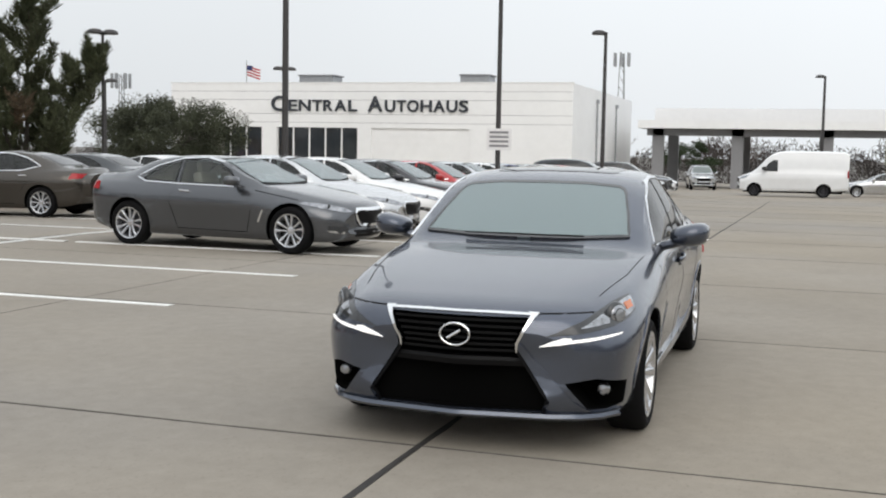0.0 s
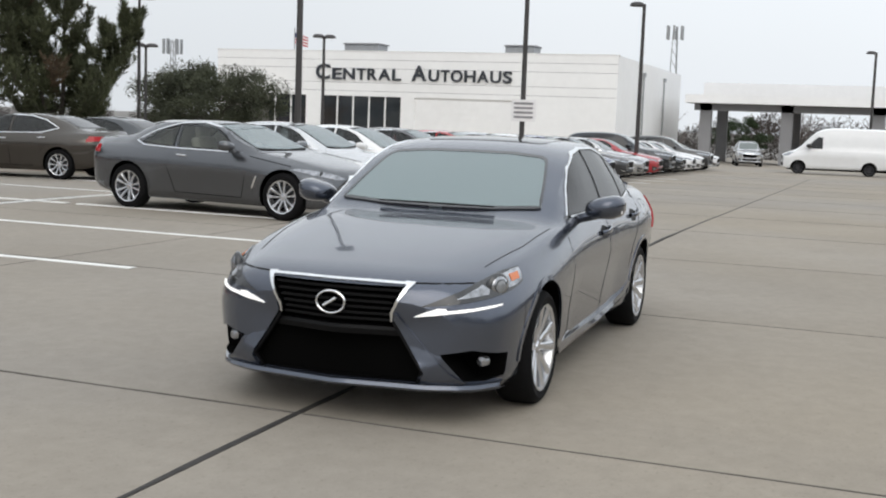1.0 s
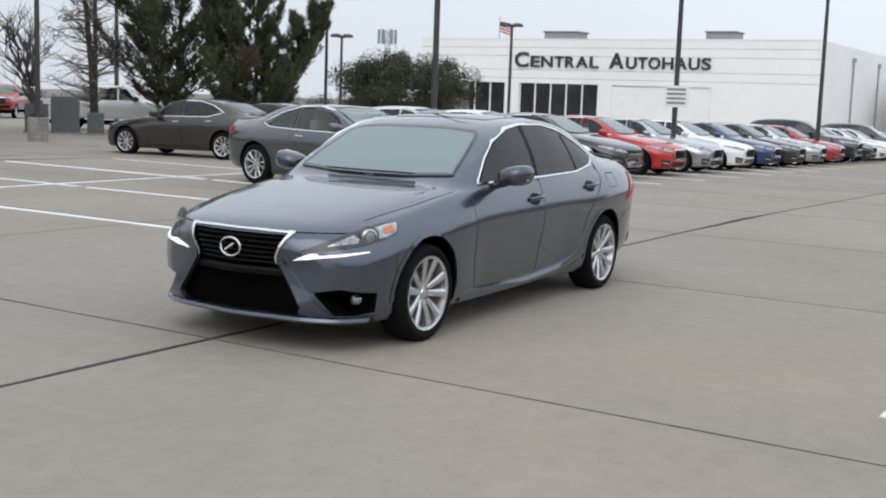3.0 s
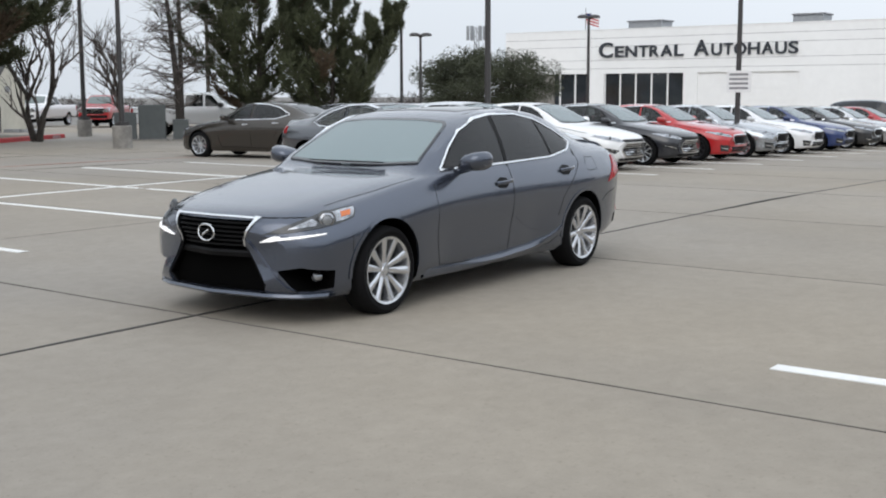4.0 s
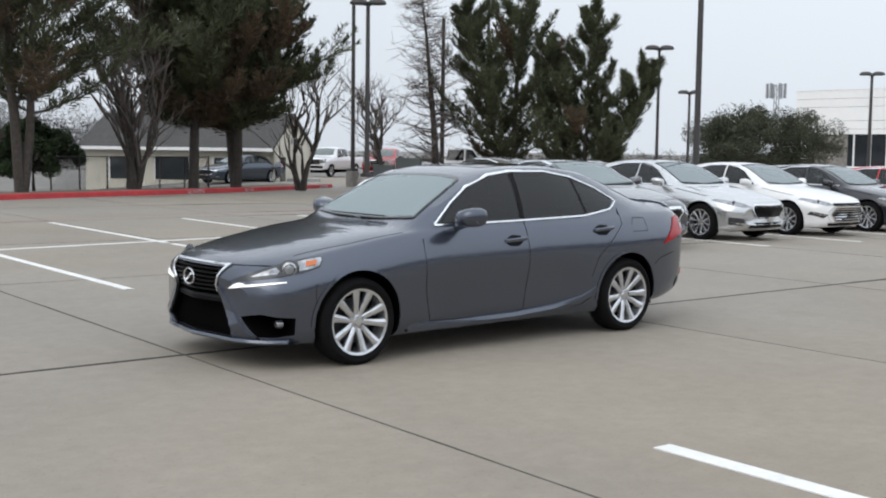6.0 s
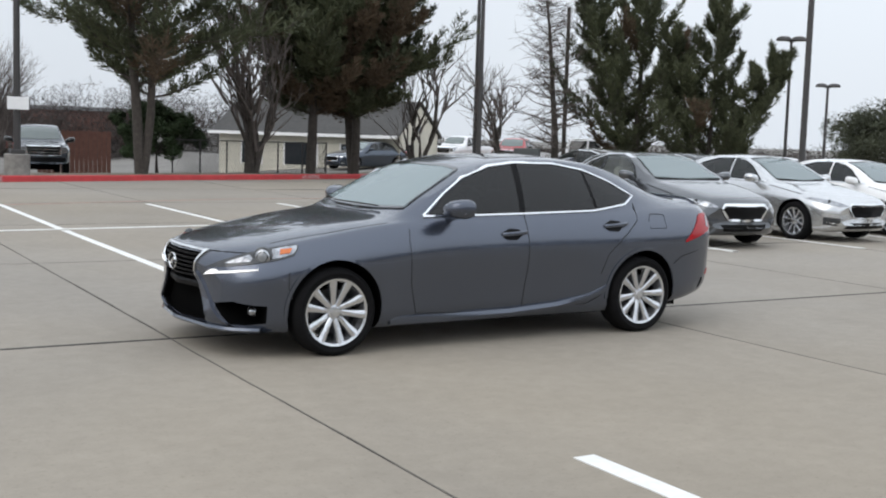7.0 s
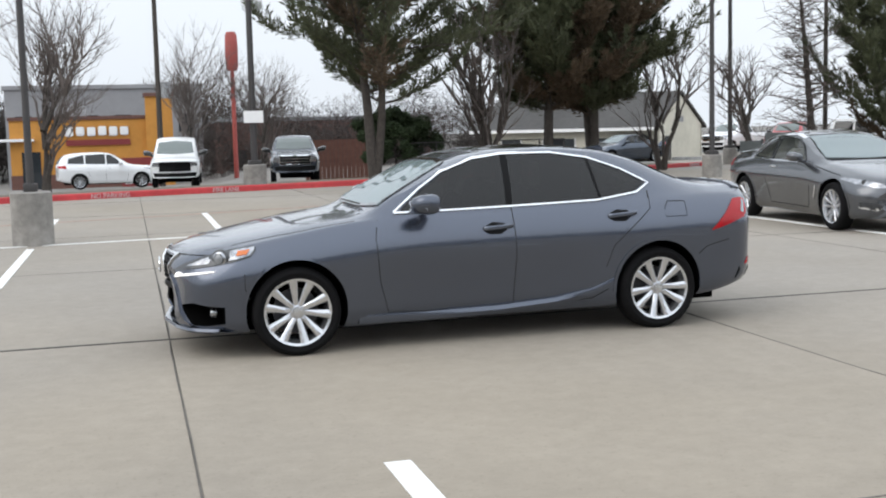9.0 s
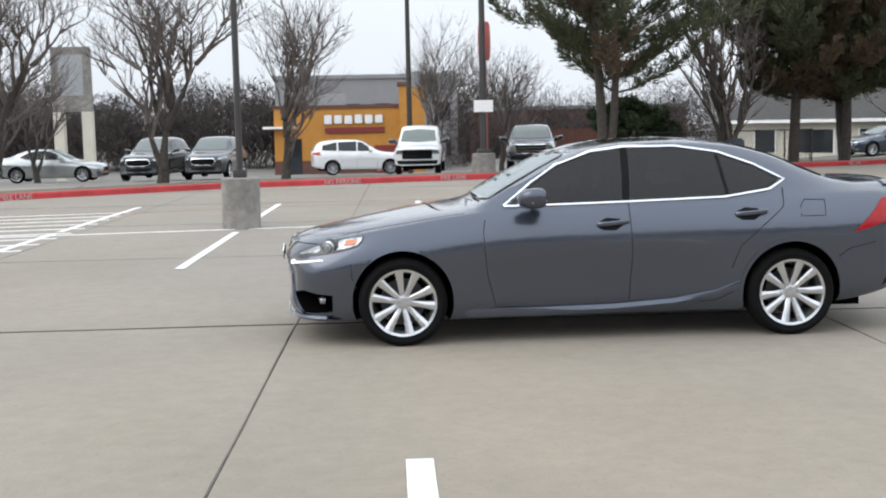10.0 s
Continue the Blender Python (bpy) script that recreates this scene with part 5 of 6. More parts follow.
MESHED = dict(
    SALOON, grille=[(-0.40, 0.655), (0.40, 0.655), (0.45, 0.585), (0.34, 0.43), (-0.34, 0.43), (-0.45, 0.585)], fog=[(0.55, 0.41), (0.80, 0.44), (0.79, 0.31), (0.62, 0.29)], drl=[(0.60, 0.33), (0.77, 0.355), (0.76, 0.335), (0.63, 0.31)],
    intake=[(-0.42, 0.345), (0.42, 0.345), (0.50, 0.245), (-0.50, 0.245)])
COUPE = dict(
    SALOON, wheelbase=2.85, wheel=0.345, tail=3.80,
    curves=shifted(SEDAN_CURVES, 1.0, zt=lambda x, v: v - 0.04 if 0.7 < x < 3.2 else v, zs=lambda x, v: v - 0.03),
    screen=[(-0.64, 1.01), (0.0, 0.99), (0.64, 1.01), (0.52, 1.32), (0.0, 1.345), (-0.52, 1.32)], back=[(-0.5, 1.12), (0.5, 1.12), (0.42, 1.30), (-0.42, 1.30)],
    glass=[[(0.90, 0.955), (1.95, 0.975), (1.97, 1.315), (1.60, 1.33), (1.35, 1.29), (1.12, 1.17)], [(2.02, 0.98), (2.55, 1.0), (2.66, 1.04), (2.35, 1.22), (2.02, 1.31)]],
    trim=[(0.78, 0.945), (1.95, 0.962), (2.60, 0.985), (2.78, 1.05), (2.45, 1.22), (2.0, 1.34), (1.6, 1.355), (1.3, 1.30)],
    lines=[[(0.70, 0.90), (0.66, 0.60), (0.74, 0.30)], [(2.02, 0.96), (2.10, 0.70), (1.98, 0.32)], [(0.74, 0.285), (1.98, 0.30)], [(-0.1, 0.78), (0.62, 0.90)]],
    grille=[(-0.37, 0.655), (0.37, 0.655), (0.43, 0.60), (0.30, 0.425), (-0.30, 0.425), (-0.43, 0.60)], frame_width=0.036,
    intake=[(-0.44, 0.36), (0.44, 0.36), (0.36, 0.255), (-0.36, 0.255)], fog=[(0.54, 0.40), (0.79, 0.43), (0.78, 0.33), (0.58, 0.31)], drl=[(0.56, 0.335), (0.79, 0.365), (0.78, 0.335), (0.60, 0.305)],
    handles=[(1.82, 0.86)], seat_x=1.66, vent=[(0.44, 0.62), (0.50, 0.50), (0.53, 0.44)],
    cabin=(0.76, 2.34, [(-0.66, 0.62), (0.66, 0.62), (0.655, 1.00), (0.59, 1.20), (0.54, 1.285), (0.46, 1.315), (-0.46, 1.315), (-0.54, 1.285), (-0.59, 1.20), (-0.655, 1.00)]))
HATCH_SUV = dict(
    nose=-0.92, tail=3.85, wheelbase=2.80, wheel=0.36, track=0.80,
    curves=dict(
        zb=[(-0.92, 0.34), (-0.6, 0.26), (0.5, 0.25), (2.8, 0.27), (3.6, 0.36), (3.85, 0.45)],
        w=[(-0.92, 0.76), (-0.5, 0.88), (0.2, 0.93), (2.8, 0.94), (3.5, 0.91), (3.85, 0.82)],
        zs=[(-0.92, 0.80), (-0.5, 0.93), (0.4, 1.06), (1.2, 1.10), (2.8, 1.14), (3.6, 1.15), (3.85, 1.05)],
        ws=[(-0.92, 0.68), (0.0, 0.82), (1.0, 0.86), (2.8, 0.86), (3.6, 0.80), (3.85, 0.72)],
        zt=[(-0.92, 0.86), (-0.8, 0.95), (-0.4, 1.03), (0.4, 1.12), (0.55, 1.16), (0.9, 1.38), (1.25, 1.60), (1.6, 1.69), (2.2, 1.72), (3.0, 1.69), (3.4, 1.62), (3.7, 1.42), (3.85, 1.10)],
        wt=[(-0.92, 0.58), (0.3, 0.72), (0.6, 0.72), (1.2, 0.64), (1.8, 0.62), (3.2, 0.60), (3.85, 0.56)],
        cr=[(-0.92, 0.03), (0.6, 0.03), (1.4, 0.06), (3.2, 0.06), (3.85, 0.04)]),
    screen=[(-0.66, 1.20), (0.0, 1.17), (0.66, 1.20), (0.58, 1.58), (0.0, 1.62), (-0.58, 1.58)], back=[(-0.6, 1.2), (0.6, 1.2), (0.52, 1.55), (-0.52, 1.55)],
    glass=[[(0.88, 1.13), (1.55, 1.15), (1.57, 1.60), (1.35, 1.57), (1.1, 1.40)], [(1.62, 1.15), (2.50, 1.18), (2.50, 1.60), (1.62, 1.62)], [(2.58, 1.18), (3.30, 1.22), (3.25, 1.45), (2.58, 1.60)]],
    trim=[(0.8, 1.12), (1.6, 1.135), (3.36, 1.20), (3.28, 1.48), (2.6, 1.63)],
    lines=[[(0.60, 1.02), (0.58, 0.7), (0.66, 0.36)], [(1.59, 1.12), (1.60, 0.36)], [(2.54, 1.15), (2.4, 0.8), (2.3, 0.6)]],
    handles=[(1.42, 0.97), (2.35, 1.0)],
    lamp=[(0.50, 0.80), (0.62, 0.88), (0.84, 0.95), (0.86, 0.86), (0.70, 0.80)], fog=[(0.58, 0.52), (0.80, 0.55), (0.78, 0.42), (0.60, 0.40)],
    grille=[(-0.42, 0.86), (0.42, 0.86), (0.50, 0.74), (0.36, 0.60), (-0.36, 0.60), (-0.50, 0.74)], intake=[(-0.5, 0.52), (0.5, 0.52), (0.46, 0.40), (-0.46, 0.40)],
    tail_lamp=[(3.35, 0.98), (3.75, 1.0), (3.76, 1.12), (3.4, 1.14)], mirror=(0.95, 1.02, 1.18), front_bow=0.26, rear_bow=0.2, inner=0.56)
VAN = dict(
    nose=-0.95, tail=5.0, wheelbase=3.66, wheel=0.36, track=0.82,
    curves=dict(
        zb=[(-0.95, 0.36), (-0.6, 0.30), (4.0, 0.34), (5.0, 0.42)],
        w=[(-0.95, 0.80), (-0.6, 0.92), (0.3, 0.98), (4.5, 0.99), (5.0, 0.96)],
        zs=[(-0.95, 0.98), (-0.4, 1.16), (0.2, 1.28), (0.8, 1.34), (5.0, 1.36)],
        ws=[(-0.95, 0.72), (0.0, 0.88), (0.8, 0.95), (5.0, 0.94)],
        zt=[(-0.95, 1.02), (-0.7, 1.14), (-0.25, 1.32), (0.0, 1.48), (0.55, 2.05), (0.9, 2.34), (1.3, 2.50), (2.0, 2.56), (4.7, 2.54), (5.0, 2.40)],
        wt=[(-0.95, 0.60), (0.0, 0.80), (0.5, 0.80), (1.2, 0.78), (5.0, 0.80)],
        cr=[(-0.95, 0.03), (0.4, 0.05), (1.2, 0.10), (5.0, 0.10)]),
    screen=[(-0.74, 1.55), (0.0, 1.50), (0.74, 1.55), (0.68, 2.15), (0.0, 2.22), (-0.68, 2.15)],
    glass=[[(0.50, 1.40), (1.22, 1.40), (1.22, 2.02), (0.95, 2.02), (0.65, 1.75)]],
    lines=[[(0.42, 1.3), (0.45, 0.5)], [(1.30, 2.2), (1.30, 0.45)], [(2.7, 2.3), (2.7, 0.45)]],
    lamp=[(0.60, 1.0), (0.68, 1.14), (0.84, 1.18), (0.86, 1.0), (0.74, 0.95)], grille=[(-0.5, 1.0), (0.5, 1.0), (0.44, 0.80), (-0.44, 0.80)], frame="dark",
    intake=[(-0.75, 0.58), (0.75, 0.58), (0.7, 0.42), (-0.7, 0.42)],
    tail_lamp=[(4.86, 1.1), (4.94, 1.1), (4.94, 1.5), (4.86, 1.5)], mirror=(0.55, 1.12, 1.55), mirror_size=1.5, mirror_color=(0.02, 0.02, 0.02), front_bow=0.22, rear_bow=0.05, inner=0.6)
CARGO = dict(
    VAN, nose=-0.85, tail=4.4, wheelbase=3.43,
    curves=dict(VAN["curves"], zb=[(-0.85, 0.40), (4.4, 0.42)], w=[(-0.85, 0.90), (-0.5, 0.98), (4.4, 0.98)],
        zs=[(-0.85, 1.02), (-0.3, 1.12), (0.5, 1.18), (4.4, 1.2)], ws=[(-0.85, 0.84), (0.5, 0.92), (4.4, 0.93)],
        zt=[(-0.85, 1.06), (-0.7, 1.14), (0.0, 1.24), (0.25, 1.34), (0.7, 1.72), (1.0, 1.90), (1.5, 2.02), (4.1, 2.03), (4.4, 1.90)],
        wt=[(-0.85, 0.74), (0.2, 0.80), (1.0, 0.76), (4.4, 0.76)], cr=[(-0.85, 0.03), (1.0, 0.08), (4.4, 0.09)]),
    screen=[(-0.74, 1.36), (0.0, 1.32), (0.74, 1.36), (0.66, 1.80), (0.0, 1.86), (-0.66, 1.80)], glass=[[(0.62, 1.24), (1.25, 1.24), (1.25, 1.75), (0.92, 1.72)]], lines=[[(0.5, 1.2), (0.5, 0.5)], [(1.32, 1.9), (1.32, 0.5)]],
    lamp=[(0.62, 0.86), (0.62, 1.02), (0.88, 1.02), (0.88, 0.86)], grille=[(-0.6, 1.02), (0.6, 1.02), (0.6, 0.66), (-0.6, 0.66)], frame="dark", intake=[(-0.85, 0.60), (0.85, 0.60), (0.8, 0.44), (-0.8, 0.44)], tail_lamp=None, mirror=(0.55, 1.10, 1.38))
PICKUP = dict(
    nose=-1.0, tail=4.85, wheelbase=3.65, wheel=0.41, track=0.86,
    curves=dict(
        zb=[(-1.0, 0.50), (4.85, 0.55)], w=[(-1.0, 0.88), (-0.6, 0.98), (0.5, 1.01), (4.85, 1.01)],
        zs=[(-1.0, 1.10), (-0.3, 1.20), (0.6, 1.26), (2.55, 1.28), (4.85, 1.28)], ws=[(-1.0, 0.84), (0.6, 0.95), (4.85, 0.97)],
        zt=[(-1.0, 1.16), (-0.85, 1.24), (0.4, 1.32), (0.55, 1.36), (1.0, 1.72), (1.3, 1.88), (1.7, 1.95), (2.45, 1.93), (2.62, 1.80), (2.72, 1.36), (2.8, 1.30), (4.85, 1.30)],
        wt=[(-1.0, 0.74), (0.5, 0.82), (1.2, 0.72), (2.5, 0.70), (2.8, 0.93), (4.85, 0.93)], cr=[(-1.0, 0.03), (1.4, 0.06), (2.6, 0.05), (2.8, 0.012), (4.85, 0.012)]),
    cuts=[([(2.95, -0.86), (4.72, -0.86), (4.72, 0.86), (2.95, 0.86)], 0.85, 1.6, "z")],
    screen=[(-0.74, 1.42), (0.0, 1.39), (0.74, 1.42), (0.64, 1.82), (0.0, 1.86), (-0.64, 1.82)], back=[(-0.6, 1.42), (0.6, 1.42), (0.58, 1.76), (-0.58, 1.76)],
    glass=[[(0.92, 1.32), (1.62, 1.32), (1.62, 1.82), (1.34, 1.80)], [(1.70, 1.32), (2.50, 1.32), (2.44, 1.80), (1.70, 1.82)]],
    lines=[[(0.62, 1.25), (0.64, 0.6)], [(1.66, 1.28), (1.66, 0.6)], [(2.62, 1.28), (2.62, 0.6)]], handles=[(1.5, 1.15), (2.45, 1.15)],
    lamp=[(0.62, 0.90), (0.62, 1.16), (0.90, 1.18), (0.92, 0.92)], grille=[(-0.60, 1.16), (0.60, 1.16), (0.60, 0.82), (-0.60, 0.82)], bars=((0.92, 0.58), (1.04, 0.58)), intake=[(-0.80, 0.74), (0.80, 0.74), (0.78, 0.56), (-0.78, 0.56)],
    tail_lamp=[(4.68, 0.95), (4.80, 0.95), (4.80, 1.22), (4.68, 1.22)], mirror=(0.95, 1.14, 1.38), mirror_size=1.4, mirror_color=(0.02, 0.02, 0.02), front_bow=0.14, rear_bow=0.02, inner=0.62)


def parked(x, y, turn):
    return pose(x, y, ground_z(x, y), 0, 0, turn)


# front row, noses towards the drive aisle
common_car("coupe_car", "dark grey metallic two-door coupe with bright window trim", COUPE, (0.100, 0.106, 0.116), parked(9.6, 5.3, 84), rims="alloy", glass="cabin", spokes=10, rim_kind="pairs", pale=True)
common_car("sedan_car", "silver-white luxury sedan with chrome mesh grille", MESHED, (0.60, 0.61, 0.62), parked(12.95, 5.8, 91), glass="tint", spokes=10)
common_car("sedan_car", "white mid-size sedan with tall barred grille", BARRED, (0.78, 0.78, 0.78), parked(15.95, 6.05, 91))
common_car("sedan_car", "black mid-size sedan with chrome barred grille", BARRED, (0.012, 0.013, 0.018), parked(18.95, 6.1, 91))
ROW = [
    ("sedan_car", "bright red compact sedan in the front row", SALOON, (0.42, 0.012, 0.015)),
    ("sedan_car", "silver compact sedan in the front row", SALOON, (0.42, 0.44, 0.46)),
    ("sedan_car", "white compact sedan in the front row", SALOON, (0.76, 0.76, 0.77)),
    ("sedan_car", "deep blue compact sedan in the front row", SALOON, (0.012, 0.03, 0.12)),
    ("sedan_car", "black luxury sedan in the front row", SALOON, (0.014, 0.014, 0.016)),
    ("sedan_car", "silver sedan with bright grille in the front row", SALOON, (0.50, 0.51, 0.52)),
    ("sedan_car", "red sedan at the far end of the row", SALOON, (0.35, 0.012, 0.02)),
    ("suv_car", "dark blue-grey crossover in the front row", HATCH_SUV, (0.02, 0.024, 0.03)),
    ("sedan_car", "dark grey sedan at the far end of the row", SALOON, (0.03, 0.033, 0.035)),
    ("sedan_car", "white sedan at the far end of the row", SALOON, (0.74, 0.74, 0.75)),
    ("sedan_car", "white sedan at the far end of the row", SALOON, (0.70, 0.70, 0.71)),
    ("suv_car", "black crossover at the far end of the row", HATCH_SUV, (0.015, 0.016, 0.018)),
    ("sedan_car", "white sedan at the far end of the row", SALOON, (0.72, 0.72, 0.73)),
]
for i, (nm, label, spec, paint) in enumerate(ROW):
    x = 21.95 + 3.0 * i
    common_car(nm, label, spec, paint, parked(x, 6.1 - 0.02 * i, 91), detail=i < 6, rims="alloy" if i % 3 else "grey_alloy")

# rear row, noses away
common_car("sedan_car", "olive-brown luxury sedan with bright alloys", dict(SALOON, tail=4.0), (0.060, 0.052, 0.043), parked(15.1, 16.9, -82), glass="tint", spokes=10)
common_car("sedan_car", "dark grey sedan in the rear row", SALOON, (0.05, 0.055, 0.06), parked(19.0, 17.6, -90), detail=False)
common_car("sedan_car", "white sedan in the rear row", SALOON, (0.72, 0.72, 0.73), parked(21.8, 17.2, -90), detail=False)
common_car("sedan_car", "dark sedan in the rear row", SALOON, (0.03, 0.035, 0.04), parked(24.6, 16.8, -90), detail=False)
common_car("sedan_car", "silver sedan in the rear row", SALOON, (0.45, 0.46, 0.47), parked(27.6, 16.4, -90), detail=False)

# beyond the lot
common_car("delivery_van", "tall white delivery van with dark side rail", VAN, (0.78, 0.79, 0.80), parked(60.8, 1.0, 90) @ pose(0, 0, 0, 0, 0, 181), "van", "", rims="grey_alloy", detail=False)
common_car("suv_car", "silver crossover parked under the canopy", HATCH_SUV, (0.5, 0.51, 0.52), parked(77.0, 5.2, 10), rims="alloy", detail=False)
common_car("hatchback_car", "silver car at the edge of the lot", SALOON, (0.55, 0.56, 0.57), parked(66.0, -4.6, -90), detail=False)
common_car("pickup_truck", "white crew-cab pickup truck", PICKUP, (0.76, 0.77, 0.78), parked(30.5, 31.8, 131), "pickup truck", "", detail=False)
common_car("pickup_truck", "red pickup truck far behind the lot", PICKUP, (0.35, 0.012, 0.015), parked(38.0, 52.0, 40), "pickup truck", "", detail=False)
common_car("pickup_truck", "white work pickup truck far behind the lot", PICKUP, (0.75, 0.75, 0.76), parked(36.0, 56.0, 30), "pickup truck", "", detail=False)
common_car("pickup_truck", "dark heavy pickup truck with bright chrome grille", PICKUP, (0.055, 0.065, 0.080), parked(5.6, 33.8, 82) @ Matrix.Diagonal((0.92, 0.92, 0.92, 1.0)), "pickup truck", "", detail=True)
common_car("cargo_van", "white cargo van with black grille", CARGO, (0.74, 0.75, 0.75), parked(1.6, 39.0, 84), "van", "", rims="grey_alloy", detail=False)
common_car("suv_car", "white crossover at the drive-through", HATCH_SUV, (0.76, 0.77, 0.78), parked(0.5, 48.5, 182), rims="alloy", detail=True)
common_car("suv_car", "black small crossover facing the kerb", HATCH_SUV, (0.016, 0.017, 0.018), parked(-7.0, 38.6, 85), rims="alloy", detail=False)
common_car("suv_car", "dark grey crossover facing the kerb", HATCH_SUV, (0.04, 0.045, 0.05), parked(-9.4, 38.0, 82), rims="alloy", detail=False)
common_car("sedan_car", "silver sedan beyond the kerb", SALOON, (0.48, 0.50, 0.50), parked(-12.9, 43.0, 180), detail=False)
common_car("hatchback_car", "dark hatchback behind the kerb", SALOON, (0.02, 0.022, 0.024), parked(-16.0, 38.0, 170), detail=False)
common_car("sedan_car", "dark blue sedan beside the house", SALOON, (0.05, 0.065, 0.09), parked(22.3, 43.6, 15), detail=False)

# ------------------------------------------------------------------ showroom building
BX, BY0, BY1, BZ = 70.0, 13.25, 43.5, 6.1
gz = ground_z(BX, 20)
shop = thing("showroom", "white painted car showroom with flat roof and black letters", "building", m=pose(0, 0, 0))
OPEN = [(36.1, 42.6, 2.95), (28.65, 34.9, 2.95), (20.4, 27.6, 2.95)]
edges = [BY0] + [v for a in sorted(OPEN) for v in a[:2]] + [BY1]
for i in range(0, len(edges), 2):
    boxed("wall", BX, BX + 0.35, edges[i], edges[i + 1], gz - 0.5, 2.95, M["white_wall"], shop)
boxed("wall", BX, BX + 0.35, BY0, BY1, 2.95, BZ, M["white_wall"], shop)
boxed("wall", BX + 0.35, BX + 27, BY0, BY0 + 0.35, gz - 0.5, BZ - 0.004, M["white_wall"], shop, "white side wall")
boxed("wall", BX + 0.35, BX + 27, BY1 - 0.35, BY1, gz - 0.5, BZ - 0.004, M["white_wall"], shop)
boxed("wall", BX + 26.6, BX + 26.95, BY0 + 0.4, BY1 - 0.4, gz - 0.5, BZ - 0.004, M["white_wall"], shop)
boxed("roof", BX + 0.35, BX + 26.6, BY0 + 0.35, BY1 - 0.35, BZ - 0.5, BZ - 0.3, M["grey_wall"], shop)
boxed("coping", BX - 0.03, BX + 0.40, BY0 - 0.03, BY1 + 0.03, BZ, BZ + 0.06, M["white_wall"], shop)
for z in (3.3, 3.9, 4.9, 5.5):
    boxed("panel_joint", BX - 0.004, BX + 0.01, BY0 + 0.02, BY1 - 0.02, z, z + 0.025, M["grey_wall"], shop)
for y0, y1, top in OPEN[:2]:
    w = boxed("window", BX + 0.22, BX + 0.26, y0, y1, gz, top, M["pane"], shop, "dark shop window")
    for k in range(6):
        y = y0 + (y1 - y0) * k / 5
        boxed("mullion", BX + 0.14, BX + 0.22, max(y0, y - 0.05), min(y1, y + 0.05), gz, top, M["white_wall"], w)
    boxed("transom", BX + 0.15, BX + 0.22, y0 + 0.02, y1 - 0.02, 0.55, 0.65, M["white_wall"], w)
boxed("tan_blind", BX + 0.13, BX + 0.2, 39.2, 42.5, gz, 2.9, M["cast"], shop)
door = boxed("roller_door", BX + 0.12, BX + 0.2, 20.4, 27.6, gz, 2.95, M["white_wall"], shop, "white roller door")
for k in range(8):
    boxed("slat", BX + 0.10, BX + 0.119, 20.45, 27.55, gz + 0.45 * k + 0.04, gz + 0.45 * k + 0.42, M["white_wall"], door)
for x in (79.0, 88.0):
    bm = bmesh.new()
    tube(bm, (x, BY0 - 0.08, gz), (x, BY0 - 0.08, BZ - 0.9), 0.06, n=10)
    part("downpipe", bm, M["metal"], shop, smooth=True)
    boxed("downpipe_head", x - 0.2, x + 0.2, BY0 - 0.2, BY0 - 0.02, BZ - 1.0, BZ - 0.7, M["metal"], shop)


def sign_letter(ch, size, y_left, width):
    ob = lettering("letter", ch, size, Matrix.Identity(4), M["sign"], "", 0.06, shop)
    me = ob.data
    xs = [v.co.x for v in me.vertices]
    k = width / (max(xs) - min(xs))
    x0 = min(xs)
    for v in me.vertices:
        v.co = Vector(((v.co.x - x0) * k, v.co.y * 1.0, v.co.z))
    # thickened strokes, standing proud of the wall
    ob.matrix_world = Matrix(((0, 0, -1, BX - 0.07), (-1, 0, 0, y_left), (0, 1, 0, 4.13), (0, 0, 0, 1)))
    return ob


for word, start, end in (("CENTRAL", 35.3, 28.55), ("AUTOHAUS", 27.85, 20.4)):
    weights = [{"I": 0.4, "L": 0.8, "C": 1.0, "A": 1.1, "O": 1.15, "H": 1.1, "U": 1.05, "N": 1.1}.get(ch, 0.88) * (1.35 if i == 0 else 1.0) for i, ch in enumerate(word)]
    unit = (start - end) / sum(weights)
    y = start
    for i, (ch, wgt) in enumerate(zip(word, weights)):
        sign_letter(ch, 1.5 if i == 0 else 1.12, y, unit * wgt * 0.86)
        y -= unit * wgt
for y, w, label in ((33.2, 2.6, "grey rooftop air unit"), (21.0, 2.0, "small grey rooftop air unit")):
    unit_ob = thing("rooftop_unit", label, "air unit", "rooftop units", m=pose(BX + 4, y, BZ - 0.3))
    boxed("casing", -0.9, 0.9, -w / 2 * 1.05, w / 2 * 1.05, 0, 1.0, M["metal"], unit_ob, bevel=0.03)
    boxed("lid", -1.0, 1.0, -w / 2 * 1.12, w / 2 * 1.12, 1.0, 1.1, M["grey_wall"], unit_ob)
flag = thing("flag_pole", "pole with a limp striped flag behind the showroom", "flag", m=pose(88, 46.5, 0))
bm = bmesh.new()
tube(bm, (0, 0, -1.2), (0, 0, 9.2), 0.05, 0.04, 8)
part("pole", bm, M["metal"], flag, smooth=True)
for k in range(7):
    bm = bmesh.new()
    z = 8.75 - 0.13 * k
    prev = None
    for q in range(9):
        y, dz, dx = -0.05 - 0.16 * q, -0.05 * q, 0.05 * math.sin(0.9 * q)
        row = [bm.verts.new((dx, y, z + dz)), bm.verts.new((dx, y, z - 0.13 + dz)), bm.verts.new((dx + 0.012, y, z - 0.13 + dz)), bm.verts.new((dx + 0.012, y, z + dz))]
        if prev:
            for e in range(4):
                bm.faces.new((prev[e], prev[(e + 1) % 4], row[(e + 1) % 4], row[e]))
        prev = row
    part("stripe", bm, M["flag_red" if k % 2 == 0 else "white"], flag)
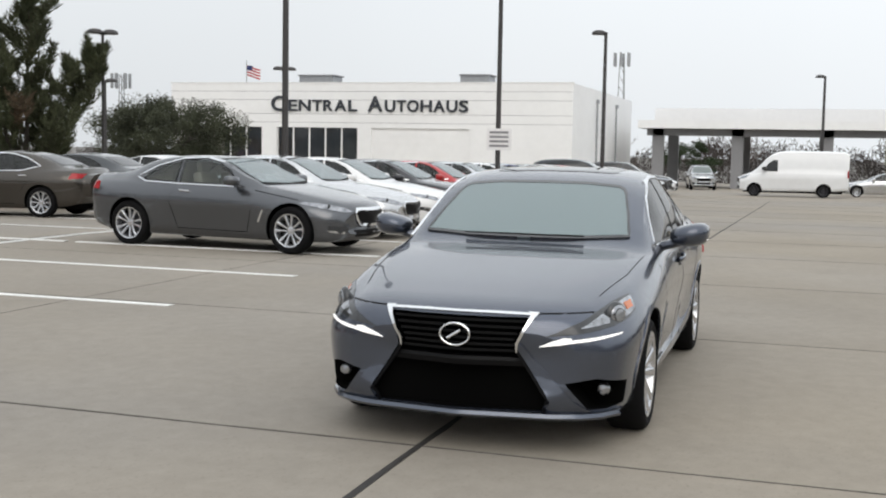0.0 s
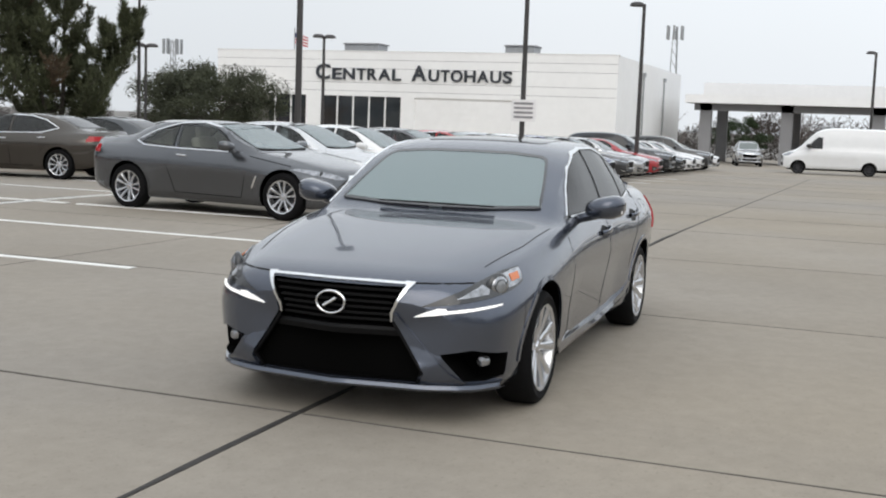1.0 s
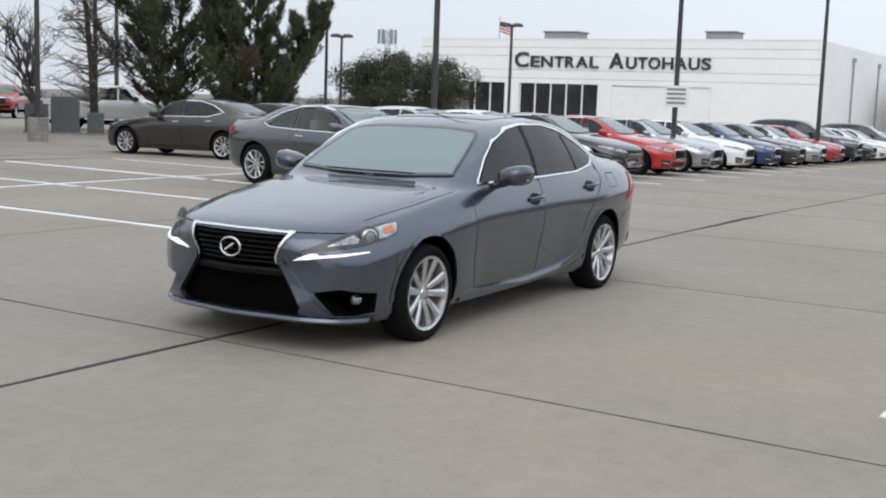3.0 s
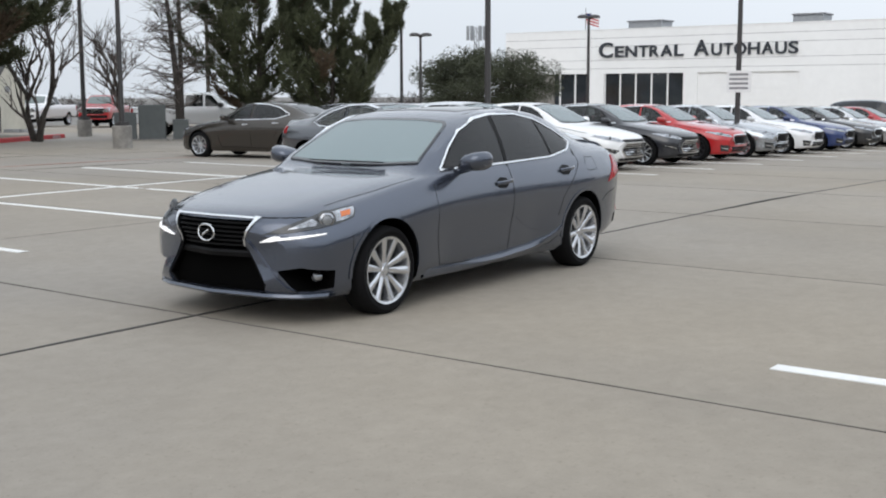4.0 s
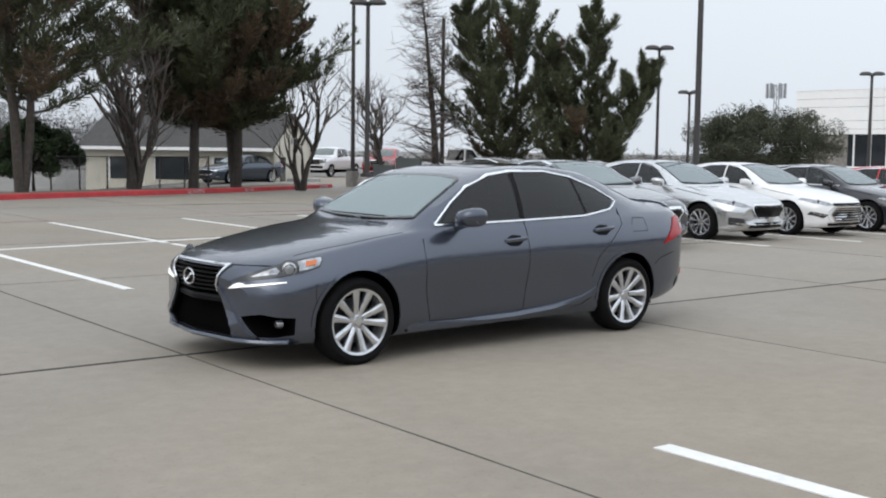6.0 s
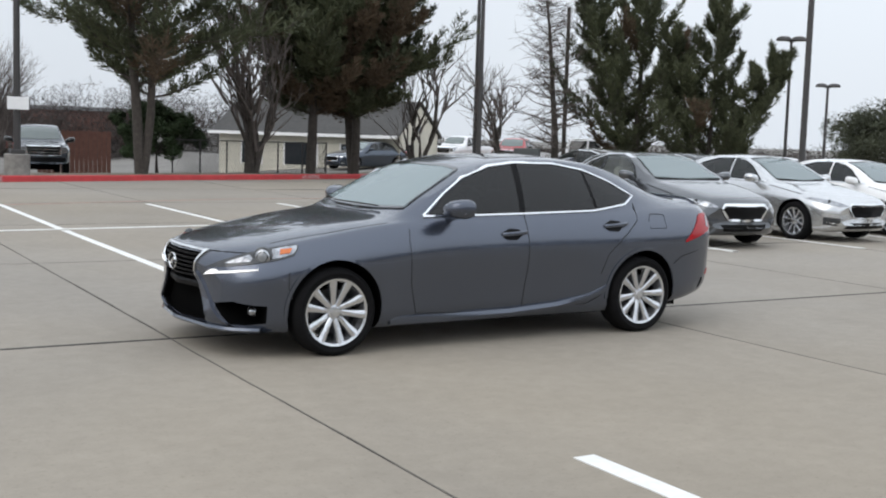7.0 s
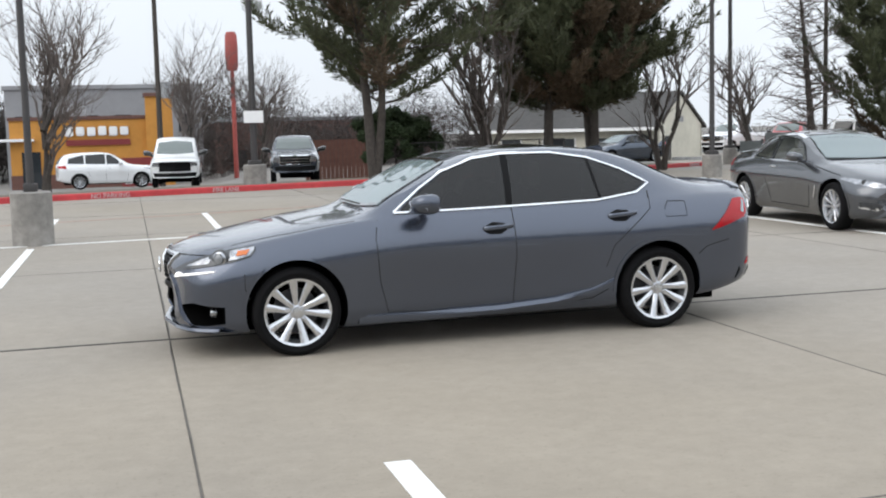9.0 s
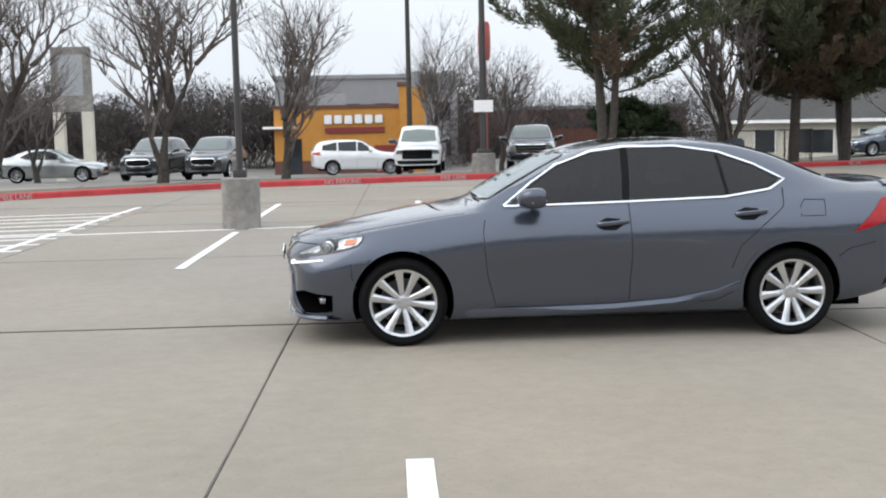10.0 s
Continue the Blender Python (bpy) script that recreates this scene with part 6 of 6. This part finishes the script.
boxed("canton", -0.02, 0.06, -0.55, -0.05, 8.32, 8.72, M["flag_blue"], flag)

# ------------------------------------------------------------------ service canopy
cz = ground_z(86, 0)
can = thing("service_canopy", "white and grey drive-under service canopy on square columns", "canopy", m=pose(0, 0, 0))
boxed("roof", 85.0, 99.0, -34.0, 10.9, 3.55, 4.10, M["grey_wall"], can)
boxed("fascia", 84.9, 85.0, -34.05, 10.95, 3.50, 4.14, M["white_wall"], can)
boxed("parapet", 90.0, 90.3, -34.0, 10.3, 4.10, 5.25, M["white_wall"], can)
boxed("soffit_edge", 85.02, 98.9, 10.9, 11.0, 3.5, 4.14, M["white_wall"], can)
for y in (9.5, 3.4, -3.2, -9.8, -16.5, -23.5):
    for x in (86.0, 97.0):
        boxed("column", x, x + 0.55, y - 0.45, y + 0.45, cz - 0.3, 3.55, M["grey_wall"], can)
boxed("beam", 86.0, 86.5, -33.5, 10.4, 2.95, 3.55, M["grey_wall"], can)
for y in (6.5, 0.2, -6.4):
    boxed("downlight", 87.0, 87.4, y - 0.2, y + 0.2, 3.46, 3.56, M["white"], can)

# ------------------------------------------------------------------ lamp posts and sign
lamp_post(15.4, 8.6, 9.5, 2, "tall dark bronze car-park lamp post on a concrete base", 0.070, 0.8, 0.5, 0.26)
lamp_post(31.7, 23.8, 6.05, 2, "dark bronze car-park lamp with twin heads", 0.07, 0.7, -0.7)
lamp_post(41.6, 30.3, 5.0, 2, "dark bronze car-park lamp", 0.08, 0.6, -0.8)
lamp_post(46.6, 23.3, 5.95, 2, "dark bronze car-park lamp", 0.09, 0.6, -0.9)
lamp_post(24.9, 6.55, 9.0, 2, "tall dark lamp post carrying a white notice board", 0.075, 0.7, 0.4)
lamp_post(40.0, 6.15, 6.75, 1, "dark bronze car-park lamp", 0.09, 0.6, 1.4)
lamp_post(67.7, -2.6, 7.2, 1, "dark bronze car-park lamp beside the canopy", 0.10, 0.6, 1.2)
lamp_post(-2.3, 9.35, 8.5, 2, "dark lamp post on a round weathered concrete base", 0.055, 0.80, 0.3, 0.30)
lamp_post(16.9, 23.2, 6.3, 2, "dark bronze twin-head lamp post on a concrete base", 0.085, 0.7, -0.7)
lamp_post(24.8, 35.6, 11.0, 2, "tall dark lamp post behind the lot", 0.10, 0.7, 0.2)
lamp_post(3.0, 24.9, 9.5, 2, "tall dark lamp post carrying a blank white board", 0.10, 0.70, 0.3, 0.34)
notice = thing("notice_board", "white notice board strapped to a lamp post", "sign", m=pose(24.82, 6.5, 0))
boxed("plate", -0.02, 0.02, -0.35, 0.35, 1.55, 2.15, M["white"], notice, bevel=0.004)
for k in range(4):
    boxed("text_bar", -0.026, -0.0205, -0.27, 0.27, 1.64 + 0.125 * k, 1.70 + 0.125 * k, M["grey_wall"], notice)

# ------------------------------------------------------------------ house behind the trees
def gable_house(m):
    house = thing("house", "cream one-storey house with dark shingle roof and white trim", "house", m=m)
    boxed("wall", 0, 9.0, 0, 0.2, -0.4, 1.75, M["cream"], house)
    boxed("wall", 0, 9.0, 5.0, 5.2, -0.4, 1.75, M["cream"], house)
    boxed("wall", 0, 0.2, 0.2, 5.0, -0.4, 1.75, M["cream"], house)
    bm = bmesh.new()
    prism(bm, [(0.0, -0.4), (5.2, -0.4), (5.2, 1.75), (2.6, 3.1), (0.0, 1.75)], 8.8, 9.0, "x")
    part("gable_wall", bm, M["cream"], house)
    bm = bmesh.new()
    for s in (0, 1):
        y0, y1 = (-0.4, 2.6) if s == 0 else (5.6, 2.6)
        vs = [bm.verts.new(p) for p in ((-0.3, y0, 1.60), (9.1, y0, 1.60), (9.1, y1, 3.18), (-0.3, y1, 3.18), (-0.3, y0, 1.72), (9.1, y0, 1.72), (9.1, y1, 3.30), (-0.3, y1, 3.30))]
        for f in ((0, 1, 2, 3), (4, 5, 6, 7), (0, 1, 5, 4), (1, 2, 6, 5), (3, 0, 4, 7)):
            bm.faces.new([vs[i] for i in f])
    part("roof", bm, M["roof_dark"], house, "dark shingle roof")
    boxed("gutter", -0.3, 9.1, -0.5, -0.4, 1.56, 1.70, M["white"], house)
    for x, w in ((1.2, 1.0), (3.4, 1.6), (6.2, 0.9)):
        win = boxed("window", x, x + w, -0.02, 0.0, 0.25, 1.25, M["pane"], house, "dark window")
        for a, b in ((x - 0.07, x), (x + w, x + w + 0.07)):
            boxed("frame", a, b, -0.03, 0.0, 0.2, 1.3, M["white"], win)
    boxed("vent", 9.0, 9.03, 2.3, 2.9, 1.9, 2.15, M["grey_wall"], house)
    boxed("window", 9.0, 9.02, 0.8, 1.5, 0.2, 1.3, M["pane"], house)
    for x in (9.25, 10.0):
        boxed("air_unit", x, x + 0.6, 1.0, 1.6, -0.3, 0.35, M["metal"], house)
    return house


gable_house(pose(18.7, 51.4, -0.50, 0, 0, -50) @ Matrix.Diagonal((1.15, 1.15, 1.15, 1.0)))

# ------------------------------------------------------------------ restaurant
rz = ground_z(-2, 58)
rest = thing("restaurant", "ochre fast-food restaurant with corner tower and awning", "restaurant", m=pose(-6.1, 60.0, rz, 0, 0, -2))
boxed("wall", 0, 8.8, 0, 12, -0.2, 3.75, M["orange"], rest)
boxed("parapet", -0.08, 8.88, -0.08, 12.08, 3.75, 3.95, M["brick"], rest)
boxed("tower", 7.4, 8.9, -0.35, 1.4, -0.2, 5.0, M["orange"], rest)
boxed("tower_cap", 7.3, 9.0, -0.45, 1.5, 5.0, 5.2, M["brick"], rest)
boxed("plinth", -0.03, 7.4, -0.03, 12.03, -0.2, 0.7, M["brick"], rest)
boxed("awning", -0.6, 1.3, -0.5, 0.0, 2.6, 2.75, M["white"], rest)
boxed("door", 0.6, 1.6, -0.04, 0.0, -0.2, 2.0, M["pane"], rest)
boxed("sign_band", 3.0, 6.5, -0.10, -0.02, 2.30, 2.62, M["maroon"], rest, "maroon band under the sign")
for k in range(6):
    boxed("sign_shape", 2.95 + 0.6 * k, 3.42 + 0.6 * k, -0.14, -0.04, 2.82 + 0.03 * (k % 2), 3.38 - 0.02 * (k % 3), M["white"], rest, "plain white sign shape", bevel=0.1)
boxed("menu_board", 6.0, 8.0, -3.6, -3.4, -0.1, 1.6, M["maroon"], rest, "maroon drive-through menu board")
for k in range(3):
    boxed("menu_panel", 6.15 + 0.6 * k, 6.65 + 0.6 * k, -3.63, -3.605, 0.2, 1.1, M["white"], rest)
boxed("rooftop_unit", 2.0, 4.0, 3.0, 5.0, 3.9, 4.7, M["metal"], rest)


def apartment_block(x0, x1, y, h, material, label):
    """A flat-roofed block with rows of windows, seen beyond the restaurant."""
    flats = thing("apartment_building", label, "building", "blocks of flats", m=pose(0, 0, ground_z(0, 80)))
    boxed("wall", x0, x1, y, y + 9, -0.5, h, material, flats)
    boxed("parapet", x0 - 0.15, x1 + 0.15, y - 0.15, y + 9.15, h, h + 0.3, M["grey_wall"], flats)
    for f in range(int(h / 2.9)):
        for k in range(int((x1 - x0) / 2.4)):
            win = boxed("window", x0 + 0.7 + 2.4 * k, x0 + 1.9 + 2.4 * k, y - 0.04, y, 0.9 + 2.9 * f, 2.3 + 2.9 * f, M["pane"], flats)
            boxed("sill", x0 + 0.6 + 2.4 * k, x0 + 2.0 + 2.4 * k, y - 0.10, y, 0.78 + 2.9 * f, 0.9 + 2.9 * f, M["cast"], win)


apartment_block(-8.0, 6.5, 84.0, 7.2, M["grey_wall"], "grey three-storey block of flats behind the restaurant")
apartment_block(7.5, 24.0, 80.0, 4.4, M["brick"], "dark brick block of flats behind the board fence")

pole_sign = thing("pole_sign", "tall red pole sign", "sign", m=pose(6.8, 64.0, ground_z(6.8, 64)))
bm = bmesh.new()
tube(bm, (0, 0, -0.2), (0, 0, 7.4), 0.15, 0.12, 12)
part("pole", bm, M["faded_red"], pole_sign, smooth=True)
bm = bmesh.new()
lathe(bm, [(0.001, 6.6), (0.30, 6.62), (0.38, 6.9), (0.40, 8.0), (0.36, 8.8), (0.26, 9.0), (0.001, 9.02)], 20, "z")
part("drum", bm, M["faded_red"], pole_sign, "faded red drum", True)
board = thing("sign_board", "small blank white sign board strapped to a lamp post", "sign", m=pose(3.0, 24.77, ground_z(3.0, 24.9)))
boxed("panel", -0.28, 0.28, -0.03, 0.0, 1.90, 2.24, M["white"], board, bevel=0.004)
for z in (1.96, 2.17):
    boxed("strap", -0.12, 0.12, 0.002, 0.02, z, z + 0.03, M["metal"], board)
for x, y, h in ((1.6, 50.0, 11.0), (46.8, 51.8, 12.0)):
    up = thing("utility_pole", "weathered wooden utility pole with transformer", "utility pole", "utility poles", m=pose(x, y, ground_z(x, y)))
    bm = bmesh.new()
    tube(bm, (0, 0, -0.3), (0, 0, h), 0.15, 0.10, 10)
    part("pole", bm, M["bark"], up, smooth=True)
    bm = bmesh.new()
    tube(bm, (0.35, 0, 4.3), (0.35, 0, 5.1), 0.25, 0.25, 12)
    part("transformer", bm, M["metal"], up, smooth=True)
gate = thing("monument_sign", "grey stone pylon sign on two pillars", "sign", m=pose(-15.2, 50.0, ground_z(-15, 50)))
for x in (-0.9, 0.5):
    boxed("pillar", x, x + 0.5, -0.25, 0.25, -0.2, 3.4, M["cream"], gate)
boxed("panel", -0.9, 1.0, -0.2, 0.2, 3.4, 6.6, M["cast"], gate, bevel=0.03)
boxed("panel_face", -0.55, 0.65, -0.23, -0.2, 4.2, 6.2, M["metal"], gate)

# ------------------------------------------------------------------ trees
def at(x, y, turn=0, s=1.0):
    return pose(x, y, ground_z(x, y) + 0.05, 0, 0, turn)


pine_tree("pine_tree", "tall leaning pine with open dark crown", 4.2, 11, at(7.0, 26.8), ((-0.6, 0.3, 11.5), (1.6, 0.2, 10.0)), dry=0.24, low=0.26, count=44, needles=56, rise=(0.0, 0.40), taper=0.40, ragged=0.38)
pine_tree("pine_tree", "big dense pine with dark ragged crown", 4.3, 5, at(14.1, 29.9, 40), ((0.3, -0.4, 12.5),), dry=0.32, low=0.19, count=115, needles=105, rise=(0.0, 0.4), taper=0.45)
pine_tree("pine_tree", "dense dark pine on a forked trunk", 4.2, 23, at(16.2, 30.6, 100), ((1.6, -0.5, 12.5), (-1.5, 0.6, 11.5)), dry=0.16, low=0.2, count=70, needles=95, rise=(0.0, 0.4), taper=0.45)
pine_tree("pine_tree", "tall bushy pine beside the lot", 3.1, 31, at(27.7, 28.2), ((0.3, -0.2, 9.8), (-1.0, 0.9, 8.0)), dry=0.05, low=0.12, count=38, needles=42, rise=(0.15, 1.1), taper=0.55, ragged=0.40)
pine_tree("pine_tree", "bushy pine with a second leaning top", 2.6, 37, at(28.9, 25.3), ((0.1, -0.1, 7.6), (2.7, -2.2, 6.0), (-0.9, 0.9, 6.2)), dry=0.05, low=0.12, count=29, needles=42, rise=(0.15, 1.1), taper=0.6, ragged=0.40)
bare_conifer("bare_tree", "tall bare conifer with short level twigs", 9.3, 2.4, 3, at(24.6, 29.3))
bare_tree("bare_tree", "leafless multi-stemmed tree behind the kerb", 7.4, 7, at(11.4, 28.9), stems=4, trunk=0.30, wide=0.5, depth=4, twigs=3)
bare_tree("bare_tree", "leafless tree forking low beside the house", 6.6, 8, at(19.0, 30.6), stems=2, trunk=0.34, depth=4)
bare_tree("bare_tree", "leafless tree behind the lot", 6.2, 12, at(22.3, 29.8), trunk=0.30, wide=0.7, depth=4, twigs=4)
bare_tree("bare_tree", "wide leafless shade tree behind the kerb", 12.5, 15, at(-6.3, 24.6), trunk=0.19, wide=0.75, depth=5, girth=0.016, twigs=4)
bare_tree("bare_tree", "leafless shade tree behind the kerb", 11.5, 19, at(-2.75, 24.2), trunk=0.17, wide=0.62, depth=5, girth=0.014, twigs=4)
bare_tree("bare_tree", "leafless shade tree at the end of the verge", 12.5, 22, at(-10.8, 23.6), trunk=0.18, wide=0.68, depth=5, girth=0.016, twigs=4)
bare_tree("bare_tree", "leafless tree near the drive-through", 12.5, 27, at(2.6, 43.0), trunk=0.18, wide=0.55, depth=5, girth=0.012, twigs=4)
bare_tree("bare_tree", "leafless tree behind the board fence", 11.0, 41, at(5.4, 42.0), trunk=0.18, wide=0.6, depth=5, girth=0.013, twigs=4)
bare_tree("bare_tree", "leafless tree far behind the verge", 9.0, 28, at(-14.5, 41.0), trunk=0.22, wide=0.6, depth=4, girth=0.018, twigs=4)
bare_tree("bare_tree", "leafless tree beyond the canopy", 8.0, 29, at(112, 16), trunk=0.26, wide=0.7, depth=4, twigs=4)
bare_tree("bare_tree", "leafless tree beyond the canopy", 8.0, 33, at(118, 4), trunk=0.26, wide=0.7, depth=4, twigs=4)
oak_tree("oak_tree", "broad evergreen oak with dark dense crown", 4.5, 4.0, 2, at(49.0, 31.3), count=120)
oak_tree("bush", "dark evergreen bush behind the kerb", 2.5, 1.5, 4, at(8.7, 30.6), "hedge", 60)
oak_tree("bush", "round evergreen bush beyond the canopy", 4.2, 2.8, 6, at(112, 9.4), "hedge", 40)

far_pole = thing("utility_pole", "plain dark wooden pole behind the bare conifer", "pole", m=pose(26.9, 31.8, ground_z(26.9, 31.8)))
bm = bmesh.new()
tube(bm, (0, 0, -0.2), (0, 0, 7.4), 0.10, 0.075, 10)
part("shaft", bm, M["bark"], far_pole, smooth=True)

# chain fence and board fence beside the house
fence = thing("chain_fence", "dark chain-link fence with top rail", "fence", m=pose(8.9, 29.6, 0.02, 0, 0, 6))
for k in range(7):
    bm = bmesh.new()
    tube(bm, (k * 1.0, 0, -0.2), (k * 1.0, 0, 1.15), 0.03, n=6)
    part("post", bm, M["bronze"], fence)
bm = bmesh.new()
tube(bm, (0, 0, 1.12), (6, 0, 1.12), 0.022, n=6)
part("rail", bm, M["bronze"], fence)
bm = bmesh.new()
for k in range(60):
    tube(bm, (k * 0.1, 0, 0.0), (min(6, k * 0.1 + 0.6), 0, 1.1), 0.006, n=3, cap=False)
    tube(bm, (k * 0.1, 0, 1.1), (min(6, k * 0.1 + 0.6), 0, 0.0), 0.006, n=3, cap=False)
tagged(part("mesh", bm, M["fence"], fence), kind="stuff")
boards = thing("board_fence", "dark red-brown board fence", "fence", m=pose(8.0, 45.6, ground_z(8, 45), 0, 0, -8))
for k in range(16):
    boxed("board", k * 0.2, k * 0.2 + 0.185, 0, 0.03, -0.3, 1.9, M["wood"], boards)

for x, y, w, h, label in ((22.4, 29.9, 0.8, 1.05, "grey steel utility cabinet"), (23.2, 29.3, 1.0, 1.35, "tall grey steel utility cabinet"), (24.0, 28.6, 0.6, 0.8, "small grey steel utility cabinet")):
    cab = thing("utility_cabinet", label, "utility cabinet", "utility cabinets", m=pose(x, y, ground_z(x, y), 0, 0, -42))
    boxed("casing", -w / 2, w / 2, -0.3, 0.3, -0.05, h, M["cabinet"], cab, bevel=0.02)
    boxed("door", -w / 2 + 0.05, w / 2 - 0.05, -0.315, -0.30, 0.1, h - 0.1, M["cabinet"], cab)
    boxed("plinth", -w / 2 - 0.06, w / 2 + 0.06, -0.36, 0.36, -0.1, 0.05, M["cast"], cab)

# far woods and far buildings
bm = bmesh.new()
rng_w = random.Random(77)
for k in range(420):
    x = rng_w.uniform(-60, 12)
    y = 97 + rng_w.uniform(-3, 12)
    blades(bm, (x, y, rng_w.uniform(-1.5, 5.0) * (0.8 + 0.2 * math.sin(x * 0.3))), 2.4, 380, 0.36, rng_w, 0.9, -0.6, 0.09)
for k in range(160):
    x = rng_w.uniform(5, 34)
    blades(bm, (x, 73 + rng_w.uniform(0, 5), rng_w.uniform(-2.0, 3.0)), 2.0, 300, 0.34, rng_w, 0.9, -0.5, 0.045)
tagged(part("far_woods", bm, M["far_twig"]), "hazy leafless woods far behind the restaurant", "woods", kind="stuff")
bm = bmesh.new()
for k in range(220):
    x = rng_w.uniform(125, 150)
    y = rng_w.uniform(-60, 30)
    blades(bm, (x, y, rng_w.uniform(-2.0, 2.2)), 1.8, 160, 0.4, rng_w, 0.8, -0.5, 0.12)
tagged(part("far_woods", bm, M["far_twig"]), "hazy leafless trees far beyond the canopy", "woods", kind="stuff")
# unseen belt behind the camera, added so the car's side reflects dark
bm = bmesh.new()
for k in range(420):
    x = rng_w.uniform(-90, 90)
    blades(bm, (x, -44 + rng_w.uniform(-4, 4), rng_w.uniform(-0.5, 7.5) * (0.8 + 0.2 * math.sin(x * 0.21))), 2.4, 110, 0.42, rng_w, 0.8, 0.0, 0.3)
tagged(part("far_woods", bm, M["far_twig"]), "dark belt of trees closing the lot", "woods", kind="stuff")
bm = bmesh.new()
for k in range(300):
    a = rng_w.uniform(0, 1)
    blades(bm, (22 + 125 * a + rng_w.uniform(-6, 6), 130 - 45 * a + rng_w.uniform(-6, 6), rng_w.uniform(-3.0, 0.2)), 1.8, 220, 0.4, rng_w, 0.7, -0.3, 0.08)
tagged(part("far_woods", bm, M["far_twig"]), "low belt of leafless trees on the horizon", "woods", kind="stuff")
low = thing("far_building", "long low pale building in the distance", "building", m=pose(150, -20, -2))
boxed("wall", 0, 12, -30, 8, 0, 5.0, M["cream"], low)
for k in range(7):
    boxed("window", -0.1, 0.0, -28 + 5 * k, -25 + 5 * k, 1.6, 3.4, M["pane"], low)
for x, y, s, h in ((141, 21, 1.0, 16.0), (110.5, 74.0, 0.8, 11.5)):
    mast = thing("cell_tower", "grey lattice mobile-phone mast with antenna panels", "mast", "phone masts", m=pose(x, y, -2))
    bm = bmesh.new()
    for a, b in ((-1, -1), (1, -1), (0, 1)):
        tube(bm, (a * 0.6 * s, b * 0.6 * s, 0), (a * 0.25 * s, b * 0.25 * s, h), 0.07, 0.05, 6)
    for k in range(12):
        z0, z1 = h * k / 12, h * (k + 1) / 12
        r0, r1 = 0.6 * s - 0.35 * s * k / 12, 0.6 * s - 0.35 * s * (k + 1) / 12
        tube(bm, (-r0, -r0, z0), (r1, -r1, z1), 0.035, n=4)
        tube(bm, (r0, -r0, z0), (0, r1, z1), 0.035, n=4)
    part("lattice", bm, M["metal"], mast)
    for k in range(6):
        a = 1.047 * k
        boxed("antenna_panel", 1.0 * math.cos(a) - 0.12, 1.0 * math.cos(a) + 0.12, 1.0 * math.sin(a) - 0.12, 1.0 * math.sin(a) + 0.12, h - 1.6, h + 0.1, M["metal"], mast)

# ------------------------------------------------------------------ slabs
for i in range(-4, 14):
    for j in range(-3, 5):
        x0, x1 = SLAB_X0 + SLAB_DX * i, SLAB_X0 + SLAB_DX * (i + 1)
        y0, y1 = SLAB_Y0 + SLAB_DY * j, SLAB_Y0 + SLAB_DY * (j + 1)
        ob = new("slab", slab_mesh(x0, x1, y0, y1, 0.004, 0.004))
        ob.parent = lot
bm = bmesh.new()
for xa, xb, ya, yb in ((-140, SLAB_X0 - 4 * SLAB_DX, -130, 26), (SLAB_X0 + 14 * SLAB_DX, 130, -130, 60), (SLAB_X0 - 4 * SLAB_DX, SLAB_X0 + 14 * SLAB_DX, -130, SLAB_Y0 - 3 * SLAB_DY), (23, SLAB_X0 + 14 * SLAB_DX, SLAB_Y0 + 5 * SLAB_DY, 60)):
    xs = [xa] + [x for x in (10.0, 30.0) if xa < x < xb] + [xb]
    for a, b in zip(xs, xs[1:]):
        bm.faces.new([bm.verts.new((x, y, ground_z(x, y if x > 9 else 0) - 0.004)) for x, y in ((a, ya), (b, ya), (b, yb), (a, yb))])
edge = SLAB_Y0 + 5 * SLAB_DY
kp = [(8.0, edge), (11.0, 26.2), (16.0, 29.2), (23.0, 34.4)]
for (xa, ya), (xb, yb) in zip(kp, kp[1:]):
    bm.faces.new([bm.verts.new((x, y, ground_z(x, 20) - 0.004)) for x, y in ((xa, edge - 0.02), (xb, edge - 0.02), (xb, yb), (xa, ya))])
tagged(part("far_paving", bm, M["concrete"]), "tan concrete paving around the slabs", "pavement", kind="structure")
